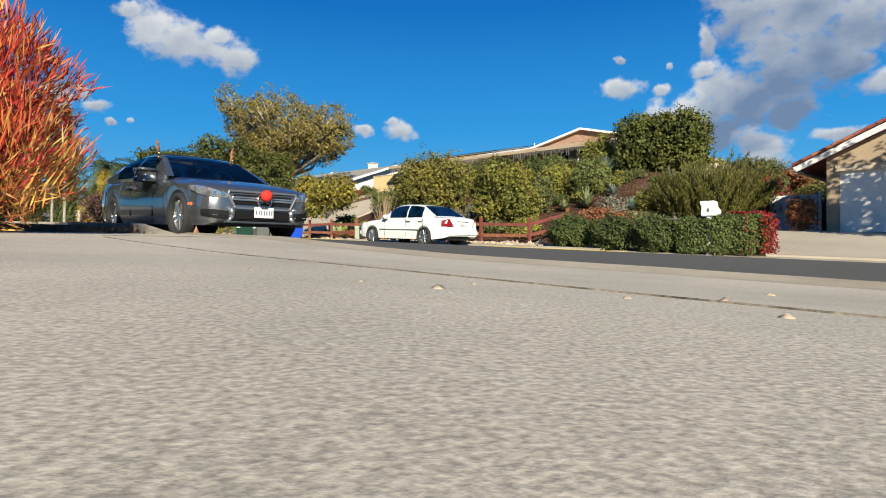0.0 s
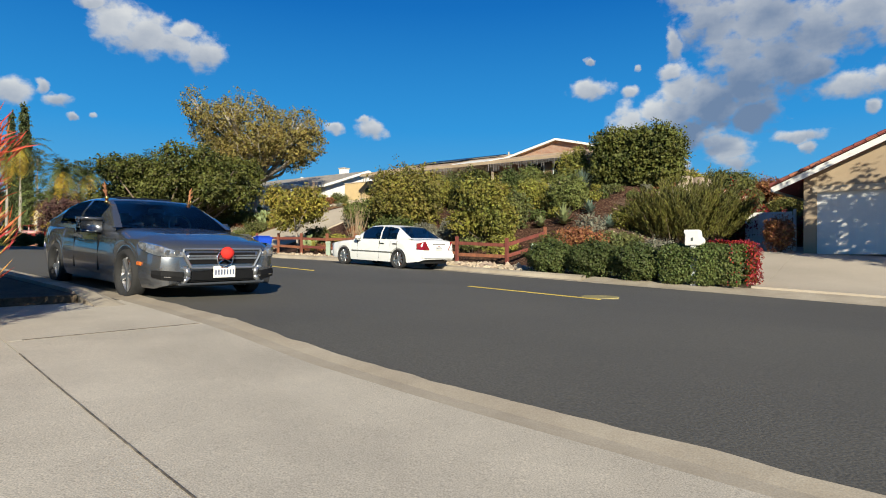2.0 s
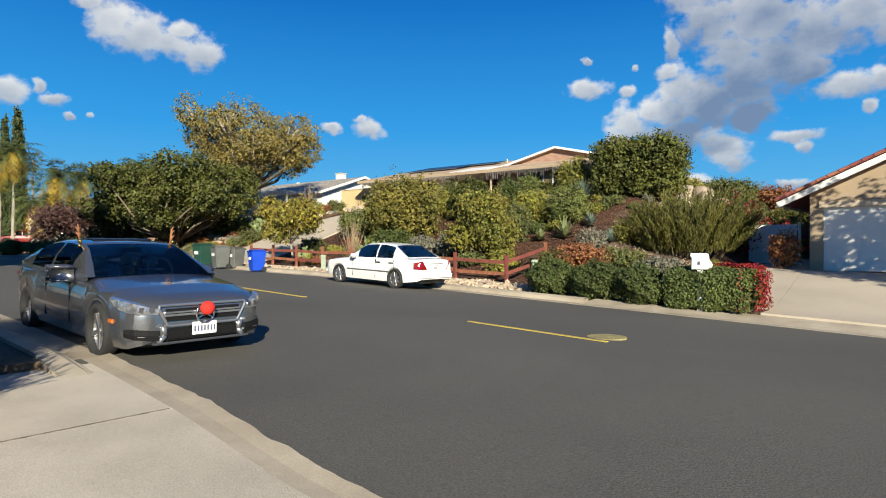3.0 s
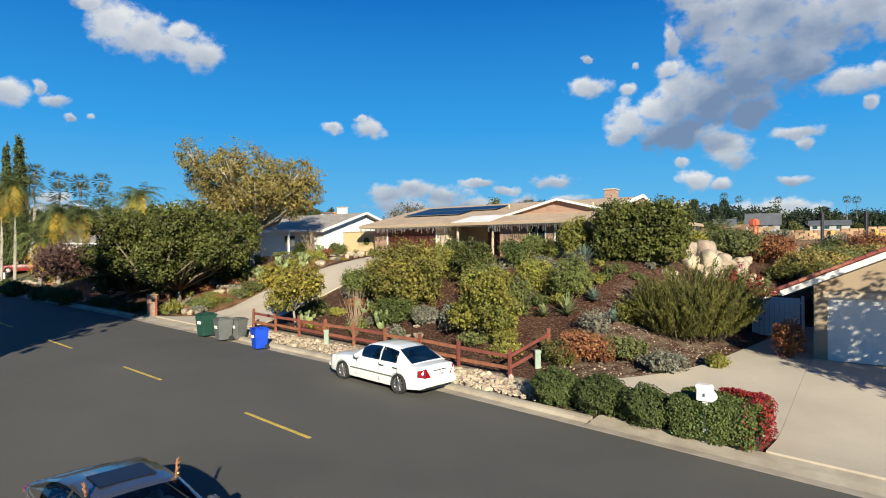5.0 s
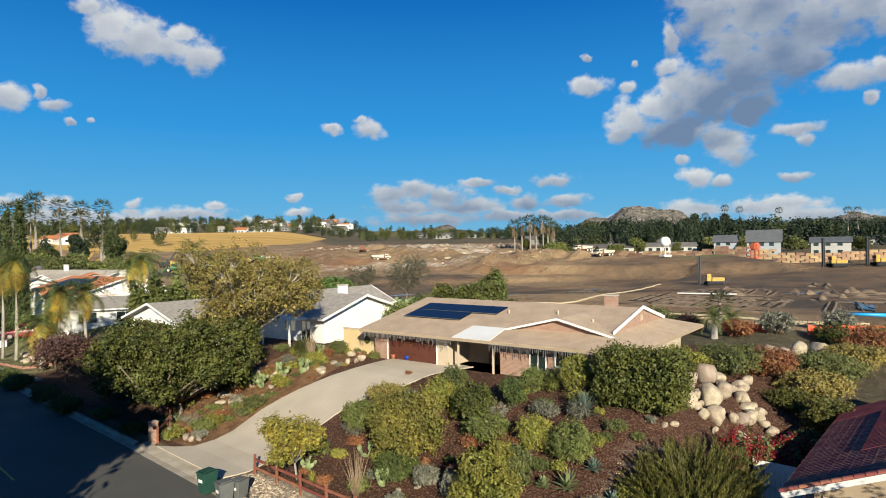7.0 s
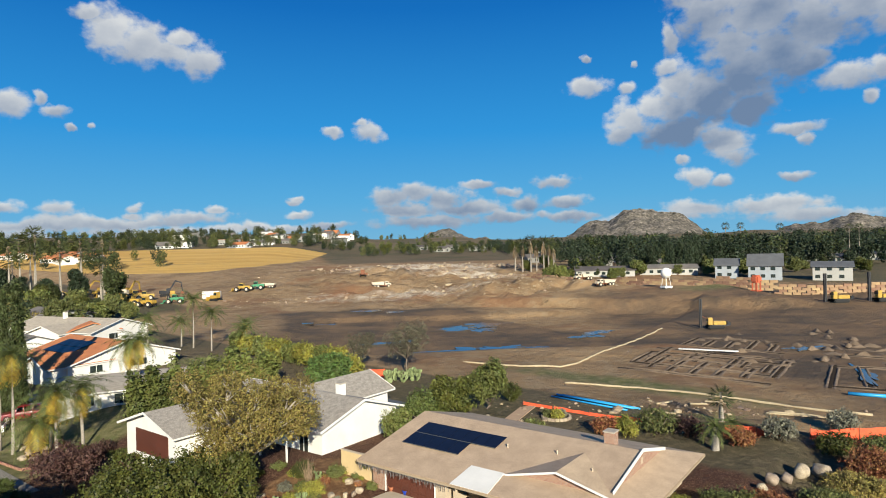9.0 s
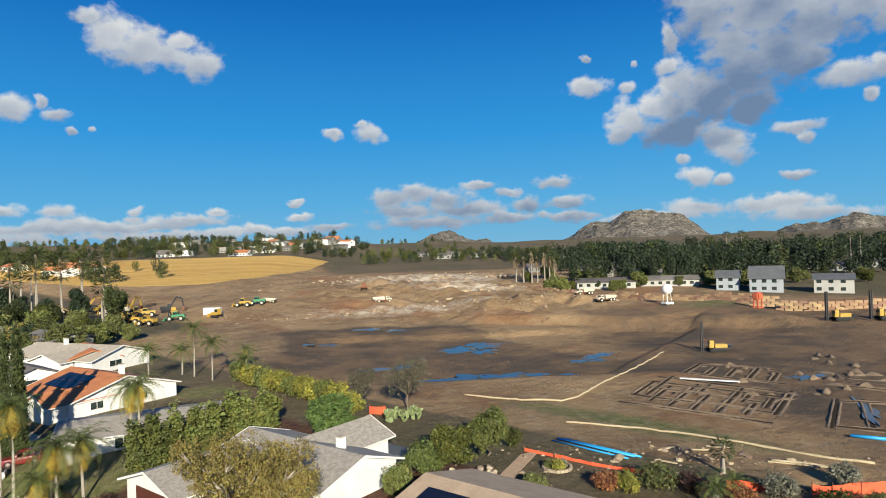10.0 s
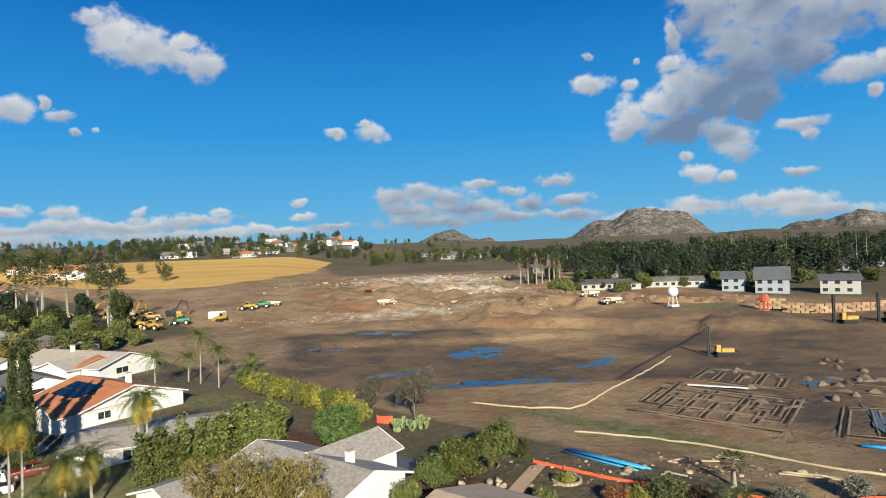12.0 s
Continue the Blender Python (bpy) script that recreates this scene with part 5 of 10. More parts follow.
L_PEAR = leaf("cactus_pad", (.20, .22, .10), (.13, .15, .065), .05)
L_RED = leaf("red_flower", (.34, .018, .025), (.19, .012, .016), .2)
L_RUST = leaf("rusty_leaf", (.30, .12, .05), (.19, .08, .04))
L_FIRE = leaf("coral_stick", (.62, .075, .045), (.46, .085, .04), .2, .5, .3)
L_FIREY = leaf("yellow_stick", (.46, .20, .06), (.28, .20, .06), .2)
L_PLUM = leaf("plum_leaf", (.10, .05, .04), (.06, .032, .028))
L_PALM = leaf("palm_frond", (.13, .15, .04), (.08, .10, .03))
L_PALMY = leaf("yellow_palm_frond", (.55, .36, .05), (.32, .24, .05))
L_CYP = leaf("cypress_leaf", (.06, .072, .022), (.03, .04, .015))
L_HEDGEY = leaf("sunlit_hedge_leaf", (.17, .18, .05), (.10, .12, .035))
L_PINE = leaf("dark_pine_leaf", (.035, .05, .025), (.022, .034, .018))
L_DRY = leaf("dry_twig", (.30, .22, .14), (.2, .15, .1))


def bush(name, label, x, y, r, h, material, n, size, seed=1, squash=1.0, wide=.42, up=.2, wild=.8, lift=-.05, group="", k=7, turn=0.0, core=.35, category="shrub", twig=9):
    me = crown_mesh("foliage", ball_blobs(r, h, k, seed, squash), n, size, size * wide, material, seed, up, wild, floor=.02, core=core, twig=twig)
    limbs = [[((0, 0, -.1), r * .05), ((math.cos(a) * r * .3, math.sin(a) * r * .3, h * .35), r * .03), ((math.cos(a) * r * .6, math.sin(a) * r * .6, h * .7), r * .012)] for a in (0, 1.3, 2.5, 3.7, 5)]
    return plant(name, label, category, at(x, y, lift, turn), me, branch_mesh("stems", limbs, BARK, 5), group, "foliage")


# ---- houses ----
def brick_wall_material(name, c1, c2, mortar):
    m = surface(name, c1, c2, .9, 2, 40, .15, .3)
    nt = m.node_tree
    bt = nt.nodes.new("ShaderNodeTexBrick")
    bt.inputs["Scale"].default_value = 1
    bt.inputs["Brick Width"].default_value, bt.inputs["Row Height"].default_value, bt.inputs["Mortar Size"].default_value = .21, .075, .008
    bt.inputs["Color1"].default_value, bt.inputs["Color2"].default_value, bt.inputs["Mortar"].default_value = (*c1, 1), (*c2, 1), (*mortar, 1)
    tc = nt.nodes.new("ShaderNodeTexCoord")
    sp, cb = nt.nodes.new("ShaderNodeSeparateXYZ"), nt.nodes.new("ShaderNodeCombineXYZ")
    ad = nt.nodes.new("ShaderNodeMath")
    nt.links.new(tc.outputs["Object"], sp.inputs[0])
    nt.links.new(sp.outputs[0], ad.inputs[0])
    nt.links.new(sp.outputs[1], ad.inputs[1])
    nt.links.new(ad.outputs[0], cb.inputs[0])
    nt.links.new(sp.outputs[2], cb.inputs[1])
    nt.links.new(cb.outputs[0], bt.inputs["Vector"])
    hs = next(n for n in nt.nodes if n.type == "HUE_SAT")
    nt.links.new(bt.outputs["Color"], hs.inputs["Color"])
    return m


BRICK_WALL = brick_wall_material("brick_wall", (.36, .20, .13), (.27, .135, .09), (.40, .34, .28))


def prism(name, pts, thick, material, parent, label=""):
    """A plate of even thickness from a flat outline, thick downwards along its normal."""
    pts = [Vector(p) for p in pts]
    nrm = (pts[1] - pts[0]).cross(pts[2] - pts[0]).normalized()
    if nrm.z < 0:
        nrm = -nrm
    low = [p - nrm * thick for p in pts]
    n = len(pts)
    bm = bmesh.new()
    a, b = [bm.verts.new(p) for p in pts], [bm.verts.new(p) for p in low]
    bm.faces.new(a)
    bm.faces.new(b[::-1])
    for i in range(n):
        bm.faces.new((a[i], b[i], b[(i + 1) % n], a[(i + 1) % n]))
    bmesh.ops.recalc_face_normals(bm, faces=bm.faces)
    return part(name, bm, material, parent, label)


def beam(name, a, b, w, h, material, parent, label=""):
    """A square board from a to b."""
    a, b = Vector(a), Vector(b)
    d = (b - a).normalized()
    side = d.cross(Vector((0, 0, 1)))
    side = side.normalized() if side.length > .01 else Vector((1, 0, 0))
    up = side.cross(d)
    bm = bmesh.new()
    vs = [[bm.verts.new(p + side * w / 2 * u + up * h / 2 * v) for u, v in ((-1, -1), (1, -1), (1, 1), (-1, 1))] for p in (a, b)]
    for k in range(4):
        bm.faces.new((vs[0][k], vs[0][(k + 1) % 4], vs[1][(k + 1) % 4], vs[1][k]))
    bm.faces.new(vs[0][::-1])
    bm.faces.new(vs[1])
    bmesh.ops.recalc_face_normals(bm, faces=bm.faces)
    return part(name, bm, material, parent, label)


def window_unit(parent, x0, x1, y, z0, z1, bars=1, axis="y", frame_mat=None, sign=-1):
    """A framed window on a wall: y is the wall's outer face, sign its outward way."""
    frame_mat = frame_mat or WHITE_PAINT
    f = .07
    bm = bmesh.new()
    def put(u0, u1, w0, w1, d0, d1):
        a, b = sorted((y + sign * d0, y + sign * d1))
        if axis == "y":
            box(bm, u0, u1, a, b, w0, w1)
        else:
            box(bm, a, b, u0, u1, w0, w1)
    put(x0, x1, z1 - f, z1, -.02, .04)
    put(x0, x1, z0, z0 + f, -.02, .05)
    put(x0, x0 + f, z0 + f, z1 - f, -.02, .04)
    put(x1 - f, x1, z0 + f, z1 - f, -.02, .04)
    for k in range(bars):
        xm = x0 + (x1 - x0) * (k + 1) / (bars + 1)
        put(xm - f / 2, xm + f / 2, z0 + f, z1 - f, -.02, .035)
    fr = part("window_frame", bm, frame_mat, parent, "white painted window frame")
    for k in range(bars + 1):
        a = x0 + (x1 - x0) * k / (bars + 1) + f * .5
        b = x0 + (x1 - x0) * (k + 1) / (bars + 1) - f * .5
        bm = bmesh.new()
        if axis == "y":
            box(bm, a, b, y + sign * .0 - .004, y + sign * .0 + .004 + .006, z0 + f, z1 - f)
        else:
            box(bm, y - .004, y + .01, a, b, z0 + f, z1 - f)
        part("pane", bm, SOLAR if frame_mat is None else WIN_DARK, fr, "dark reflecting pane")
    return fr


WIN_DARK = surface("dark_window_glass", (.03, .045, .045), (.02, .03, .03), .06, .5, 20, .1, 0, coat=1.0, spec=.8)


def wall_box(parent, x0, x1, y0, y1, z1, material, name="wall", label="", z0=-1.2, t=.2):
    """Four walls with thickness, as one shell part for each side."""
    block(name, (x0, x1, y0, y0 + t, z0, z1), material, parent, 0, label=label)
    block(name, (x0, x1, y1 - t, y1, z0, z1), material, parent, 0, label=label)
    block(name, (x0, x0 + t, y0 + t, y1 - t, z0, z1), material, parent, 0, label=label)
    block(name, (x1 - t, x1, y0 + t, y1 - t, z0, z1), material, parent, 0, label=label)


def tri_wall(parent, a, b, c, thick, material, name="gable_wall", label=""):
    a, b, c = Vector(a), Vector(b), Vector(c)
    nrm = (b - a).cross(c - a).normalized() * thick / 2
    bm = bmesh.new()
    u, v = [bm.verts.new(p + nrm) for p in (a, b, c)], [bm.verts.new(p - nrm) for p in (a, b, c)]
    bm.faces.new(u)
    bm.faces.new(v[::-1])
    for k in range(3):
        bm.faces.new((u[k], v[k], v[(k + 1) % 3], u[(k + 1) % 3]))
    bmesh.ops.recalc_face_normals(bm, faces=bm.faces)
    return part(name, bm, material, parent, label)


def main_house():
    ob = thing("house", "single-storey ranch house with tan shingle roof, brick front and solar panels", "house", pose(-4.10, 46.14, 4.22, 0, 0, -40))
    W, D, E, R, M = 20.2, 14.6, 2.14, 3.85, 7.9
    k, kb = (R - E) / M, (R - E) / (D - M)
    xg = 18.05
    zg = E + .60
    yg0, yg1 = (zg - E) / k, D - (zg - E) / kb
    # roof planes
    prism("roof", [(-.0, 0, E), (W, 0, E), (xg, yg0, zg), (xg, M, R), (0, M, R)], .14, SHINGLE, ob, "tan composition shingle roof slope")
    prism("roof", [(0, M, R), (xg, M, R), (xg, yg1, zg), (W, D, E), (0, D, E)], .14, SHINGLE, ob, "tan composition shingle roof slope")
    prism("roof", [(W, 0, E), (W, D, E), (xg, yg1, zg), (xg, yg0, zg)], .14, SHINGLE, ob, "tan shingle hip end")
    tri_wall(ob, (xg - .05, yg0 + .5, zg - .02), (xg - .05, yg1 - .5, zg - .02), (xg - .05, M, R - .1), .1, BRICK_WALL, label="brick gable end")
    for y in (yg0, yg1):
        beam("barge_board", (xg + .12, y + (.0 if y < M else -.0), zg + .05), (xg + .12, M, R + .04), .05, .22, WHITE_PAINT, ob, "white barge board")
    block("gable_vent", (xg - .02, xg + .03, M - .18, M + .18, R - .85, R - .45), CREAM_WALL, ob, .005, label="cream louvre vent")
    # front gable over the bedrooms
    gx0, gx1, gy = 11.4, 18.2, 2.55
    gm = (gx0 + gx1) / 2
    gz0, gz1 = E + gy * k + .02, 3.50
    back = (gz1 + .03 - E) / k
    prism("gable_roof", [(gx0 - .25, gy - .35, gz0 - .08), (gm, gy - .35, gz1 + .03), (gm, back, gz1 + .03), (gx0 - .25, gy + .1, gz0 - .08)], .10, SHINGLE, ob, "tan shingle gable slope")
    prism("gable_roof", [(gm, gy - .35, gz1 + .03), (gx1 + .25, gy - .35, gz0 - .08), (gx1 + .25, gy + .1, gz0 - .08), (gm, back, gz1 + .03)], .10, SHINGLE, ob, "tan shingle gable slope")
    tri_wall(ob, (gx0 + .2, gy, gz0 - .05), (gx1 - .2, gy, gz0 - .05), (gm, gy, gz1 - .06), .1, BRICK_WALL, label="brick gable face")
    for a in (gx0 - .3, gx1 + .3):
        beam("barge_board", (a, gy - .38, gz0 - .13), (gm, gy - .38, gz1 - .02), .05, .13, WHITE_PAINT, ob, "white barge board")
    # eaves: fascia boards
    for a, b in (((0, -.02, E - .12), (W + .02, -.02, E - .12)), ((W + .02, 0, E - .12), (W + .02, D, E - .12)), ((-.02, 0, E - .1), (-.02, M, R - .1)), ((-.02, D, E - .1), (-.02, M, R - .1))):
        beam("fascia", a, b, .05, .13, TAN_WALL, ob, "tan fascia board")
    prism("soffit", [(0, 0, E - .16), (W, 0, E - .16), (W, D, E - .16), (0, D, E - .16)], .03, WHITE_PAINT, ob)
    # walls
    f = .9
    x0, x1, y1 = .7, 18.8, D - .9
    top = E - .2
    wm = BRICK_WALL
    block("wall", (x0, 2.0, f, f + .2, -.8, top), wm, ob, 0, label="brick wall pier")
    block("wall", (2.0, 6.4, f, f + .2, 1.9, top), CREAM_WALL, ob, 0, label="stucco over the garage door")
    block("wall", (6.4, 7.2, f, f + .2, -.8, top), CREAM_WALL, ob, 0, label="cream stucco pier")
    block("wall", (7.2, 7.4, f, f + 2.6, -.8, top), CREAM_WALL, ob, 0)
    block("wall", (7.4, 11.7, f + 2.4, f + 2.6, -.8, top), TAN_WALL, ob, 0, label="shaded entry wall")
    block("wall", (11.5, 11.7, f + .2, f + 2.4, -.8, top), wm, ob, 0, label="brick entry side wall")
    block("wall", (11.5, 13.6, f, f + .2, -.8, top), wm, ob, 0, label="brick front wall")
    block("wall", (14.75, 15.3, f, f + .2, -.8, top), wm, ob, 0, label="brick front wall")
    block("wall", (15.3, 17.3, f, f + .2, -.8, .8), wm, ob, 0, label="brick front wall under the window")
    block("wall", (17.3, x1, f, f + .2, -.8, top), wm, ob, 0, label="brick front wall")
    block("wall", (x1 - .2, x1, f + .2, y1, -.8, top), CREAM_WALL, ob, 0, label="cream side wall")
    block("wall", (x0, x0 + .2, f + .2, y1, -.8, top), CREAM_WALL, ob, 0, label="cream side wall")
    block("wall", (x0, x1, y1, y1 + .2, -.8, top), CREAM_WALL, ob, 0, label="cream back wall")
    tri_wall(ob, (x0 + .1, .3, E - .15), (x0 + .1, D - .3, E - .15), (x0 + .1, M, R - .2), .15, CREAM_WALL)
    block("room_partition", (1.2, 17.6, 5.2, 5.3, -.2, top), TAN_WALL, ob, 0)
    # garage door of four hinged panels
    gd = block("garage_door", (2.0, 6.4, f + .06, f + .12, -.02, 1.9), BROWN_DOOR, ob, .005, label="dark brown panelled garage door")
    for r_ in range(4):
        for c_ in range(6):
            a = 2.08 + c_ * .725
            block("door_panel", (a, a + .62, f + .035, f + .07, .05 + r_ * .47, .05 + r_ * .47 + .37), BROWN_DOOR, gd, .015)
    for a in (1.9, 6.4):
        block("door_jamb", (a, a + .1, f - .03, f + .1, -.1, 1.93), WHITE_PAINT, ob, .005)
    window_unit(ob, 13.6, 14.75, f, .05, 1.92, 1)
    window_unit(ob, 15.3, 17.3, f, .8, 1.92, 1)
    window_unit(ob, 5.2, 6.6, x1, .9, 2.0, 1, "x", None, 1)
    window_unit(ob, 2.2, 3.4, x1, .9, 2.0, 1, "x", None, 1)
    dr = block("entry_door", (9.1, 10.05, f + 2.33, f + 2.4, -.05, 1.9), BROWN_DOOR, ob, .01, label="dark wooden entry door")
    block("door_handle", (9.92, 9.98, f + 2.27, f + 2.34, .95, 1.1), CHROME, dr, .005)
    block("porch_slab", (7.4, 11.6, f - .2, f + 2.4, -.3, -.02), PALE_DRIVE, ob, .02)
    for a in (8.4, 11.1):
        block("porch_post", (a, a + .12, f - .35, f - .23, -.3, top), CREAM_WALL, ob, .01)
    # pale skylight panel over the entry
    prism("porch_panel", [(8.4, -.03, E + .04), (11.3, -.03, E + .04), (11.1, 2.3, E + .04 + 2.3 * k), (8.5, 2.3, E + .04 + 2.3 * k)], .04, WHITE_PAINT, ob, "white translucent porch roof panel")
    ch = block("chimney", (15.3, 16.0, M + .5, M + 1.3, 3.0, 4.45), BRICK_WALL, ob, .01, label="red brick chimney")
    block("chimney_cap", (15.24, 16.06, M + .44, M + 1.36, 4.45, 4.54), MORTAR, ch, .01)
    for vx, vy in ((15.9, 3.6), (16.2, 4.4), (13.2, 5.6), (9.6, 5.2)):
        bm = bmesh.new()
        tube(bm, (vx, vy, E + vy * k - .05), (vx, vy, E + vy * k + .28), .05)
        part("roof_vent", bm, CREAM_WALL, ob)
    return ob


house = main_house()
HOUSE = pose(-4.10, 46.14, 4.22, 0, 0, -40)
SLOPE = math.atan((3.85 - 2.14) / 7.9)


def solar_array():
    ob = thing("solar_panels", "dark blue solar panel array on the shingle roof slope", "solar panels", HOUSE @ pose(1.75, 3.0, 2.14 + 3.0 * math.tan(SLOPE) + .09, math.degrees(SLOPE), 0, 0))
    for r_ in range(2):
        for c_ in range(7 if r_ else 5):
            x, y = c_ * 1.03 + (0 if r_ else 0), r_ * 1.66
            pl = block("solar_panel", (x, x + 1.0, y, y + 1.62, 0, .035), SOLAR, ob, .004)
            block("panel_rim", (x - .01, x + 1.01, y - .012, y + .0, 0, .045), BIN_GREY, pl, 0)


solar_array()


def icicle_lights():
    rng = random.Random(4)
    bm = bmesh.new()
    for a, b, y in ((.2, 8.4, -.06), (11.3, 19.6, -.06)):
        x = a
        while x < b:
            ln_ = rng.choice((.12, .2, .3, .42))
            box(bm, x - .018, x + .018, y - .01, y + .01, 1.93 - ln_, 1.95)
            x += rng.uniform(.10, .16)
        box(bm, a, b, y - .008, y + .008, 1.94, 1.96)
    ob = part("icicle_lights", bm, surface("pale_wire", (.22, .20, .19), (.12, .11, .11), .6, 5, 30, .2, .1), None)
    ob.matrix_basis = HOUSE
    tagged(ob, "strings of icicle lights hanging from the eaves", "string lights")


icicle_lights()


def garden_wall():
    """The pale yellow wall and gate between the two houses."""
    ob = thing("garden_wall", "pale yellow stucco wall with a planter gate beside the house", "wall", HOUSE @ pose(0, 1.6, 0))
    block("wall_panel", (-3.4, .65, 0, .2, -.5, 1.75), YELLOW_WALL, ob, .02)
    block("wall_cap", (-3.45, .6, -.03, .23, 1.75, 1.82), CREAM_WALL, ob, .01)
    vs, fs = lathe([(.3, 0), (.28, .04)], 20)
    w = link("wreath", vs, fs, L_DARK, ob, "round green wreath")
    w.matrix_basis = pose(-.8, -.02, 1.05, 90, 0, 0)


garden_wall()


def gable_house(name, label, m, W, D, E, R, wall, roof, over=.6, wins=(), gable_mat=None, base=-1.2, chimney=None):
    """A plain gabled house: ridge along x; the ends at x=0 and x=W; front at y=0."""
    ob = thing(name, label, "house", m)
    k = (R - E) / (D / 2 + over)
    e0 = E
    prism("roof", [(-over, -over, e0), (W + over, -over, e0), (W + over, D / 2, R), (-over, D / 2, R)], .16, roof, ob, "weathered roof slope")
    prism("roof", [(-over, D / 2, R), (W + over, D / 2, R), (W + over, D + over, e0), (-over, D + over, e0)], .16, roof, ob, "weathered roof slope")
    top = E + over * k - .16
    wall_box(ob, 0, W, 0, D, top, wall, z0=base)
    for x in (.1, W - .1):
        tri_wall(ob, (x, 0, top), (x, D, top), (x, D / 2, R - .17), .2, gable_mat or wall, label="gable end wall")
    for x in (-over, W + over):
        for y in (-over, D + over):
            beam("barge_board", (x, y, e0 - .06), (x, D / 2, R - .06), .05, .2, WHITE_PAINT, ob, "white barge board")
    for y in (-over, D + over):
        beam("fascia", (-over, y, e0 - .08), (W + over, y, e0 - .08), .05, .16, WHITE_PAINT, ob, "white fascia board")
    for side, a, b, z0, z1 in wins:
        if side == "front":
            window_unit(ob, a, b, 0, z0, z1, 1)
        elif side == "right":
            window_unit(ob, a, b, W, z0, z1, 1, "x", None, 1)
    if chimney:
        cx, cy, ct = chimney
        ch = block("chimney", (cx, cx + .7, cy, cy + .7, E, ct), WHITE_PAINT, ob, .01, label="white chimney")
        block("chimney_cap", (cx - .06, cx + .76, cy - .06, cy + .76, ct, ct + .1), MORTAR, ch, .01)
    return ob


def from_e(e1, e2, z):
    """A pose in line with the main house: x to its right, y away from the street."""
    return pose(-.766 * e1 + .643 * e2, .643 * e1 + .766 * e2, z, 0, 0, -40)


# white house with grey shingles next door: main range and street-facing wing
gh = gable_house("house", "white stucco house with grey shingle roof and white chimney", from_e(57.0, 36.3, 3.95), 16.3, 9.4, 2.35, 4.05, WHITE_PAINT, SHINGLE_GREY,
                 wins=(("front", 11.0, 12.6, .9, 2.0), ("front", 13.3, 14.6, 0, 2.0)), chimney=(12.0, 5.6, 4.7))
rear_w = gable_house("house", "white rear wing with grey shingle roof", from_e(46.2, 41.5, 3.95) @ pose(0, 0, 0, 0, 0, 90), 9.0, 6.4, 2.4, 4.1, WHITE_PAINT, SHINGLE_GREY)
gable_w = gable_house("house", "white front wing with gable and grey shingle roof", from_e(59.3, 28.6, 3.75) @ pose(9.0, 0, 0, 0, 0, 90), 9.6, 8.6, 2.35, 3.9, WHITE_PAINT, SHINGLE_GREY)
# Dark panel put in for the wing's open front, which lies in shade.
block("garage_door", (-.06, .06, 1.2, 6.8, 0, 2.1), BROWN_DOOR, gable_w, .02, label="dark red-brown panel for the shaded open front")
for k_ in range(7):
    block("pergola_slat", (11.4 + k_ * .55, 11.55 + k_ * .55, -2.8, -.5, 2.25, 2.4), WHITE_PAINT, gh, .01, label="white pergola slat")
for x_ in (11.4, 15.0):
    block("pergola_post", (x_, x_ + .14, -2.8, -2.66, -.8, 2.25), WHITE_PAINT, gh, .01)


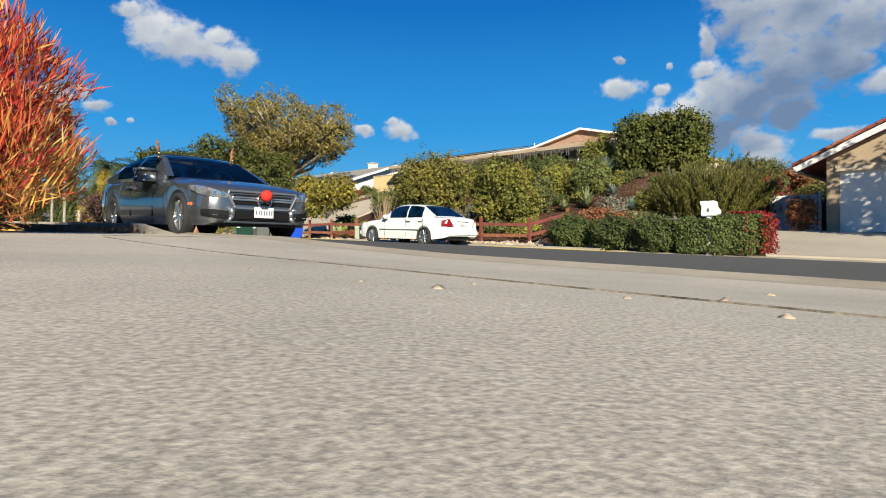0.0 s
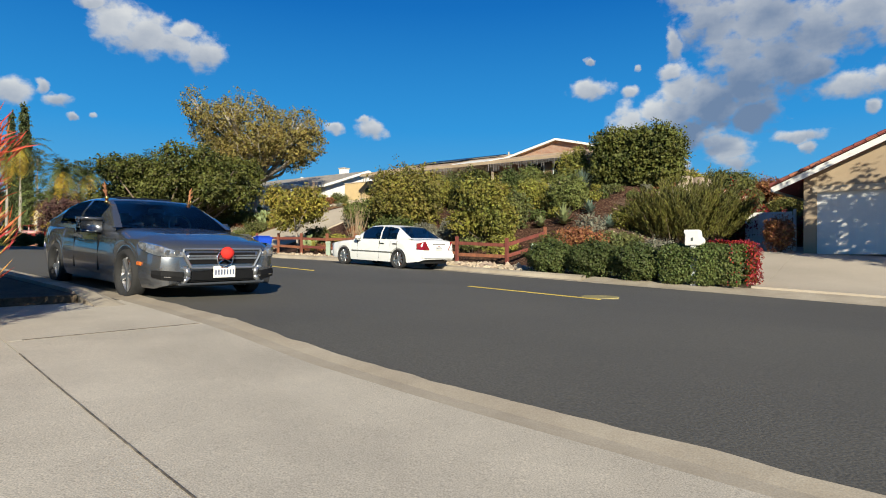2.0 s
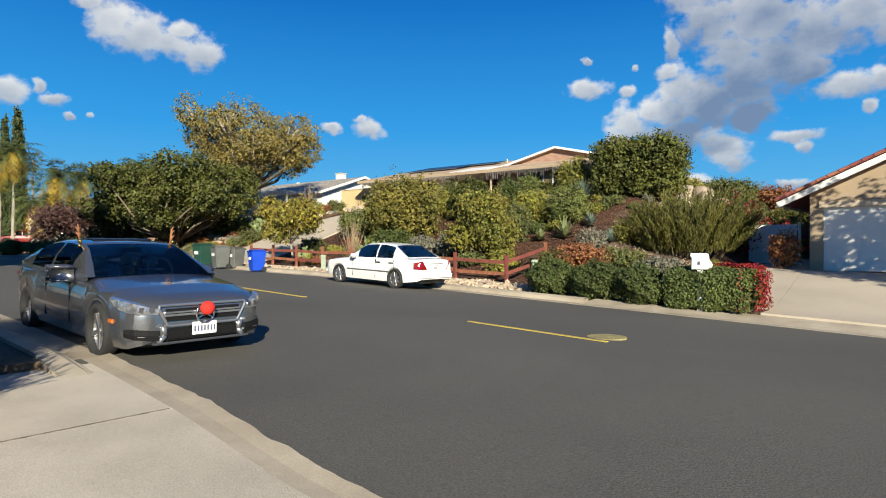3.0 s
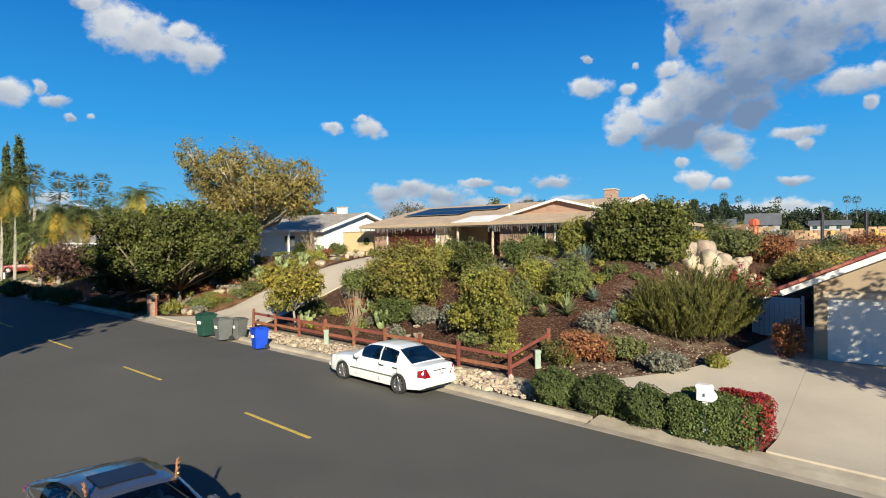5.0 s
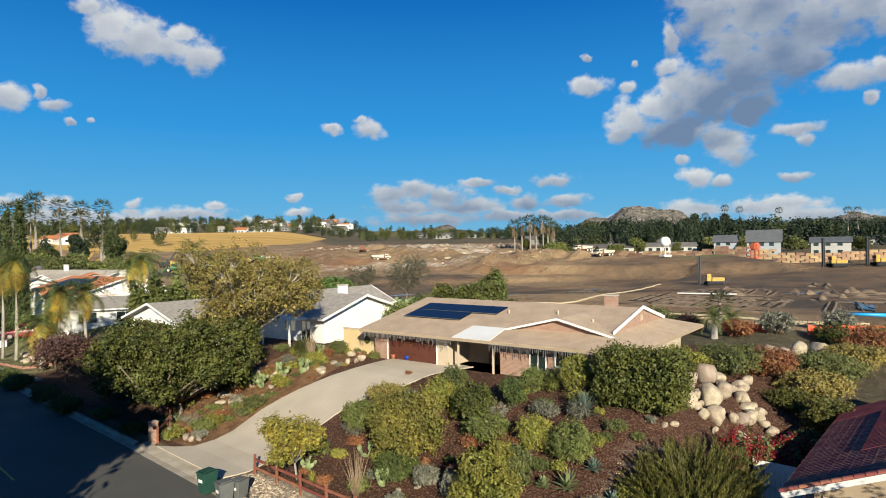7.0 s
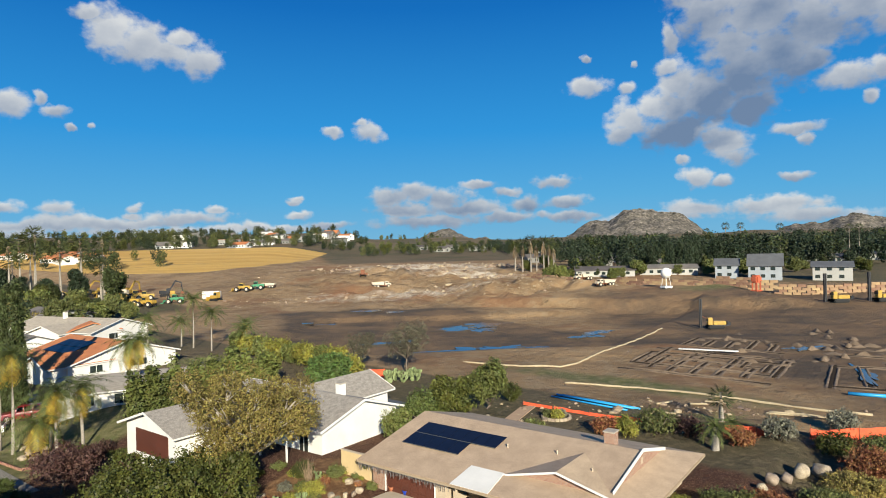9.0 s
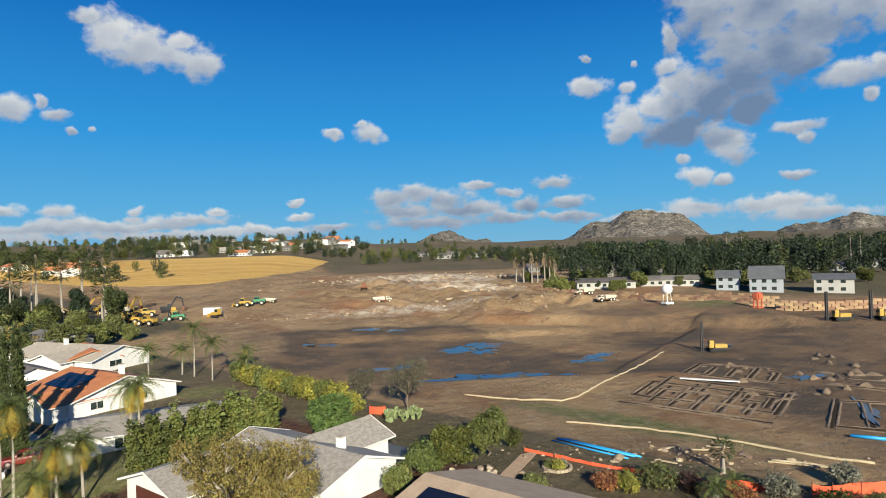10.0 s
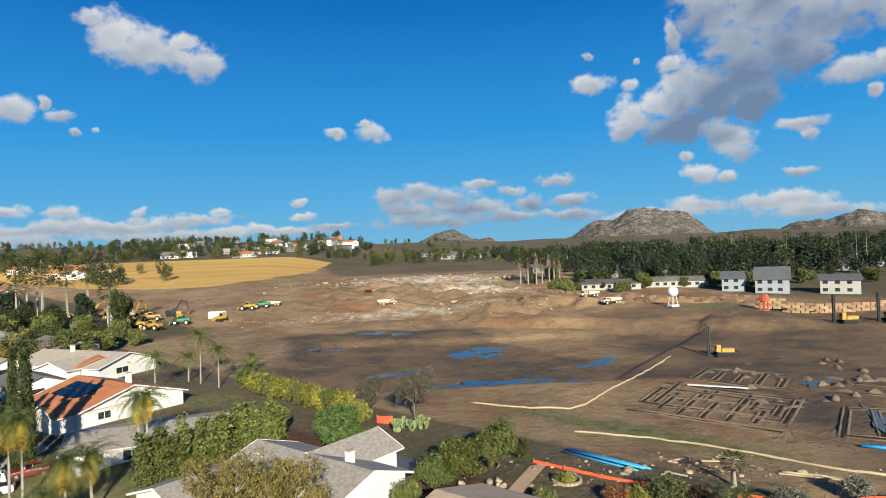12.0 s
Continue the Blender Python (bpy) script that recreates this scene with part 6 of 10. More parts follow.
def right_garage():
    """The neighbour's garage: gable over a white sectional door, red tiled roof."""
    x, y = to_xy(5.45, 26.1)
    m = pose(x, y, .74, 0, 0, -44)  # x runs away from the house with the drive, y away from the street
    ob = thing("house", "tan stucco garage with white sectional door and red tile roof", "house", m)
    W, D, over, E, R = 9.8, 13.0, .9, 2.45, 5.1
    k = (R - E) / (W / 2 + over)
    for a, b in (((-over, E), (W / 2, R)), ((W / 2, R), (W + over, E))):
        prism("roof", [(a[0], -.6, a[1]), (b[0], -.6, b[1]), (b[0], D, b[1]), (a[0], D, a[1])], .12, TILE_RED, ob, "red clay tile roof slope")
    top = E + over * k - .12
    block("wall", (0, .42, 0, .25, -1, top), TAN_WALL, ob, .01, label="tan stucco pier")
    block("wall", (.42, 5.3, 0, .25, 2.22, top), TAN_WALL, ob, 0, label="tan stucco lintel")
    block("wall", (5.3, W, 0, .25, -1, top), TAN_WALL, ob, 0, label="tan stucco wall")
    block("wall", (0, .25, .25, D, -1, top), CREAM_WALL, ob, 0, label="tan stucco side wall")
    block("wall", (W - .25, W, .25, D, -1, top), CREAM_WALL, ob, 0, label="tan stucco side wall")
    block("wall", (.25, W - .25, D - .25, D, -1, top), CREAM_WALL, ob, 0, label="tan stucco back wall")
    tri_wall(ob, (0, .12, top), (W, .12, top), (W / 2, .12, R - .15), .2, TAN_WALL, label="tan stucco gable")
    beam("lintel_board", (.3, -.03, 2.32), (5.5, -.03, 2.32), .08, .22, CREAM_WALL, ob, "cream board over the door")
    gd = block("garage_door", (.42, 5.3, .08, .13, -.03, 2.22), WHITE_PAINT, ob, .004, label="white sectional garage door")
    for r_ in range(4):
        for c_ in range(8):
            a = .47 + c_ * .606
            block("door_panel", (a, a + .57, .071, .09, .03 + r_ * .56, .03 + r_ * .56 + .48), WHITE_PAINT, gd, .012)
    for a, b in (((-over, E), (W / 2, R)), ((W + over, E), (W / 2, R))):
        beam("barge_board", (a[0], -.63, a[1] - .12), (b[0], -.63, b[1] - .12), .06, .2, WHITE_PAINT, ob, "white barge board")
    beam("fascia", (-over - .03, -.6, E - .1), (-over - .03, D, E - .1), .05, .16, WHITE_PAINT, ob, "white fascia board")
    # clay tiles: barrel rows down both slopes, one mesh shared
    n_ = 9
    vs, fs = [], []
    for iy in (0, 1):
        for i in range(n_):
            a = math.pi * i / (n_ - 1)
            r_ = .105 - .02 * iy
            vs.append((iy * .40, -r_ * math.cos(a), r_ * math.sin(a) * .75))
    for i in range(n_ - 1):
        fs.append((i, i + 1, n_ + i + 1, n_ + i))
    fs.append(tuple(range(n_)))
    tile = bpy.data.meshes.new("roof_tile")
    tile.from_pydata(vs, [], fs)
    tile.materials.append(TILE_RED)
    ang = math.degrees(math.atan(k))
    count = int((W / 2 + over) / .36 / math.cos(math.atan(k)))
    for row in range(46):
        for c_ in range(count):
            if row > 14 and c_ > 5:
                continue
            t_ = new("roof_tile", tile)
            t_.parent = ob
            d_ = (c_ + .0) * .36
            t_.matrix_basis = pose(-over - .03 + d_ * math.cos(radians(ang)), -.62 + row * .235, E + d_ * math.sin(radians(ang)) + .012, 0, -ang, 0)
    for c_ in range(count):
        t_ = new("rake_tile", tile)
        t_.parent = ob
        d_ = c_ * .36
        t_.matrix_basis = pose(-over - .05 + d_ * math.cos(radians(ang)), -.66, E + d_ * math.sin(radians(ang)) + .03, 0, -ang, 0) @ Matrix.Diagonal((1, 1.25, 1.35, 1))
    # far rows as one sheet of ribs
    bm = bmesh.new()
    for row in range(15, 58):
        y_ = -.62 + row * .235
        tube(bm, (-over + (2.0 if row < 46 else 0), y_, E + (2.0 if row < 46 else 0) * k + .02), (W / 2, y_, R + .02), .1, None, 6)
    tagged(part("roof_tile_rows", bm, TILE_RED, ob), kind="stuff")
    return ob


right_garage()


def side_gate():
    x, y = to_xy(6.6, 30.5)
    ob = thing("side_gate", "white painted vinyl gate beside the garage", "gate", pose(x, y, .78, 0, 0, -44))
    for k in range(9):
        block("board", (-1.9 + k * .2, -1.71 + k * .2, 0, .03, .06, 1.75), WHITE_PAINT, ob, .004)
    for a in (-2.0, -.06):
        block("post", (a, a + .11, -.04, .07, -.2, 1.85), WHITE_PAINT, ob, .01)
    for z in (.3, 1.5):
        block("rail", (-1.9, -.06, .03, .07, z, z + .1), WHITE_PAINT, ob, .005)


side_gate()
# houses down the street
TILE_M = pose(-64.1, 102.8, 3.3, 0, 0, -36.3)
tile_house = gable_house("house", "house with orange clay tile roof and white gable walls", TILE_M, 17.0, 17.0, 2.3, 5.0, WHITE_PAINT, TILE_ORANGE, wins=(("right", 3, 5, .7, 1.9), ("right", 9, 12, .7, 1.9), ("front", 2, 4, .6, 1.8), ("front", 7, 9, .6, 1.8)), chimney=(12, 10.0, 6.0))
for k_ in range(12):
    block("solar_panel", (3.0 + k_ % 6 * 1.42, 4.38 + k_ % 6 * 1.42, 3.4 + k_ // 6 * 2.2, 5.5 + k_ // 6 * 2.2, .10, .15), SOLAR, tile_house, .01, Matrix.Translation((0, -.6, 2.3)) @ Matrix.Rotation(math.atan2(2.7, 9.1), 4, "X"), "dark blue solar panel")
gable_house("house", "orange-tiled front wing with a white gable", TILE_M @ pose(16.6, -2.6, 0, 0, 0, 90), 9.0, 7.0, 2.3, 3.9, WHITE_PAINT, TILE_ORANGE, wins=())
gable_house("house", "low house with grey roof and white walls behind palms", pose(-41.6, 74.3, 3.2, 0, 0, 21), 18.0, 11, 2.3, 3.4, WHITE_PAINT, SHINGLE_GREY, wins=(("front", 2, 4, .6, 1.9), ("front", 6, 8, .6, 1.9), ("front", 10, 12, .6, 1.9)))
FAR_M = pose(-87.5, 136.7, 3.6, 0, 0, -24)
SHINGLE_PALE = surface("pale_tan_shingle", (.50, .43, .34), (.36, .31, .25), .9, 1.5, 10, .2, .4)
gable_house("house", "white house with pale tan roof at the site edge", FAR_M, 25, 14, 2.7, 4.9, WHITE_PAINT, SHINGLE_PALE, wins=(("front", 11, 14, .8, 2.1), ("right", 4, 7, .8, 2.1)), chimney=(9, 6, 6.0))
gable_house("house", "white gabled front wing with pale tan roof", FAR_M @ pose(20.0, -3.0, 0, 0, 0, 90), 9.0, 9.0, 2.7, 4.3, WHITE_PAINT, SHINGLE_PALE)


# ---- fence, bins, boxes, small street things ----
def fence():
    ob = thing("fence", "red-brown split-rail fence with square posts", "fence")
    spots = [(13.18, 20.7), (13.18, 18.2)] + [(13.18 + 1.95 * k + .35 * (k > 0), 18.2 - .02 * k) for k in range(1, 9)]
    tops = []
    for i, (s, n) in enumerate(spots):
        x, y = to_xy(s, n)
        z = float(land(x, y))
        bm = bmesh.new()
        box(bm, -.055, .055, -.055, .055, -.3, 1.02, .012)
        post = part("post", bm, FENCE_WOOD, ob)
        post.matrix_basis = pose(x, y, z, random.uniform(-1.5, 1.5), random.uniform(-1.5, 1.5), 46)
        tops.append((x, y, z))
    for a, b in zip(tops, tops[1:]):
        for h in (.36, .76):
            rl = beam("rail", (a[0], a[1], a[2] + h + random.uniform(-.03, .03)), (b[0], b[1], b[2] + h + random.uniform(-.03, .03)), .05, .12, FENCE_WOOD, ob)
    return ob


fence()


def far_fence():
    ob = thing("fence", "short split-rail fence with red-brown rails", "fence")
    spots = [(37.9, 16.9), (39.4, 18.3), (41.2, 19.2), (43.0, 19.4)]
    last = None
    for s, n in spots:
        x, y = to_xy(s, n)
        z = float(land(x, y))
        bm = bmesh.new()
        box(bm, -.06, .06, -.06, .06, -.3, 1.0, .012)
        post = part("post", bm, FENCE_WOOD, ob)
        post.matrix_basis = pose(x, y, z, 0, 0, 46)
        if last:
            for h in (.35, .75):
                beam("rail", (last[0], last[1], last[2] + h), (x, y, z + h), .05, .12, FENCE_WOOD, ob)
        last = (x, y, z)


far_fence()


def wheelie_bin(material, colour, m, scale=1.0):
    ob = thing("wheelie_bin", f"{colour} plastic wheelie bin at the kerb", "bin", m, "bins at the kerb")
    bm = bmesh.new()
    w0, w1, d0, d1, h = .22, .29, .25, .33, .92
    rows = []
    for z, k in ((.06, 0), (.1, .08), (.8, .9), (h, 1)):
        w, d = w0 + (w1 - w0) * k, d0 + (d1 - d0) * k
        rows.append([bm.verts.new(q) for q in ((-w, -d, z), (-w * .92, -d * 1.03, z), (w * .92, -d * 1.03, z), (w, -d, z), (w, d, z), (-w, d, z))])
    for a, b in zip(rows, rows[1:]):
        for k in range(6):
            bm.faces.new((a[k], a[(k + 1) % 6], b[(k + 1) % 6], b[k]))
    bm.faces.new(rows[0][::-1])
    bm.faces.new(rows[-1])
    part("body", bm, material, ob)
    bm = bmesh.new()
    box(bm, -.31, .31, -.37, .36, h, h + .05, .02)
    box(bm, -.26, .26, -.3, .28, h + .04, h + .10, .03)
    lid = part("lid", bm, material, ob, "hinged lid")
    bm = bmesh.new()
    tube(bm, (-.28, .40, h - .02), (.28, .40, h - .02), .018)
    part("handle", bm, material, lid)
    for sx in (-.24, .24):
        bm = bmesh.new()
        tube(bm, (sx - .03, .26, .11), (sx + .03, .26, .11), .11, None, 16)
        part("wheel", bm, BLACK_RUBBER, ob, "black rubber wheel")
    block("label_panel", (-.13, .13, -.345, -.325, .55, .68), WHITE_PAINT, ob, .004, label="pale printed panel")
    ob.scale = (scale,) * 3
    return ob


def street_spot(s, n, turn=0.0, lift=0.0):
    x, y = to_xy(s, n)
    return pose(x, y, float(land(x, y)) + lift, 0, 0, turn)


def on_road(s, n, turn=0.0):
    x, y = to_xy(s, n)
    return pose(x, y, float(road_z(s, n)) + .012, 0, 0, turn)


wheelie_bin(BIN_GREEN, "dark green", on_road(28.9, 15.35, -38), 1.12)
wheelie_bin(BIN_GREY, "grey", on_road(27.2, 15.3, -50), 1.05)
wheelie_bin(BIN_GREY, "grey", on_road(27.1, 16.0, -30), 1.0)
wheelie_bin(BIN_BLUE, "bright blue", on_road(24.1, 15.25, -52), .92)
wheelie_bin(BIN_BLUE, "bright blue", on_road(90.7, 14.9, -30), 1.1)


def mailbox():
    ob = thing("mailbox", "white moulded mailbox standing in a clipped hedge", "mailbox", street_spot(6.08, 16.42, -42))
    bm = bmesh.new()
    outline = [(-.20, .0), (-.19, .28), (-.23, .33), (-.22, .40), (.14, .40), (.17, .33), (.17, .24), (.25, .15), (.25, .06), (.18, .0)]
    front = [bm.verts.new((x, -.12, 1.0 + z)) for x, z in outline]
    back = [bm.verts.new((x, .12, 1.0 + z)) for x, z in outline]
    bm.faces.new(front)
    bm.faces.new(back[::-1])
    for k in range(len(outline)):
        j = (k + 1) % len(outline)
        bm.faces.new((front[k], back[k], back[j], front[j]))
    bmesh.ops.recalc_face_normals(bm, faces=bm.faces)
    bmesh.ops.bevel(bm, geom=list(bm.edges), offset=.015, segments=2, affect="EDGES")
    part("box", bm, WHITE_PAINT, ob)
    block("post", (-.07, .07, -.07, .07, -.3, 1.0), WHITE_PAINT, ob, .01)
    block("flag", (-.02, .02, -.145, -.125, 1.12, 1.2), BIN_GREY, ob, .003, label="grey latch")


mailbox()


def brick_mailbox():
    ob = thing("brick_pillar", "rustic reddish brick mailbox pillar beside the driveway", "pillar", street_spot(38.1, 16.75, 46))
    block("pillar", (-.21, .21, -.21, .21, -.3, 1.2), BRICK_WALL, ob, .02)
    block("cap", (-.25, .25, -.25, .25, 1.2, 1.27), BRICK_WALL, ob, .02)
    block("mail_door", (-.11, .11, -.225, -.205, .82, 1.0), BLACK_PLASTIC, ob, .005)


brick_mailbox()


def pedestal(x, y):
    ob = thing("utility_pedestal", "pale green telephone pedestal on bark mulch", "utility box", at(x, y))
    block("case", (-.1, .1, -.1, .1, -.1, .62), surface("pedestal_green", (.30, .36, .28), (.24, .3, .23), .7, 3, 30, .1, .1), ob, .02)
    block("cap", (-.115, .115, -.115, .115, .55, .66), bpy.data.materials["pedestal_green"], ob, .02)


pedestal(4.3, 23.1)
pedestal(-4.0, 28.4)
pedestal(-15.1, 39.3)

# yellow lane dashes, manhole, asphalt mark
for s0, s1 in ((5.2, 7.9), (12.8, 15.6), (20.6, 23.5), (28.7, 32.0), (37.2, 40.3), (46.5, 49.5), (54.8, 57.8), (63, 66), (71.4, 74.4), (79.7, 82.7), (88, 91), (96.3, 99.3), (104.6, 107.6), (113, 116), (121, 124), (129.6, 132.6), (138, 141), (146, 149)):
    vs = []
    for s in (s0, s1):
        for n in (9.46, 9.56):
            x, y = to_xy(s, n)
            vs.append((x, y, float(road_z(s, n)) + .055 + .004))
    tagged(link("lane_dash", vs + [(v[0], v[1], v[2] - .02) for v in vs], [(0, 1, 3, 2), (0, 4, 5, 1), (1, 5, 7, 3), (3, 7, 6, 2), (2, 6, 4, 0)], YELLOW_PAINT), "worn yellow painted lane dash", "road marking", "lane dashes", "structure")
mx, my = to_xy(5.45, 10.0)
vs, fs = lathe([(.32, -.05), (.32, .0), (.305, .006), (.05, .008)], 28)
mh = link("manhole_cover", vs, fs, surface("manhole_yellow", (.42, .34, .12), (.22, .19, .10), .7, 4, 30, .3, .5), None, smooth=False)
mh.matrix_basis = pose(mx, my, float(road_z(5.45, 10.0)) + .056)
tagged(mh, "round manhole cover with worn yellow paint", "manhole cover")


# ---- boulders and loose stones ----
def boulder_mesh(seed, rough=.22):
    rng = np.random.default_rng(seed)
    bm = bmesh.new()
    bmesh.ops.create_icosphere(bm, subdivisions=3, radius=1)
    cuts = [(Vector(rng.normal(size=3)).normalized(), rng.uniform(.55, .88)) for _ in range(12)]
    for v in bm.verts:
        d = v.co.normalized()
        r = 1 + rough * noise.noise(d * 1.3 + Vector((seed, 0, 0))) + .07 * noise.noise(d * 4 + Vector((0, seed, 0)))
        for c, lim in cuts:
            q = d.dot(c) * r
            if q > lim:
                r *= 1 - (1 - lim / q) * .92
        v.co = d * r
    me = bpy.data.meshes.new("boulder")
    bm.to_mesh(me)
    bm.free()
    me.polygons.foreach_set("use_smooth", [True] * len(me.polygons))
    me.materials.append(BOULDER)
    return me


BOULDERS = [boulder_mesh(k) for k in range(7)]


def boulder(x, y, rx, ry, rz, k, lift=0.0, turn=0.0):
    ob = new("boulder", BOULDERS[k % 7])
    ob.matrix_basis = pose(x, y, float(land(x, y)) + rz * .55 + lift, random.uniform(-15, 15), random.uniform(-15, 15), turn) @ Matrix.Diagonal((rx, ry, rz, 1))
    return tagged(ob, "large pale tan granite boulder on the bank", "boulder", "boulders on the bank")


def spill(s0, s1, n0, n1, count, size, seed, lift=0.0, name="stones", label="loose pale rubble stones beside the kerb"):
    """Small broken stones joined into one mesh."""
    rng = np.random.default_rng(seed)
    vs, fs = [], []
    ico = bmesh.new()
    bmesh.ops.create_icosphere(ico, subdivisions=1, radius=1)
    iv = np.array([v.co[:] for v in ico.verts])
    jf = [[v.index for v in f.verts] for f in ico.faces]
    ico.free()
    for _ in range(count):
        s, n = rng.uniform(s0, s1), rng.uniform(n0, n1)
        x, y = to_xy(s, n)
        r = size * rng.uniform(.4, 1.5)
        q = iv * (1 + .35 * rng.normal(size=(len(iv), 1))) * np.array([r, r * rng.uniform(.6, 1), r * rng.uniform(.4, .8)])
        a = rng.uniform(0, 6.28)
        q = q @ np.array([[math.cos(a), math.sin(a), 0], [-math.sin(a), math.cos(a), 0], [0, 0, 1]])
        base = len(vs)
        vs += [tuple(v) for v in q + np.array([x, y, float(land(x, y)) + lift + r * .2])]
        fs += [tuple(base + i for i in f) for f in jf]
    return tagged(link(name, vs, fs, RUBBLE), label, "stones", kind="stuff")


spill(13.0, 29.5, 16.3, 18.1, 2600, .04, 3)
spill(11.0, 15.5, 16.4, 18.2, 260, .11, 4)
spill(14.0, 29.0, 16.5, 17.9, 90, .10, 5)
spill(8, 13, 19.5, 26, 700, .03, 6, 0, "gravel", "loose tan gravel on the bank")


# ---- street side planting ----
def fire_bush(x, y):
    """A tall pencil-stick bush, coral red at the tips."""
    rng = np.random.default_rng(12)
    blobs = [(0, 0, 1.15, 1.15, 1.15, 1.15), (.5, .3, 1.7, .75, .75, .8), (-.4, -.3, 1.75, .8, .8, .85), (.75, -.2, .8, .8, .8, .7), (-.8, .3, .9, .85, .8, .8), (.3, -.7, .75, .8, .7, .65)]
    n = 30000
    p, out, d = clump_points(blobs, n, rng, .5)
    keep = p[:, 2] > .05
    p, out = p[keep], out[keep]
    way = unit(out * .7 + np.array([0, 0, 1.0]) + .38 * rng.normal(size=p.shape))
    q = leaf_quads(p - way * .1, way, rng.uniform(.12, .30, len(p)), .0085, rng, 0)
    low = (p[:, 2] < .75 + .45 * rng.normal(size=len(p))) | (rng.random(len(p)) < .12)
    ob = thing("firestick_bush", "tall coral-red and orange pencil-stick bush", "shrub", at(x, y, -.05) @ Matrix.Diagonal((.95, .95, .9, 1)))
    for key, sel, material in (("red_crown", ~low, L_FIRE), ("yellow_crown", low, L_FIREY)):
        c = new(key, quads_mesh(key, q[sel], material))
        c.parent = ob
    stems = [[((0, 0, -.1), .06), ((.5 * math.cos(a), .5 * math.sin(a), .8), .04), ((.85 * math.cos(a), .85 * math.sin(a), 1.7), .015)] for a in np.linspace(0, 6, 11)]
    t = new("stems", branch_mesh("stems", stems, BARK, 6))
    t.parent = ob


fire_bush(-4.78, 5.5)
bush("plum_bush", "dark plum-leaved twiggy bush at the kerb", -7.0, 8.2, .9, 1.0, L_PLUM, 2200, .07, 5)
bush("plum_bush", "dry brownish shrub under the coral bush", -5.6, 6.9, .7, .6, L_RUST, 1500, .06, 6)

for k_, (s_, n_, r_, h_) in enumerate(((10.5, 16.76, .86, 1.12), (9.08, 16.84, .86, 1.10), (7.72, 16.78, .82, 1.10))):
    x_, y_ = to_xy(s_, n_)
    bush("clipped_bush", "round clipped dark green boxwood bush along the kerb", x_, y_, r_, h_, L_BOX, 15000, .05, 20 + k_, 1, .5, .1, .9, group="clipped bushes", core=.4, twig=0)


def box_hedge():
    """A clipped box with flat top and rounded corners, red blossom over its garage end."""
    x, y = to_xy(6.0, 17.08)
    rng = np.random.default_rng(31)
    lx, ly, top, n = 1.14, .82, 1.04, 26000

    def skin(k, shrink, x0=-1.0, x1=1.0):
        """Points on the rounded box with the ways outwards."""
        q = np.stack([rng.uniform(-1, 1, k), rng.uniform(-1, 1, k), rng.uniform(-1, 1, k)], 1)
        ax = rng.choice(3, k, p=(.18, .40, .42))
        sign = np.where(ax == 2, 1.0, rng.choice((-1.0, 1.0), k))
        q[np.arange(k), ax] = sign
        q = q[(q[:, 0] > x0) & (q[:, 0] < x1)]
        # round the corners and wave the clipped faces
        r = (np.abs(q) ** 7).sum(1) ** (1 / 7)
        q = q / r[:, None]
        way = unit(np.sign(q) * np.abs(q) ** 6 / np.array([lx, ly, top / 2]))
        wave = 1 + .035 * np.sin(q[:, :1] * 9) + .03 * np.sin(q[:, 1:2] * 7 + q[:, 2:] * 5)
        return q * np.array([lx, ly, top / 2]) * wave * shrink + np.array([0, 0, top / 2]), way

    def leaves(k, size, x0=-1.0, x1=1.0, lift=0.0):
        p, out = skin(k, 1.0, x0, x1)
        p = p - out * (rng.random(len(p)) ** 1.5 * .14 - lift)[:, None]
        keep = p[:, 2] > .03
        p, out = p[keep], out[keep]
        face = unit(out + .55 * rng.normal(size=p.shape))
        way = unit(np.cross(face, rng.normal(size=p.shape)) + .3 * out)
        return leaf_quads(p, way, size * rng.uniform(.7, 1.3, len(p)), size * .5, rng, .1, face)

    ob = plant("clipped_hedge", "box-clipped dark green hedge with red flowers at one end", "hedge", at(x, y, -.02, -44), quads_mesh("foliage", leaves(n, .055), L_BOX), None, crown_name="foliage")
    inner = leaves(5000, .13) * np.array([.86, .8, .88])
    c = new("inner_foliage", quads_mesh("inner_foliage", inner, L_BOX))
    c.parent = ob
    red = leaves(11000, .045, .70, 1.01, .075)
    mid = red.mean(1)
    red = red[(mid[:, 1] > -.45) | (rng.random(len(red)) < .10)]
    far = leaves(16000, .05, -.05, .8, .10)
    mid = far.mean(1)
    far = far[(mid[:, 1] > .28 - .2 * mid[:, 0]) & (mid[:, 2] > .7)]
    c = new("blossom", quads_mesh("blossom", np.concatenate([red, far]), L_RED))
    c.parent = ob
    c["label"] = "bright red bougainvillea blossom"


box_hedge()


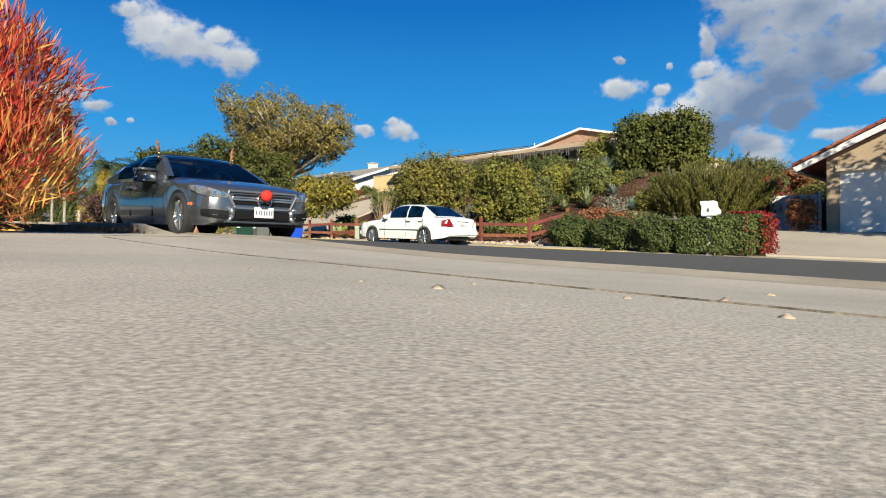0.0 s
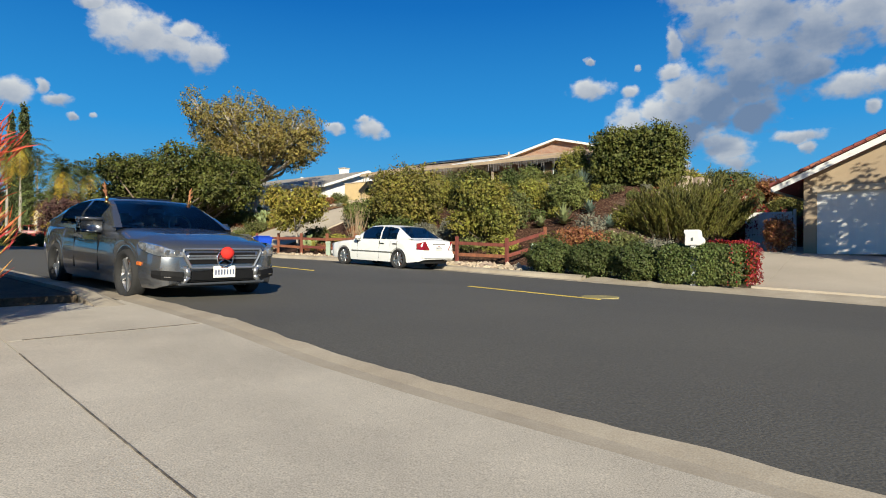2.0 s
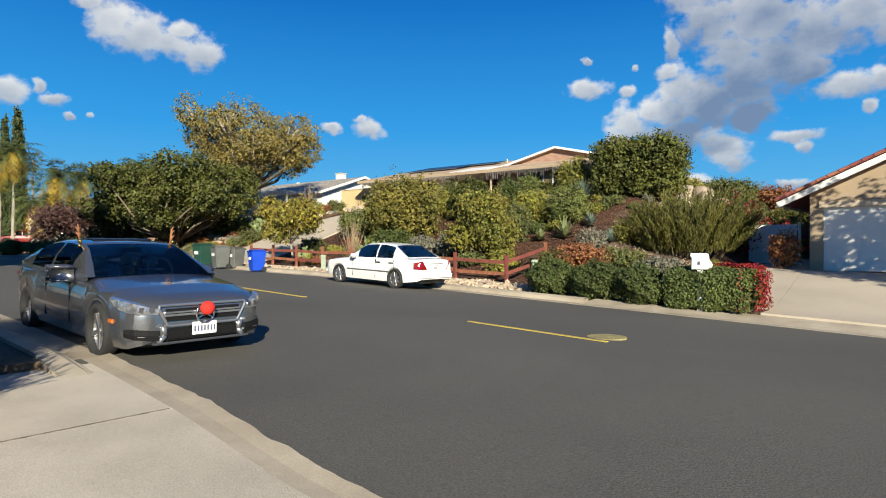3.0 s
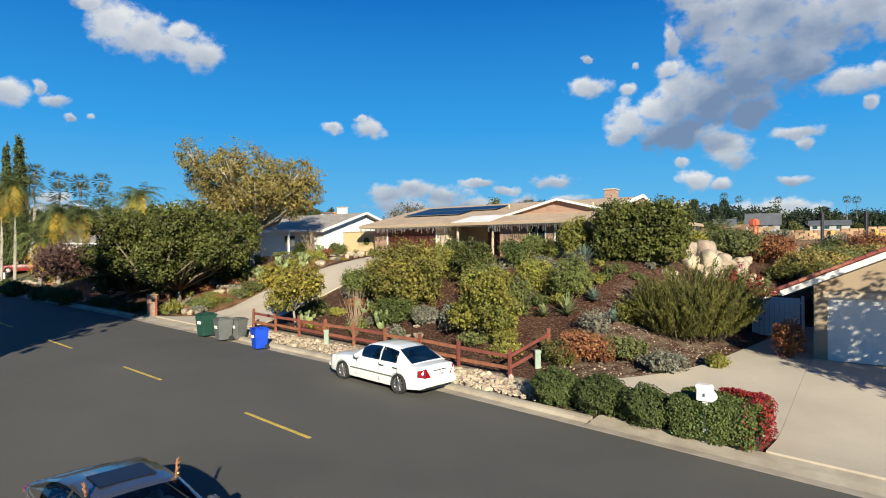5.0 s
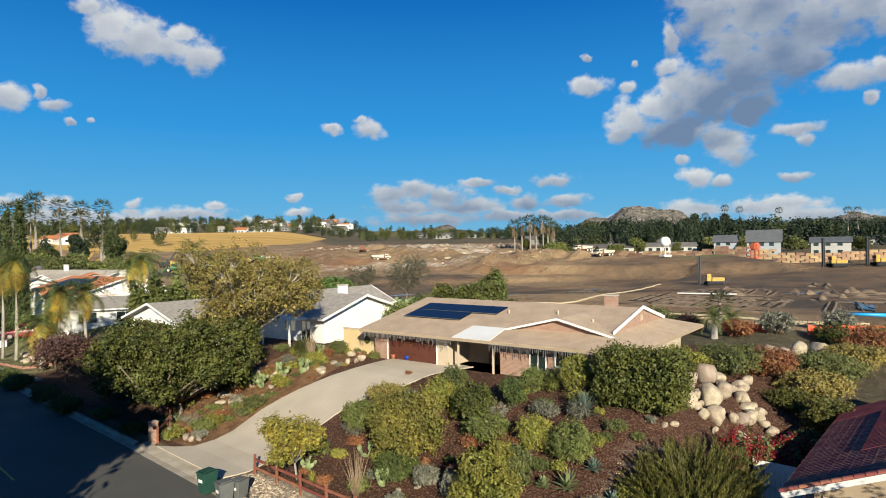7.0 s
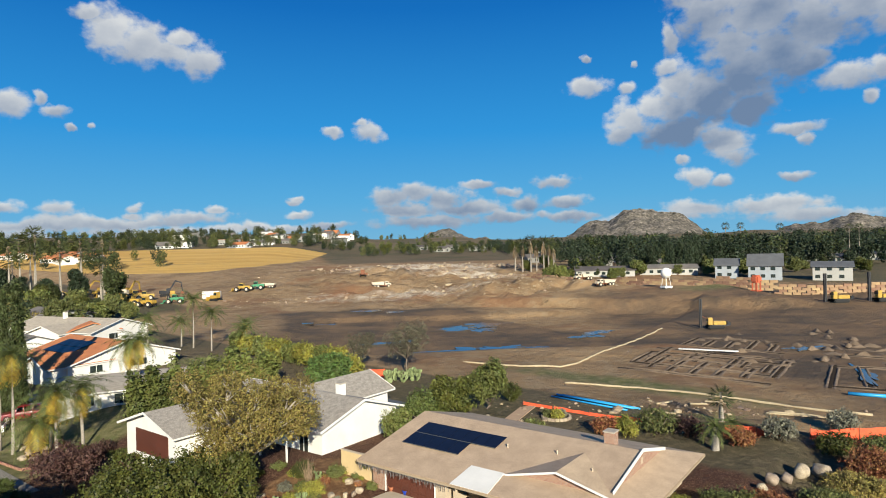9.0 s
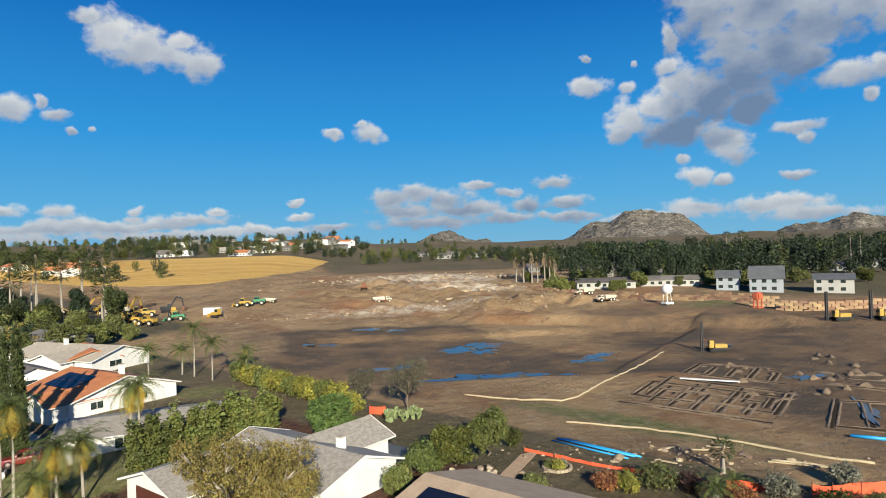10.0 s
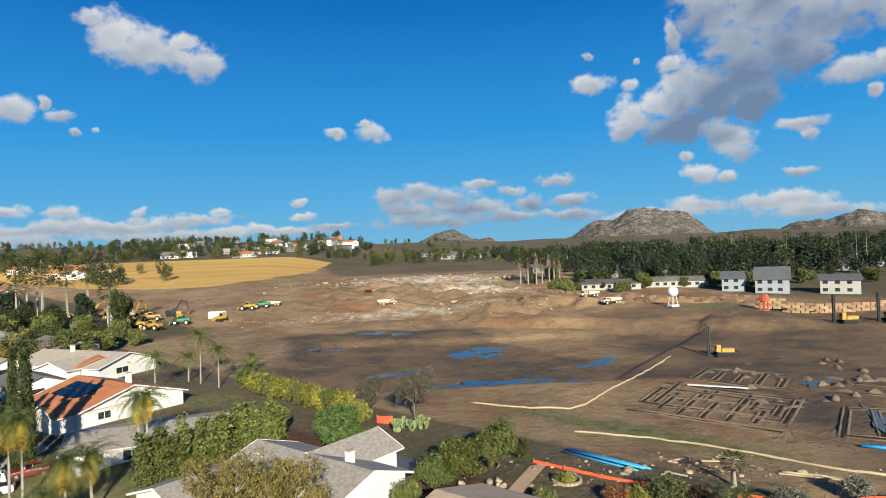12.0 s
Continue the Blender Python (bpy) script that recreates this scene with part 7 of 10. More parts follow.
def wispy_shrub(x, y):
    """A dense dome of upright sprays set with fine leaflets."""
    rng = np.random.default_rng(41)
    p, ways, stems = [], [], []
    for k in range(620):
        a, rad = rng.uniform(0, 6.28), rng.random() ** .6
        foot = np.array([math.cos(a) * rad * 1.55, math.sin(a) * rad * 1.2, 0])
        lean = radians(rng.uniform(4, 16) + 38 * rad * rng.uniform(.5, 1.0))
        L_ = (3.15 - 1.1 * rad ** 2) * rng.uniform(.72, 1.12) * (.86 + .14 * math.cos(a - .6))
        d = np.array([math.cos(a) * math.sin(lean), math.sin(a) * math.sin(lean), math.cos(lean)])
        t = rng.uniform(.12, 1.0, 110) ** .75
        c = foot + d * (L_ * t)[:, None] + np.array([math.cos(a), math.sin(a), -.3]) * (L_ * t ** 2.5)[:, None] * .10 + rng.normal(size=(110, 3)) * (.085 * (1.2 - t))[:, None]
        p.append(c)
        ways.append(unit(d + np.array([0, 0, .45]) + .38 * rng.normal(size=(110, 3))))
        if k < 40:
            stems.append([(tuple(foot - [0, 0, .1]), .04), (tuple(foot + d * L_ * .5), .02), (tuple(foot + d * L_ * .85), .006)])
    p, ways = np.concatenate(p), np.concatenate(ways)
    keep = p[:, 2] > .05
    p, ways = p[keep], ways[keep]
    out = unit(p - np.array([0, 0, .9]))
    face = unit(out + .5 * rng.normal(size=p.shape))
    me = quads_mesh("foliage", leaf_quads(p, ways, rng.uniform(.08, .2, len(p)), .016, rng, .03, face), L_WISP)
    plant("feathery_shrub", "large feathery olive-green shrub spreading over the slope", "shrub", at(x, y, -.1), me, branch_mesh("stems", stems, BARK, 6), crown_name="foliage")


wispy_shrub(10.9, 25.3)


def tall_hedge(x, y):
    blobs = [(a, b, z, .95, .95, .95) for a in (-1.4, -.5, .5, 1.4) for b in (-.6, .5) for z in (.8, 1.6, 2.2)]
    me = crown_mesh("foliage", blobs, 26000, .10, .05, L_DARK, 51, .1, .9, floor=.02, core=.4)
    plant("tall_hedge", "tall clipped dark green hedge beside the house front", "hedge", at(x, y, -.1, -40), me, branch_mesh("stems", [[((a, 0, -.2), .07), ((a, 0, 1.5), .04), ((a, .1, 2.8), .015)] for a in (-1.4, -.4, .5, 1.4)], BARK), crown_name="foliage")


tall_hedge(11.3, 31.4)


def small_tree(name, label, x, y, h, r, material, n, size, seed, trunk_r=.08, clear=.35, lift=-.05, bark=None, squash=.8, k=8, spread=.62, wild=.9, wide=.45, core=.2, category="tree", small=1.0):
    rng = np.random.default_rng(seed)
    ch = h * (1 - clear) / 2
    blobs = [(0, 0, h - ch, r * .6, r * .6, ch * .8)]
    for i in range(k):
        a = 2 * math.pi * i / k + rng.uniform(-.4, .4)
        q = rng.uniform(.35, spread)
        blobs.append((r * q * math.cos(a), r * q * math.sin(a), h - ch * rng.uniform(.45, 1.6), r * small * rng.uniform(.28, .46), r * small * rng.uniform(.28, .46), ch * small * rng.uniform(.35, .55)))
    me = crown_mesh("crown", blobs, n, size, size * wide, material, seed, .1, wild, core=core)
    limbs = limbs_to(blobs, (rng.normal() * .1, rng.normal() * .1, h * clear), trunk_r, rng)
    return plant(name, label, category, at(x, y, lift, seed * 37 % 360), me, branch_mesh("trunk", limbs, bark or BARK))


small_tree("young_tree", "small yellow-green tree with a slim pale trunk", -6.05, 31.7, 3.7, 1.85, L_GOLDEN, 9000, .09, 61, .07, .3, bark=PALE_BARK)
small_tree("citrus_tree", "bushy yellow-green citrus shrub on bark mulch", 2.9, 26.6, 3.3, 1.75, L_YELL, 10000, .085, 62, .06, .05)
small_tree("citrus_tree", "bushy olive shrub beside citrus on the bank", 4.2, 28.0, 2.2, 1.2, L_OLIVE, 5000, .075, 63, .05, .05)
bush("round_shrub", "large round autumn-toned shrub on the bank", -.5, 31.9, 2.1, 3.75, L_AUTGREEN, 19000, .095, 64, core=.3, k=12)
bush("round_shrub", "yellow-green round shrub beside the driveway", -3.0, 35.9, 1.4, 1.7, L_HEDGEY, 7000, .075, 65)
bush("round_shrub", "low brown-green mound by the drive", -1.8, 38.0, 1.3, 1.2, L_AUT, 5000, .07, 66)
bush("sage_bush", "low grey sage bush by the drive", -.4, 37.0, .9, .8, L_SAGE, 3000, .06, 67)
small_tree("oak_tree", "tall autumn-leaved tree with a pale forked trunk", -12.7, 49.0, 10.4, 5.3, L_AUT, 46000, .13, 68, .32, .26, bark=PALE_BARK, k=40, spread=.88, core=.03, small=.66)
small_tree("dense_tree", "broad dense dark green tree over the kerb bank", -16.2, 43.6, 7.2, 5.2, L_DARK, 44000, .16, 69, .2, .12, k=44, spread=.95, core=.08, small=.56)
small_tree("dense_tree", "dense dark green tree beside the street", -21.0, 47.5, 5.0, 3.8, L_DARK, 14000, .16, 70, .2, .1, k=16, spread=.8, core=.2, small=.85)
small_tree("plum_tree", "purple-leaved twiggy tree by the kerb", -30.5, 56.0, 5.0, 3.4, L_PLUM, 9000, .13, 71, .15, .2, k=10, core=.2)
for k_, (x_, y_, r_, h_, mat_, nm_, lb_) in enumerate((
        (5.2, 33.7, .85, 1.3, L_BOX, "clipped_bush", "round clipped bush before the house"), (6.4, 34.8, .8, 1.2, L_HEDGEY, "clipped_bush", "round clipped bush before the house"),
        (5.5, 29.7, 1.0, 1.6, L_YELL, "slope_shrub", "upright olive shrub on the mulched bank"), (6.9, 28.2, 1.1, 1.9, L_HEDGEY, "slope_shrub", "upright light green shrub on the mulched bank"),
        (4.1, 28.9, .8, 1.7, L_RUST, "rusty_shrub", "rusty orange-leaved shrub on the bank"), (6.5, 32.0, .85, .8, L_SAGE, "sage_bush", "low grey sage bush on mulch"),
        (3.0, 33.2, 1.3, 1.7, L_DARK, "slope_shrub", "dark green spreading shrub near the entry"), (3.5, 31.6, 1.3, 1.2, L_HEDGEY, "slope_shrub", "dark mounded shrub on the bank"),
        (1.3, 35.2, 1.0, 1.6, L_YELL, "slope_shrub", "yellow-green upright shrub by the entry path"), (2.2, 36.6, .9, 1.4, L_OLIVE, "slope_shrub", "leafy shrub beside the entry path"),
        (-1.0, 30.6, 1.25, 1.3, L_BOX, "slope_shrub", "rounded green shrub above the fence"), (.4, 29.6, .8, .9, L_SAGE, "sage_bush", "grey-green mound above the fence"),
        (1.5, 28.2, .6, 1.2, L_SAGE, "slope_shrub", "grey upright shrub above the fence"), (-5.4, 34.4, .9, .9, L_OLIVE, "slope_shrub", "low olive shrub by the drive"),
        (8.6, 33.8, 1.1, 1.8, L_YELL, "slope_shrub", "airy yellow-green shrub under the window"), (9.6, 33.4, .8, 1.0, L_DARK, "slope_shrub", "dark shrub under the window"), (7.3, 34.9, .9, .9, L_DARK, "slope_shrub", "low dark shrub under the window"),
        (6.0, 23.3, 1.25, 1.0, L_RUST, "slope_shrub", "low reddish-green shrub on the slope"), (7.4, 23.0, 1.1, .8, L_OLIVE, "slope_shrub", "low olive groundcover shrub on the slope"), (8.3, 21.6, .9, .7, L_SAGE, "sage_bush", "grey lavender mound at the drive"),
        (10.2, 21.7, .45, .45, L_YELL, "grass_tuft", "small grassy tuft by the drive"), (13.3, 22.6, .62, 1.4, L_RUST, "nandina_bush", "red and orange leaved bush beside the garage"),
        (13.9, 34.6, .9, 1.0, L_RUST, "slope_shrub", "rusty shrub between hedge and boulders"), (16.2, 38.0, 1.9, 1.7, L_YELL, "slope_shrub", "yellow-green shrub behind boulders"), (19.6, 38.8, 2.3, 1.8, L_OLIVE, "slope_shrub", "olive shrub behind boulders"),
        (22.5, 39.5, 2.2, 1.7, L_RUST, "slope_shrub", "orange-brown shrub behind boulders"), (21.6, 35.4, 1.5, 1.1, L_WISP, "slope_shrub", "dark olive shrub among boulders"), (23.8, 36.5, 2.2, 1.5, L_AUT, "slope_shrub", "dark sprawling shrub on the bank"),
        (27.5, 40.5, 2.5, 1.5, L_OLIVE, "slope_shrub", "dark sprawling shrub on the bank"), (31.0, 43.0, 2.4, 1.6, L_AUT, "slope_shrub", "sprawling olive shrub on the bank"), (34.4, 45.6, 2.4, 2.6, L_RUST, "slope_shrub", "brown-red shrub on the bank"), (38.5, 50.0, 2.6, 2.0, L_OLIVE, "slope_shrub", "dark green shrub by the garage roof"),
        (15.0, 29.6, 1.1, .8, L_OLIVE, "slope_shrub", "tangled green shrub below boulders"), (19.8, 31.0, 1.1, 1.3, L_DARK, "slope_shrub", "dark shrub behind the garage"), (21.8, 32.6, 1.5, 1.9, L_WISP, "slope_shrub", "dark shrub behind the garage"),
        (-10.6, 41.9, .9, .8, L_OLIVE, "slope_shrub", "green mound on the terraced bank"), (-9.4, 44.0, .9, .8, L_YELL, "slope_shrub", "yellow-green mound on the terraced bank"), (-11.6, 45.5, 1.0, .9, L_HEDGEY, "slope_shrub", "sunlit mound on the terraced bank"),
        (-13.4, 46.0, 1.1, 1.0, L_BOX, "clipped_bush", "round green bush under the tree"), (-7.4, 46.8, 1.0, .8, L_YELL, "slope_shrub", "yellow flowering mound by the drive"), (-6.0, 48.6, .9, 1.0, L_OLIVE, "slope_shrub", "green shrub by the yellow wall"), (-8.6, 49.4, 1.0, 1.3, L_DARK, "slope_shrub", "dark shrub by the white house"),
        (-13.3, 40.0, .9, .8, L_HEDGEY, "slope_shrub", "bright green mound by the brick pillar"), (-18.0, 40.8, 1.0, .6, L_DARK, "slope_shrub", "dark groundcover shrub at the kerb"), (-21.5, 44.2, .9, .7, L_BOX, "slope_shrub", "dark groundcover shrub at the kerb"),
        (-25.0, 46.0, 1.25, 1.3, L_BOX, "clipped_bush", "boxy clipped bush at the kerb"), (-28.5, 49.5, 1.25, 1.3, L_BOX, "clipped_bush", "boxy clipped bush at the kerb"), (-33.5, 54.0, 1.3, 1.3, L_BOX, "clipped_bush", "round clipped bush at the kerb"), (-36.5, 57.0, 1.3, 1.2, L_BOX, "clipped_bush", "round clipped bush at the kerb"))):
    bush(nm_, lb_, x_, y_, r_ * .96, h_ * (1.35 if y_ > 33 and -4 < x_ < 10 else 1.1), mat_, int(3600 * max(.6, min(2.6, r_ * h_))), .065 if r_ < 1.3 else .095, 100 + k_)


def blades(name, label, x, y, count, length, width, material, seed, rise=.5, category="succulent"):
    """A rosette of stiff tapered blades."""
    rng = np.random.default_rng(seed)
    pts = []
    for i in range(count):
        a, t = i * 2.4, (i / count)
        el = radians(8 + 75 * t) + rng.normal() * .08
        d = np.array([math.cos(a) * math.cos(el), math.sin(a) * math.cos(el), math.sin(el)])
        sd = np.array([-math.sin(a), math.cos(a), 0])
        L_ = length * rng.uniform(.8, 1.1)
        base = np.array([0, 0, .12 + rise * .2 * t])
        m1, m2 = base + d * L_ * .45, base + d * L_ + np.array([0, 0, -.10 * L_ * (1 - t)])
        pts.append([base - sd * width * .5, base + sd * width * .5, m1 + sd * width * .6, m1 - sd * width * .6])
        pts.append([m1 - sd * width * .6, m1 + sd * width * .6, m2 + sd * .004, m2 - sd * .004])
    return plant(name, label, category, at(x, y, -.05), quads_mesh("rosette", np.array(pts), material), None, crown_name="rosette")


blades("yucca", "spiky blue-green yucca rosette on bark mulch", 8.3, 31.2, 130, 1.1, .05, L_BLUE, 3)
for k_, (x_, y_, l_) in enumerate(((6.3, 26.7, .85), (7.6, 27.3, .55), (5.4, 27.2, .45), (7.9, 25.6, .5))):
    blades("agave", "pale green agave rosette on the bank", x_, y_, 34, l_, .13, L_BLUE if k_ % 2 else L_PEAR, 20 + k_)
for k_, (x_, y_) in enumerate(((-5.2, 31.6), (3.6, 30.6), (3.3, 28.0))):
    blades("aloe", "yellowish spiky aloe clump on mulch", x_, y_, 40, .5, .05, L_YELL, 40 + k_)


PAD = bmesh.new()
bmesh.ops.create_icosphere(PAD, subdivisions=2, radius=1)
PAD_ME = bpy.data.meshes.new("pad")
PAD.to_mesh(PAD_ME)
PAD.free()
PAD_ME.polygons.foreach_set("use_smooth", [True] * len(PAD_ME.polygons))
PAD_ME.materials.append(L_PEAR)


def prickly_pear(x, y, size, seed):
    rng = random.Random(seed)
    ob = thing("prickly_pear", "pale green prickly pear cactus with flat pads", "cactus", at(x, y))
    tips = [(Vector((0, 0, 0)), 0, size)]
    for gen in range(3):
        nxt = []
        for p, a, sz in tips:
            for _ in range(2 if gen else 3):
                el = radians(rng.uniform(35, 90))
                az_ = a + rng.uniform(-1.6, 1.6) if gen else rng.uniform(0, 6.28)
                d = Vector((math.cos(az_) * math.cos(el), math.sin(az_) * math.cos(el), math.sin(el)))
                c = p + d * sz * .5
                pad = new("pad", PAD_ME)
                pad.parent = ob
                pad.matrix_basis = Matrix.Translation(c) @ d.to_track_quat("Z", "Y").to_matrix().to_4x4() @ Matrix.Rotation(rng.uniform(0, 3), 4, "Z") @ Matrix.Diagonal((sz * .38, sz * .10, sz * .55, 1))
                nxt.append((c + d * sz * .45, az_, sz * .8))
        tips = nxt


for k_, (x_, y_, z_) in enumerate(((-1.6, 30.2, .42), (-5.7, 33.0, .36), (-1.2, 31.6, .36), (-9.6, 45.6, .5), (-8.2, 45.2, .5), (-10.8, 44.6, .45), (-7.4, 48.0, .45), (-2.6, 33.0, .35))):
    prickly_pear(x_, y_, z_, k_)


def bare_shrub(x, y):
    rng = np.random.default_rng(77)
    limbs = []
    for _ in range(46):
        a, t, h = rng.uniform(0, 6.28), rng.uniform(.05, .75), rng.uniform(1.3, 2.3)
        limbs.append([((.08 * math.cos(a), .08 * math.sin(a), -.1), .018), ((t * .5 * math.cos(a), t * .5 * math.sin(a), h * .5), .012), ((t * math.cos(a + .3), t * math.sin(a + .3), h), .004)])
    ob = thing("bare_shrub", "leafless fan of upright pale brown twigs", "shrub", at(x, y))
    t_ = new("twig_fan", branch_mesh("twig_fan", limbs, surface("dry_twig_bark", (.34, .24, .15), (.24, .17, .11), .9, 6, 40, .2, .3), 5))
    t_.parent = ob


bare_shrub(-2.9, 29.8)
bare_shrub(-7.9, 47.6)

# bougainvillea below the boulders
for x_, y_, r_, h_ in ((17.2, 29.9, 1.3, 1.5), (18.6, 30.6, 1.3, 1.5), (15.0, 28.6, 1.35, 2.7)):
    bg = bush("bougainvillea", "red bougainvillea spilling below the boulders", x_, y_, r_, h_, L_OLIVE, 1600, .09, 91, group="bougainvilleas")
    c_ = new("blossom", crown_mesh("blossom", ball_blobs(r_, h_, 6, 92), 2600, .09, .05, L_RED, 93, depth=.12, floor=.2))
    c_.parent = bg
    c_["label"] = "crimson blossom"

rb = random.Random(8)
for (x_, y_, a_, b_, c_), k_ in zip(((15.2, 34.9, 1.25, .95, .9), (16.9, 36.4, .8, .75, .95), (16.0, 33.7, 1.0, .9, 1.0), (14.5, 32.9, .6, .55, .6), (15.6, 32.4, .7, .6, .75), (17.3, 34.9, .7, .7, .7), (17.4, 33.2, .6, .6, .5), (18.3, 33.8, .55, .5, .5),
                                     (18.6, 35.2, .55, .6, .5), (19.2, 36.6, .6, .5, .5), (20.0, 37.4, .5, .6, .45), (17.6, 31.9, .5, .5, .45), (16.6, 31.5, .45, .4, .4), (18.9, 32.9, .4, .45, .4), (17.9, 36.8, .6, .6, .6), (18.0, 38.6, .5, .5, .5),
                                     (29.0, 46.0, .8, .8, .8), (30.6, 46.4, 1.0, .8, .8), (27.2, 45.0, .6, .7, .6), (25.6, 44.4, .7, .6, .6), (24.3, 43.2, .5, .5, .5), (15.0, 36.0, .6, .6, .6), (11.8, 29.9, .35, .25, .2), (12.5, 30.3, .3, .2, .2)), range(40)):
    boulder(x_, y_, a_ * .88, b_ * .88, c_ * .88, k_, 0, rb.uniform(0, 360))
for k_ in range(18):
    s_, n_ = rb.uniform(38.5, 44), rb.uniform(22, 28)
    x_, y_ = to_xy(s_, n_)
    boulder(x_, y_, rb.uniform(.3, .6), rb.uniform(.25, .5), rb.uniform(.2, .35), k_, 0, rb.uniform(0, 360))
for k_ in range(14):
    boulder(rb.uniform(-1.2, 2), rb.uniform(27.2, 29.6), rb.uniform(.1, .25), rb.uniform(.1, .25), rb.uniform(.08, .18), k_, 0, rb.uniform(0, 360))

for k_ in range(60):
    boulder(rb.uniform(14.0, 19.6), rb.uniform(30.8, 36.6), rb.uniform(.18, .5), rb.uniform(.18, .45), rb.uniform(.18, .42), k_, 0, rb.uniform(0, 360))
for k_ in range(26):
    n_ = rb.uniform(18, 31)
    x_, y_ = to_xy(float(np.interp(n_, (18, 21.5, 24, 27, 31), (36.0, 36.2, 36.2, 35.0, 33.3))) + rb.uniform(.2, 3.2), n_)
    boulder(x_, y_, rb.uniform(.2, .42), rb.uniform(.18, .35), rb.uniform(.15, .3), k_, 0, rb.uniform(0, 360))

# more planting to close the bank
fill = random.Random(21)
for k_ in range(80):
    s_, n_ = fill.uniform(11, 29), fill.uniform(19.3, 29.5)
    x_, y_ = to_xy(s_, n_)
    if 29.0 < s_ < 37 or abs(s_ - 19) < .8:
        continue
    m_ = fill.choice((L_OLIVE, L_SAGE, L_HEDGEY, L_BOX, L_RUST, L_YELL, L_WISP))
    r_ = fill.uniform(.25, .8)
    bush("small_shrub", "small mixed shrub on the mulched bank", x_, y_, r_, r_ * fill.uniform(.8, 1.7), m_, int(1800 * r_), .05, 900 + k_, core=.3, group="small bank shrubs")
for k_ in range(40):
    s_, n_ = fill.uniform(36.5, 46), fill.uniform(17.5, 31)
    x_, y_ = to_xy(s_, n_)
    m_ = fill.choice((L_OLIVE, L_SAGE, L_HEDGEY, L_YELL, L_YELL, L_RUST, L_BOX))
    r_ = fill.uniform(.35, .8)
    bush("small_shrub", "small succulent shrub on the terraced bank", x_, y_, r_, r_ * fill.uniform(.7, 1.4), m_, int(1500 * r_), .06, 950 + k_, core=.3, group="small bank shrubs")


# loose stones and bark chips on the driveway
litter = random.Random(77)
spots_ = [(-0.48, 1.52, 0.010), (-0.49, 1.63, 0.008), (-0.17, 1.27, 0.009), (-0.01, 1.16, 0.013), (0.07, 1.40, 0.009), (0.36, 1.19, 0.010), (0.60, 1.30, 0.013), (0.52, 0.92, 0.012), (0.97, 1.80, 0.015), (0.34, 2.38, 0.009), (0.71, 1.91, 0.007), (0.82, 1.74, 0.008), (-0.10, 1.07, 0.006), (0.52, 1.89, 0.007)]
for k_ in range(34):
    far_ = litter.uniform(1.3, 6.5)
    spots_.append((litter.uniform(-.35, .62) * far_, far_, litter.uniform(.003, .007)))
for k_, (x_, y_, r_) in enumerate(spots_):
    if to_sn(x_, y_)[1] > slab_edge(to_sn(x_, y_)[0]) - .1:
        continue
    vs_, fs_ = lathe([(.3, -.5), (.9, -.2), (1.0, .1), (.7, .5), (.2, .7)], 7)
    st_ = link("pebble", [(x * r_ * litter.uniform(.7, 1.3), y * r_ * litter.uniform(.7, 1.2), z * r_ * litter.uniform(.7, 1.1)) for x, y, z in vs_], fs_, RUBBLE if k_ % 3 else BOULDER, None, "", True)
    st_.matrix_basis = pose(x_, y_, float(land(x_, y_)) + .012 + r_ * .35, 0, 0, litter.uniform(0, 360))
    tagged(st_, "small pale pebble lying on the concrete driveway", "pebble", "loose pebbles")

# terraced succulent bed along the drive
for k_ in range(54):
    n_ = fill.uniform(17.8, 32)
    s_ = float(np.interp(n_, (18, 21.5, 24, 27, 31), (36.2, 36.4, 36.4, 35.2, 33.6))) + fill.uniform(.2, 4.6)
    x_, y_ = to_xy(s_, n_)
    m_ = fill.choice((L_YELL, L_YELL, L_HEDGEY, L_OLIVE, L_GOLD, L_SAGE, L_RUST))
    r_ = fill.uniform(.22, .6)
    bush("small_shrub", "bright succulent mound on the terraced bank", x_, y_, r_, r_ * fill.uniform(.7, 1.5), m_, int(1700 * r_), .05, 1200 + k_, core=.3, group="small bank shrubs")
for k_, (x_, y_, r_, h_, m_) in enumerate(((-25.5, 58.5, 1.3, 1.3, L_PLUM), (-22.8, 57.2, 1.0, 1.1, L_BOX), (-20.6, 56.2, .9, 1.0, L_BOX), (-27.8, 60.6, 1.2, 1.0, L_DARK), (-19.0, 55.4, .8, .8, L_SAGE), (-24.2, 60.8, 1.0, .9, L_OLIVE), (-30.5, 62.4, 1.6, 1.7, L_PLUM), (-33.4, 63.6, 1.3, 1.2, L_DARK), (-22.0, 59.4, .8, 1.3, L_BOX), (-36.4, 66.2, 1.0, .9, L_GOLD))):
    bush("garden_shrub", "dark clipped shrub before the white house", x_, y_, r_, h_, m_, 3000, .08, 1300 + k_, core=.35)


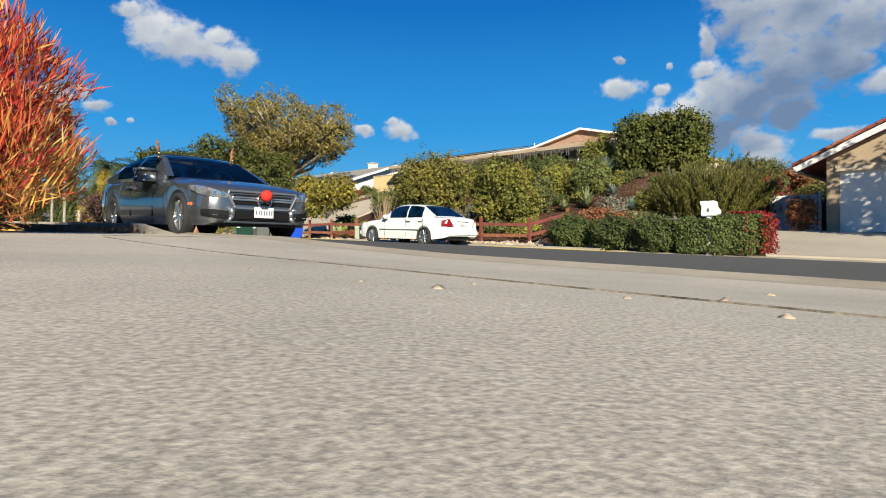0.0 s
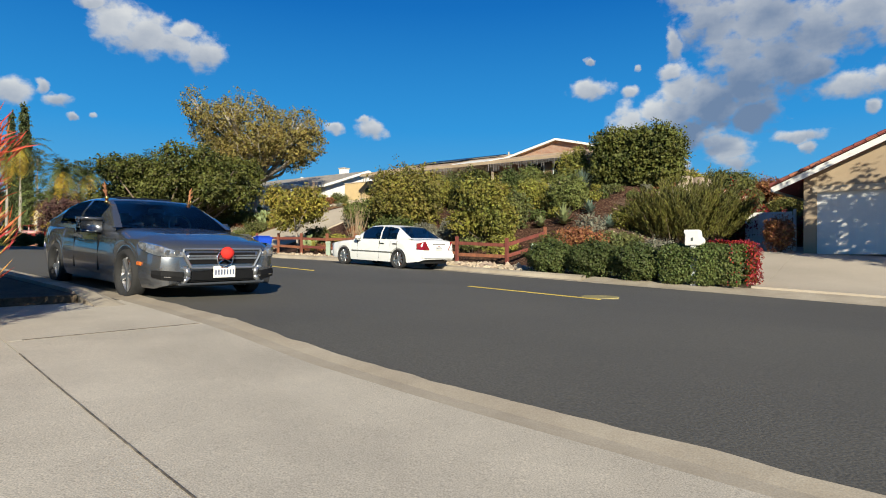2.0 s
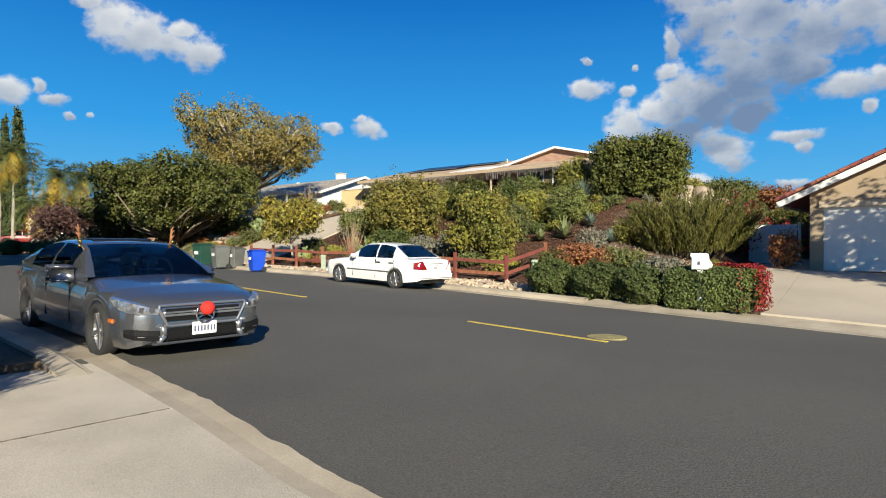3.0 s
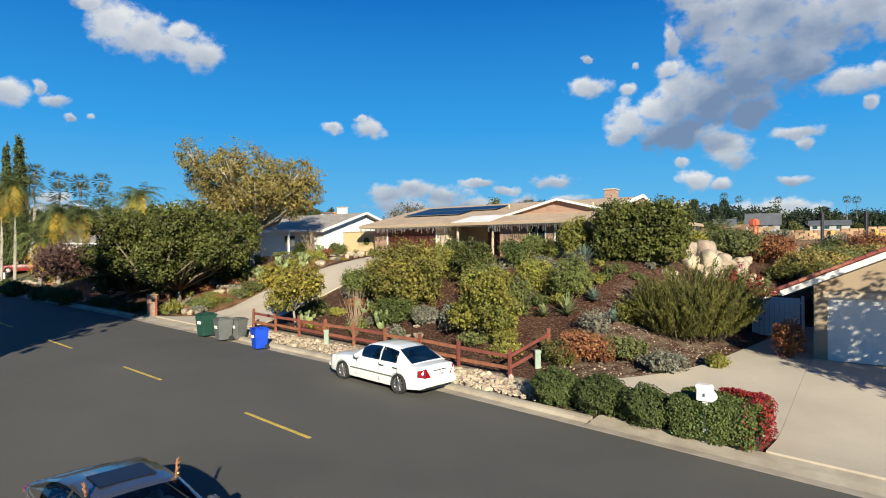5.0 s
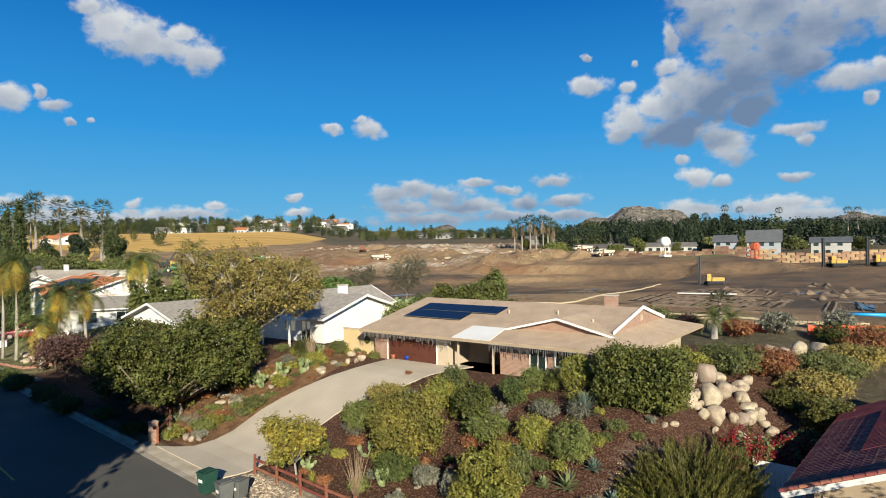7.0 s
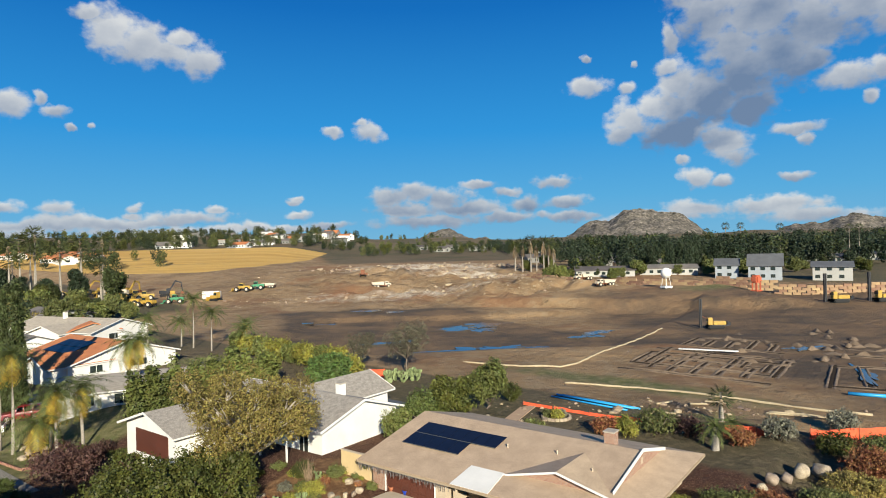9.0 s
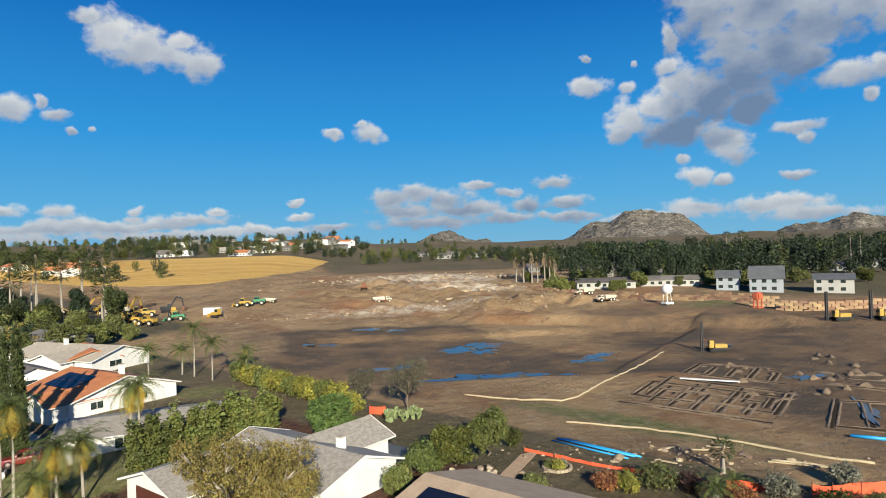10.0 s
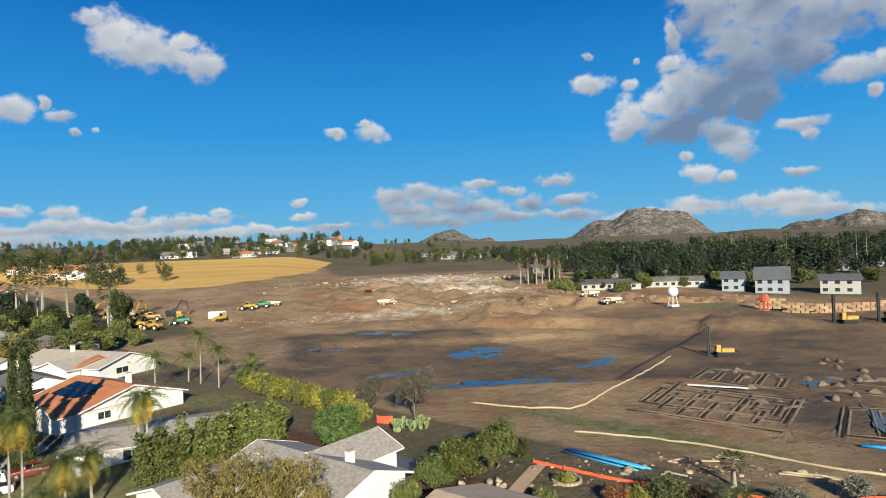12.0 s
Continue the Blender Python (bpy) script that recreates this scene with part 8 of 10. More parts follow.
def brick_bed():
    """A low brick wall round a street-side bed, with gravel before it."""
    ob = thing("brick_planter", "low red brick wall round a street-side planting bed", "wall")
    bm = bmesh.new()
    box(bm, -.112, .112, -.052, .052, 0, .062, .004)
    me = bpy.data.meshes.new("brick")
    bm.to_mesh(me)
    bm.free()
    me.materials.append(BRICK)
    pts = [(79.5, 17.0), (70.8, 18.4), (69.2, 20.6)]
    for (s0, n0), (s1, n1) in zip(pts, pts[1:]):
        x0, y0 = to_xy(s0, n0)
        x1, y1 = to_xy(s1, n1)
        L_ = math.hypot(x1 - x0, y1 - y0)
        a = math.degrees(math.atan2(y1 - y0, x1 - x0))
        cnt = int(L_ / .235)
        for row in range(4):
            for k in range(cnt):
                t = (k + .5 + .5 * (row % 2)) / cnt
                x, y = x0 + (x1 - x0) * t, y0 + (y1 - y0) * t
                b = new("brick", me)
                b.parent = ob
                b.matrix_basis = pose(x, y, float(land(x, y)) - .03 + row * .073, 0, 0, a)


brick_bed()
sheet("gravel_strip", [[(s, n) for n in np.linspace(16.3, 16.8 + .09 * (79 - s) * .9, 5)] for s in np.linspace(63.5, 79, 12)], surface("grey_gravel", (.34, .31, .27), (.15, .14, .12), .95, 5, 16, .4, .9), "grey river gravel beside the kerb", "gravel", .05)
for k_ in range(12):
    x_, y_ = to_xy(fill.uniform(69, 79), fill.uniform(19.2, 22.0))
    boulder(x_, y_, fill.uniform(.25, .5), fill.uniform(.25, .45), fill.uniform(.2, .4), k_, 0, fill.uniform(0, 360))
for k_ in range(9):
    x_, y_ = to_xy(fill.uniform(68, 78), fill.uniform(20, 23))
    bush("garden_shrub", "low garden shrub inside the brick bed", x_, y_, fill.uniform(.5, 1.0), fill.uniform(.5, 1.1), fill.choice((L_OLIVE, L_GOLD, L_BOX, L_RUST)), 1500, .08, 1400 + k_, core=.3)


# ---- palms, cypresses and hedges down the street and behind the houses ----
def frond_quads(length, leaflets, droop, leaflet, rng, el, az_):
    """One arching feather frond as leaflet quads."""
    pts = []
    d = np.array([math.cos(az_), math.sin(az_), 0.0])
    sd = np.array([-math.sin(az_), math.cos(az_), 0.0])
    for i in range(leaflets):
        t = (i + 1) / leaflets
        a = el - droop * t
        p = d * length * t * math.cos(el - droop * t * .5) + np.array([0, 0, length * t * math.sin(el - droop * t * .5)])
        tang = d * math.cos(a) + np.array([0, 0, math.sin(a)])
        ll = leaflet * math.sin(math.pi * min(1, t * .85 + .15)) ** .6 * rng.uniform(.8, 1.1)
        for sg in (-1, 1):
            w = unit(sd * sg + tang * .55 + np.array([0, 0, -.45 + .25 * rng.normal()]))
            q = p + w * ll
            pts.append([p - tang * .035, p + tang * .035, p + tang * .03 + w * ll * .6, q])
    return pts


def palm_mesh(seed, fronds=20, length=2.6, droop=1.9, leaflets=20, leaflet=.5, lo=-.3, hi=1.25):
    rng = np.random.default_rng(seed)
    pts = []
    for i in range(fronds):
        el = lo + (hi - lo) * (i / fronds) ** .8
        pts += frond_quads(length * rng.uniform(.85, 1.1), leaflets, droop * rng.uniform(.8, 1.1), leaflet, rng, el, i * 2.4 + rng.normal() * .15)
    return np.array(pts)


QUEEN_G = quads_mesh("fronds", palm_mesh(1, 24), L_PALM)
QUEEN_Y = quads_mesh("fronds", palm_mesh(2, 14, 2.4, 2.3, 18, .5, -.9, -.1), L_PALMY)
BIG_G = quads_mesh("fronds", palm_mesh(3, 26, 3.0, 1.5, 22, .6, -.4, 1.3), L_PALM)
TRUNKS = {}


def palm_trunk(h, r):
    key = (round(h), r)
    if key not in TRUNKS:
        limb = [((0, 0, -.4), r * 1.5), ((.02, 0, h * .1), r * 1.1), ((.08, .03, h * .5), r * .95), ((.05, .0, h), r * .8)]
        TRUNKS[key] = branch_mesh("trunk", [limb], PALE_BARK, 9)
    return TRUNKS[key]


def feather_palm(x, y, h, yellow=True, scale=1.0, fronds=None, r=.14, turn=0.0, label="queen palm with slim grey trunk and arching fronds"):
    ob = thing("palm_tree", label, "palm", at(x, y, -.1, turn), "queen palms")
    t = new("trunk", palm_trunk(h, r))
    t.parent = ob
    t.scale = (1, 1, h / round(h))
    c = new("fronds", fronds or QUEEN_G)
    c.parent = ob
    c.matrix_basis = pose(.05, 0, h) @ Matrix.Scale(scale, 4)
    if yellow:
        c = new("dry_fronds", QUEEN_Y)
        c.parent = ob
        c.matrix_basis = pose(.05, 0, h) @ Matrix.Scale(scale, 4)
        c["label"] = "yellowing drooping fronds"
    return ob


def fan_head(seed):
    rng = np.random.default_rng(seed)
    pts = []
    for i in range(34):
        el, az_ = -1.0 + 2.4 * (i / 34), i * 2.4
        d = np.array([math.cos(az_) * math.cos(el), math.sin(az_) * math.cos(el), math.sin(el)])
        sd = np.array([-math.sin(az_), math.cos(az_), 0])
        up = np.cross(d, sd)
        c = d * .9
        for k in range(9):
            f = -1.2 + 2.4 * k / 8
            w = unit(d * math.cos(f) + sd * math.sin(f) + np.array([0, 0, -.18 * abs(f)]))
            pts.append([c - sd * .03, c + sd * .03, c + w * .5 + up * .05, c + w * .95 * rng.uniform(.85, 1.1)])
    skirt = []
    for i in range(150):
        a, z = rng.uniform(0, 6.28), rng.uniform(-2.2, -.1)
        p = np.array([math.cos(a) * .28, math.sin(a) * .28, z])
        skirt.append([p, p + np.array([.1, 0, -.1]), p + np.array([math.cos(a) * .3, math.sin(a) * .3, -.75]), p + np.array([math.cos(a) * .22, math.sin(a) * .22, -.55])])
    return quads_mesh("fronds", np.array(pts), L_PALM), quads_mesh("dry_skirt", np.array(skirt), L_DRY)


FAN, SKIRT = fan_head(5)
FAN.materials[0] = leaf("dark_palm_frond", (.075, .085, .026), (.04, .05, .018))


def fan_palm(x, y, h, scale=1.0, label="tall fan palm with bare trunk", skirt=False):
    ob = thing("palm_tree", label, "palm", at(x, y, -.1, x * 31 % 360), "fan palms")
    t = new("trunk", palm_trunk(h, .22 if h < 12 else .32))
    t.parent = ob
    t.scale = (1, 1, h / round(h))
    for nm, me in (("fronds", FAN), ("dry_skirt", SKIRT)):
        c = new(nm, me)
        c.parent = ob
        c.matrix_basis = pose(.05, 0, h) @ Matrix.Scale(scale if nm == "fronds" or skirt else scale * .45, 4)
    return ob


for x_, y_, h_, yl_ in ((-42.0, 67.4, 10.6, 1), (-44.4, 69.0, 10.0, 1), (-35.0, 63.0, 7.2, 1), (-33.5, 64.9, 6.4, 1), (-33.2, 77.0, 7.8, 1), (-34.6, 77.8, 7.2, 1), (-37.6, 66.5, 5.4, 1), (-36.2, 62.0, 4.6, 1), (-57.8, 87.3, 6.4, 1),
                        (-42.8, 121.6, 9.6, 0), (-49.0, 116.0, 6.5, 0), (-38.0, 117.5, 7.2, 0), (-46.0, 124.0, 5.0, 0), (-31.0, 114.0, 4.5, 0)):
    feather_palm(x_, y_, h_, yl_, 1.4 if yl_ else 1.25, None if yl_ else BIG_G, turn=x_ * 17 % 360)
feather_palm(-34.5, 127.4, 4.2, 1, .9, BIG_G, label="short stout palm at the edge of the site")
for k_, (x_, y_, h_) in enumerate(((-126.4, 197.6, 20), (-122, 202.8, 18.5), (-117, 206, 18), (-111, 208, 18.5), (-124, 193, 15), (-119, 198, 14.5), (-114, 201, 15.5), (-130, 201, 19), (-133, 195, 17), (-128, 189, 13), (-108, 203, 14), (-136, 205, 18),
                                   (-139, 188, 17), (-143, 194, 15), (-150, 200, 17), (-106, 197, 11))):
    fan_palm(x_ + 7, y_ + 2, h_ * 1.15, 2.0)
for k_, (x_, y_, h_) in enumerate(((50.1, 282.3, 13), (53.5, 280, 14.5), (56.5, 282, 12.5), (59, 278, 14), (62, 281, 13), (47, 285, 12), (65, 284, 11))):
    fan_palm(x_, y_, h_, 2.1, "fan palm with thick dry skirt, beyond the site", True)
for k_, (x_, y_, h_) in enumerate(((180, 330, 20), (195, 318, 19), (156, 300, 20), (214, 292, 18), (222, 296, 18), (168, 345, 17))):
    fan_palm(x_, y_, h_, 1.35, "tall dark fan palm among distant houses")
for k_, (x_, y_, h_) in enumerate(((-150, 205, 17), (-190, 232, 19), (-165, 215, 15), (-204, 258, 20), (-198, 251, 19))):
    fan_palm(x_, y_, h_, 1.5, "tall fan palm beside the street")
feather_palm(24.9, 51.2, 2.0, 0, .7, BIG_G, r=.3, label="bushy short palm behind the house")
feather_palm(27.6, 53.5, 1.6, 0, .6, BIG_G, r=.25, label="bushy short palm behind the house")
fan_palm(29.5, 59.0, 2.4, .8, "young fan palm in the back garden")

# slim cypresses
CYP = {}


def cypress(x, y, h, r, label="tall slim dark green cypress"):
    key = round(h / 4)
    if key not in CYP:
        blobs = [(0, 0, z, .16 + .95 * (1 - (z / 17.2) ** 2.2) * min(1, .55 + z / 6), .16 + .95 * (1 - (z / 17.2) ** 2.2) * min(1, .55 + z / 6), 1.3) for z in np.arange(.9, 16.5, .9)]
        CYP[key] = (crown_mesh("foliage", blobs, 7000, .34, .09, L_CYP, 7 + key, 1.8, .5, floor=.1, core=.4), branch_mesh("trunk", [[((0, 0, -.3), .2), ((0, 0, 6), .1), ((0, 0, 15), .03)]], BARK))
    me, tr = CYP[key]
    ob = thing("cypress_tree", label, "tree", at(x, y, -.1, x * 53 % 360), "cypresses")
    for nm, q in (("foliage", me), ("trunk", tr)):
        c = new(nm, q)
        c.parent = ob
        c.scale = (r / 1.15, r / 1.15, h / 17.2)


for x_, y_, h_, r_ in ((-57.4, 77.3, 16.6, 1.05), (-55.6, 78.6, 15.8, .8), (-52.9, 78.6, 17.2, .9), (-51.0, 80.2, 16.6, .75), (-48.8, 79.2, 17.2, .95)):
    cypress(x_, y_, h_, r_)
for k_ in range(9):
    cypress(150 + k_ * 5.5, 318 + k_ * 1.4, 13 + (k_ * 7 % 4), 1.3, "distant slim cypress in a row")

L_GREY = leaf("grey_green_leaf", (.15, .135, .085), (.085, .08, .055))
CONI = []
for k_ in range(3):
    rng_ = np.random.default_rng(330 + k_)
    tips_ = [(rng_.normal() * .6, rng_.normal() * .6, rng_.uniform(3.0, 6.2)) for _ in range(8)]
    bl_ = [(tx_ * q_, ty_ * q_, tz_ * q_, .62 * (1.12 - q_) + .08, .62 * (1.12 - q_) + .08, .75) for tx_, ty_, tz_ in tips_ for q_ in (.2, .4, .6, .8, .95)]
    CONI.append((crown_mesh("foliage", bl_, 4200, .30, .10, leaf("conifer_leaf", (.17, .18, .045), (.075, .095, .03)) if k_ == 0 else bpy.data.materials["conifer_leaf"], 340 + k_, 1.2, .6, floor=.1, core=.25), branch_mesh("trunk", [[((0, 0, -.3), .14), ((0, 0, 2.5), .08), ((0, 0, 5.0), .02)]], BARK)))


def conifer(x, y, h, r):
    me, tr = CONI[int(x * 7) % 3]
    ob = thing("conifer", "jagged yellow-green upright conifer in a row", "tree", at(x, y, -.1, x * 53 % 360), "conifer row")
    for nm, q in (("foliage", me), ("trunk", tr)):
        c = new(nm, q)
        c.parent = ob
        c.scale = (r / 1.2, r / 1.2, h / 6.2)


# conifer row and sunlit hedge behind the neighbours
rr = random.Random(3)
for k_ in range(13):
    t_ = k_ / 12
    x_, y_ = -29.5 + 10.5 * t_ + rr.uniform(-.5, .5), 69.0 + 14 * t_
    conifer(x_, y_, 6.0 + rr.uniform(-.9, 1.1), 1.5)
for k_ in range(12):
    t_ = k_ / 11
    bush("sunlit_hedge", "tall yellow-green hedge shrub along the garden boundary", -32.5 + 23.5 * t_, 115.5 - 27 * t_, 2.0, 3.6 + rr.uniform(-.4, .8), L_YELL if k_ % 3 else L_HEDGEY, 2600, .2, 200 + k_, core=.5, group="sunlit hedge", category="hedge")
small_tree("round_tree", "dense round bright green tree", -10.4, 77.9, 5.4, 3.6, leaf("bright_leaf", (.11, .16, .04), (.06, .10, .03)), 9000, .2, 210, .2, .1, k=10, core=.5)
small_tree("bare_tree", "half-bare grey-brown tree at the site edge", -1.1, 89.5, 7.8, 3.8, L_GREY, 8000, .15, 211, .16, .25, core=.0)
small_tree("bare_tree", "half-bare grey-brown tree at the site edge", -8.0, 91.5, 6.2, 2.8, L_GREY, 5000, .15, 212, .12, .25, core=.0)
small_tree("garden_tree", "sunlit yellow-green tree in the back garden", 8.0, 66.5, 5.8, 2.4, L_HEDGEY, 7000, .17, 213, .12, .1, core=.4)
small_tree("garden_tree", "green shrubby tree in the back garden", 4.0, 64.5, 4.4, 3.0, L_DARK, 7000, .17, 214, .12, .08, core=.4)
small_tree("garden_tree", "green shrubby tree in the back garden", .8, 62.5, 4.0, 2.4, L_BOX, 5000, .17, 215, .12, .08, core=.4)
bush("garden_shrub", "dark round shrub by the patio", 11.0, 70.0, 1.2, 2.2, L_DARK, 2600, .12, 216)
bush("garden_shrub", "shrub beside white house gable", -1.6, 56.5, 1.5, 3.4, L_HEDGEY, 3600, .13, 217)
for k_, (x_, y_, r_, h_, m_) in enumerate(((17.5, 56.5, 1.4, 1.8, L_RUST), (19.0, 55.5, 1.1, 2.0, L_YELL), (22.0, 56.0, 2.2, 2.6, L_OLIVE), (24.5, 55.0, 1.6, 2.0, L_PLUM), (27.5, 52.0, 1.6, 1.6, L_RUST), (31.5, 53.0, 1.8, 2.2, L_SAGE), (35.0, 51.0, 1.8, 2.0, L_DARK), (14.2, 61.8, .7, 1.1, L_YELL), (13.4, 62.4, .5, .8, L_OLIVE), (14.8, 62.6, .5, .8, L_SAGE), (39.0, 55.5, 1.5, 2.6, L_SAGE), (11.0, 57.0, 1.2, 1.5, L_OLIVE))):
    bush("garden_shrub", "mixed green and russet shrub in the back garden", x_, y_, r_, h_, m_, 2600, .12, 230 + k_)
for k_ in range(20):
    boulder(5.5 + rr.uniform(-2, 2.5), 61.5 + rr.uniform(-1.5, 1.5), rr.uniform(.2, .5), rr.uniform(.2, .5), rr.uniform(.2, .4), k_, 0, rr.uniform(0, 360))
for k_ in range(9):
    prickly_pear(-1.8 + rr.uniform(-2.6, 2.6), 83.4 + rr.uniform(-1.5, 1.5), .72, 300 + k_)

# leafy street trees: a few shapes shared by many
FT = []
for k_, (m_, hh_, rr_, sq_) in enumerate(((L_PINE, 12, 4.0, 1), (L_DARK, 9, 4.2, 1), (L_OLIVE, 7, 3.6, 1), (L_CYP, 11, 3.4, 1), (L_AUT, 7, 3.4, 1), (L_HEDGEY, 5, 2.8, 1))):
    rng_ = np.random.default_rng(400 + k_)
    bl_ = [(0, 0, hh_ * .62, rr_ * .7, rr_ * .7, hh_ * .34)]
    for i_ in range(9):
        a_ = i_ * .7 + rng_.uniform(-.2, .2)
        bl_.append((rr_ * .6 * math.cos(a_) * rng_.uniform(.4, 1), rr_ * .6 * math.sin(a_) * rng_.uniform(.4, 1), hh_ * rng_.uniform(.3, .88), rr_ * rng_.uniform(.3, .5), rr_ * rng_.uniform(.3, .5), hh_ * rng_.uniform(.1, .18)))
    FT.append((crown_mesh("crown", bl_, 4200, .42, .2, m_, 410 + k_, .1, .9, core=.4, floor=.6), branch_mesh("trunk", limbs_to(bl_[:6], (0, 0, hh_ * .35), .22, rng_), BARK, 6), hh_))


def far_tree(x, y, h, kind, label="leafy tree among distant houses", wide=1.0):
    cr, tr, hh = FT[kind]
    ob = thing("tree", label, "tree", at(x, y, -.2, (x * 13 + y * 7) % 360), "far trees")
    for nm, q in (("crown", cr), ("trunk", tr)):
        c = new(nm, q)
        c.parent = ob
        c.scale = (h / hh * wide, h / hh * wide, h / hh)


def woods(name, label, spots, seed):
    """Far trees nobody could count, one mesh for each kind of leaf."""
    rng = np.random.default_rng(seed)
    by_kind = {}
    for x, y, h, kind in spots:
        by_kind.setdefault(kind, []).append((x, y, h))
    for kind, trees in by_kind.items():
        allq = []
        for x, y, h in trees:
            w = h * rng.uniform(.22, .36)
            blobs = [(0, 0, h * .55, w * .7, w * .7, h * .42)] + [(w * .6 * math.cos(a), w * .6 * math.sin(a), h * rng.uniform(.25, .85), w * .45, w * .45, h * .15) for a in rng.uniform(0, 6.28, 6)]
            p, out, d = clump_points(blobs, 420, rng, .5)
            way = unit(out + .8 * rng.normal(size=p.shape))
            q = leaf_quads(p, way, h * .075 * rng.uniform(.7, 1.4, len(p)), h * .03, rng)
            allq.append(q + np.array([x, y, gz_far(x, y)]))
        ob = new(name, quads_mesh(name, np.concatenate(allq), FT[kind][0].materials[0]))
        tagged(ob, label, "trees", kind="stuff")


def gz_far(x, y):
    s, n = to_sn(x, y)
    i = int(np.clip(np.searchsorted(gs, s) - 1, 0, len(gs) - 2))
    j = int(np.clip(np.searchsorted(gn, n) - 1, 0, len(gn) - 2))
    return float(GZ[i, j]) - .3


# trees behind the camera and along the near side of the street; their shade falls on the road
far_tree(*to_xy(22.5, -2.4), 13.5, 1, "broad leafy street tree in the front garden")
far_tree(*to_xy(30.0, -2.2), 15.0, 1, "broad leafy street tree in the front garden")
far_tree(*to_xy(37.0, -2.6), 12.8, 1, "broad leafy street tree in the front garden")
far_tree(*to_xy(44.5, -2.4), 9.4, 1, "broad leafy street tree in the front garden")
far_tree(*to_xy(24.5, -8.0), 10.5, 1, "broad leafy street tree in the front garden")
small_tree("open_tree", "open leafy tree beside the garage driveway", *to_xy(-2.4, 20.3), 7.6, 3.1, L_OLIVE, 7000, .16, 77, .1, .3, core=.0)
small_tree("open_tree", "open leafy tree beside the garage driveway", *to_xy(-6.5, 18.2), 8.4, 3.3, L_OLIVE, 7000, .16, 78, .1, .3, core=.0)
for k_ in range(64):
    s_ = 128 + k_ * 5.2
    far_tree(*to_xy(s_ + rr.uniform(-3, 3), (-1.5 if k_ % 2 else -6.5) - rr.uniform(0, 4)), rr.uniform(8.5, 13.5) if s_ > 130 else 6.5, rr.choice((0, 0, 3, 1)), "dense dark pine beside the street")
for k_ in range(34):
    far_tree(*to_xy(78 + rr.uniform(-4, 66), -1.5 - rr.uniform(0, 15)), rr.uniform(2.0, 6.5), rr.choice((1, 2, 5, 2)), "garden tree on the near side of the street")
for k_ in range(60):
    s_, n_ = rr.uniform(112, 420), rr.uniform(19, 62)
    if s_ < 166 and n_ > 30:
        continue
    far_tree(*to_xy(s_, n_), rr.uniform(3.5, 8), rr.choice((1, 2, 3, 5, 4, 2)), "garden tree between street houses")
woods("far_woods", "dark trees near the far end of the street", [(*to_xy(rr.uniform(340, 720), rr.uniform(-110, 170)), rr.uniform(7, 14), rr.choice((0, 1, 3, 2))) for _ in range(230)], 1)
for x_, y_, h_, kd_ in ((-92.9, 194.7, 13.5, 3), (-100, 186, 7, 2), (-88, 184, 6, 2), (-112, 192, 8, 1), (-120, 186, 9, 3), (-104, 178, 6, 1), (-96, 172, 5, 2), (-78, 172, 5, 2)):
    far_tree(x_, y_, h_, kd_, "dark tree at the edge of the site")
# the wood beyond the retaining wall, its dark leaf painting cloud shade, and the belts on the hills
woods("dark_woods", "tall pines beyond the retaining wall, leaf tone dark for cloud shade", [(x, y, rr.uniform(6, 12) if x < 105 else rr.uniform(8, 17), rr.choice((0, 0, 0, 0, 3))) for x, y in [(rr.uniform(66, 420), rr.uniform(262, 520)) for _ in range(700)] if y > 246 + abs(x - 110) * .3], 2)
for x_, y_, h_ in ((117, 257, 15), (121, 262, 17), (112, 264, 14), (127, 270, 16), (133, 262, 15), (139, 268, 17), (106, 270, 13), (146, 280, 16)):
    far_tree(x_, y_, h_, 0, "tall dark pine in a group", .62)
for k_ in range(46):
    far_tree(rr.uniform(30, 240), rr.uniform(236, 262) if k_ % 2 else rr.uniform(245, 300), rr.uniform(3.5, 7), rr.choice((1, 2, 3, 5)), "garden tree beside distant houses")
woods("far_woods", "trees on the far side of the site", [(rr.uniform(-50, 130), rr.uniform(455, 640), rr.uniform(5, 10), rr.choice((0, 1, 2, 3))) for _ in range(150)], 3)
woods("hill_woods", "trees among houses on the hill", [(rr.uniform(-360, -60), rr.uniform(510, 830), rr.uniform(6, 14), rr.choice((0, 1, 2, 3, 3))) for _ in range(210)], 4)
woods("street_woods", "garden trees between the street houses", [(*to_xy(s_, n_), rr.uniform(3, 7.5), rr.choice((1, 2, 3, 0, 4))) for s_, n_ in ((rr.uniform(132, 350), rr.uniform(19, 62)) for _ in range(300)) if s_ > 166 or n_ < 30], 5)
woods("ridge_woods", "scrub and trees on the far hills", [(rr.uniform(-900, 60), rr.uniform(700, 1300), rr.uniform(5, 11), rr.choice((1, 2, 3))) for _ in range(260)], 6)

woods("hill_woods", "garden trees over the western hill", [(x, y, rr.uniform(5, 12), rr.choice((0, 1, 2, 3, 1))) for x, y in ((rr.uniform(-560, -140), rr.uniform(360, 860)) for _ in range(300)) if x < -330 or y > 515], 8)

for k_ in range(13):
    far_tree(-136 + rr.uniform(0, 32), 196 + rr.uniform(-8, 14), rr.uniform(7, 13), rr.choice((0, 3, 0)), "dark tree among tall palms", .8)
for k_ in range(8):
    far_tree(-104 + rr.uniform(0, 26), 176 + rr.uniform(-6, 12), rr.uniform(3, 5.5), rr.choice((1, 2, 3)), "dark shrubby tree at the edge of the site", 1.1)

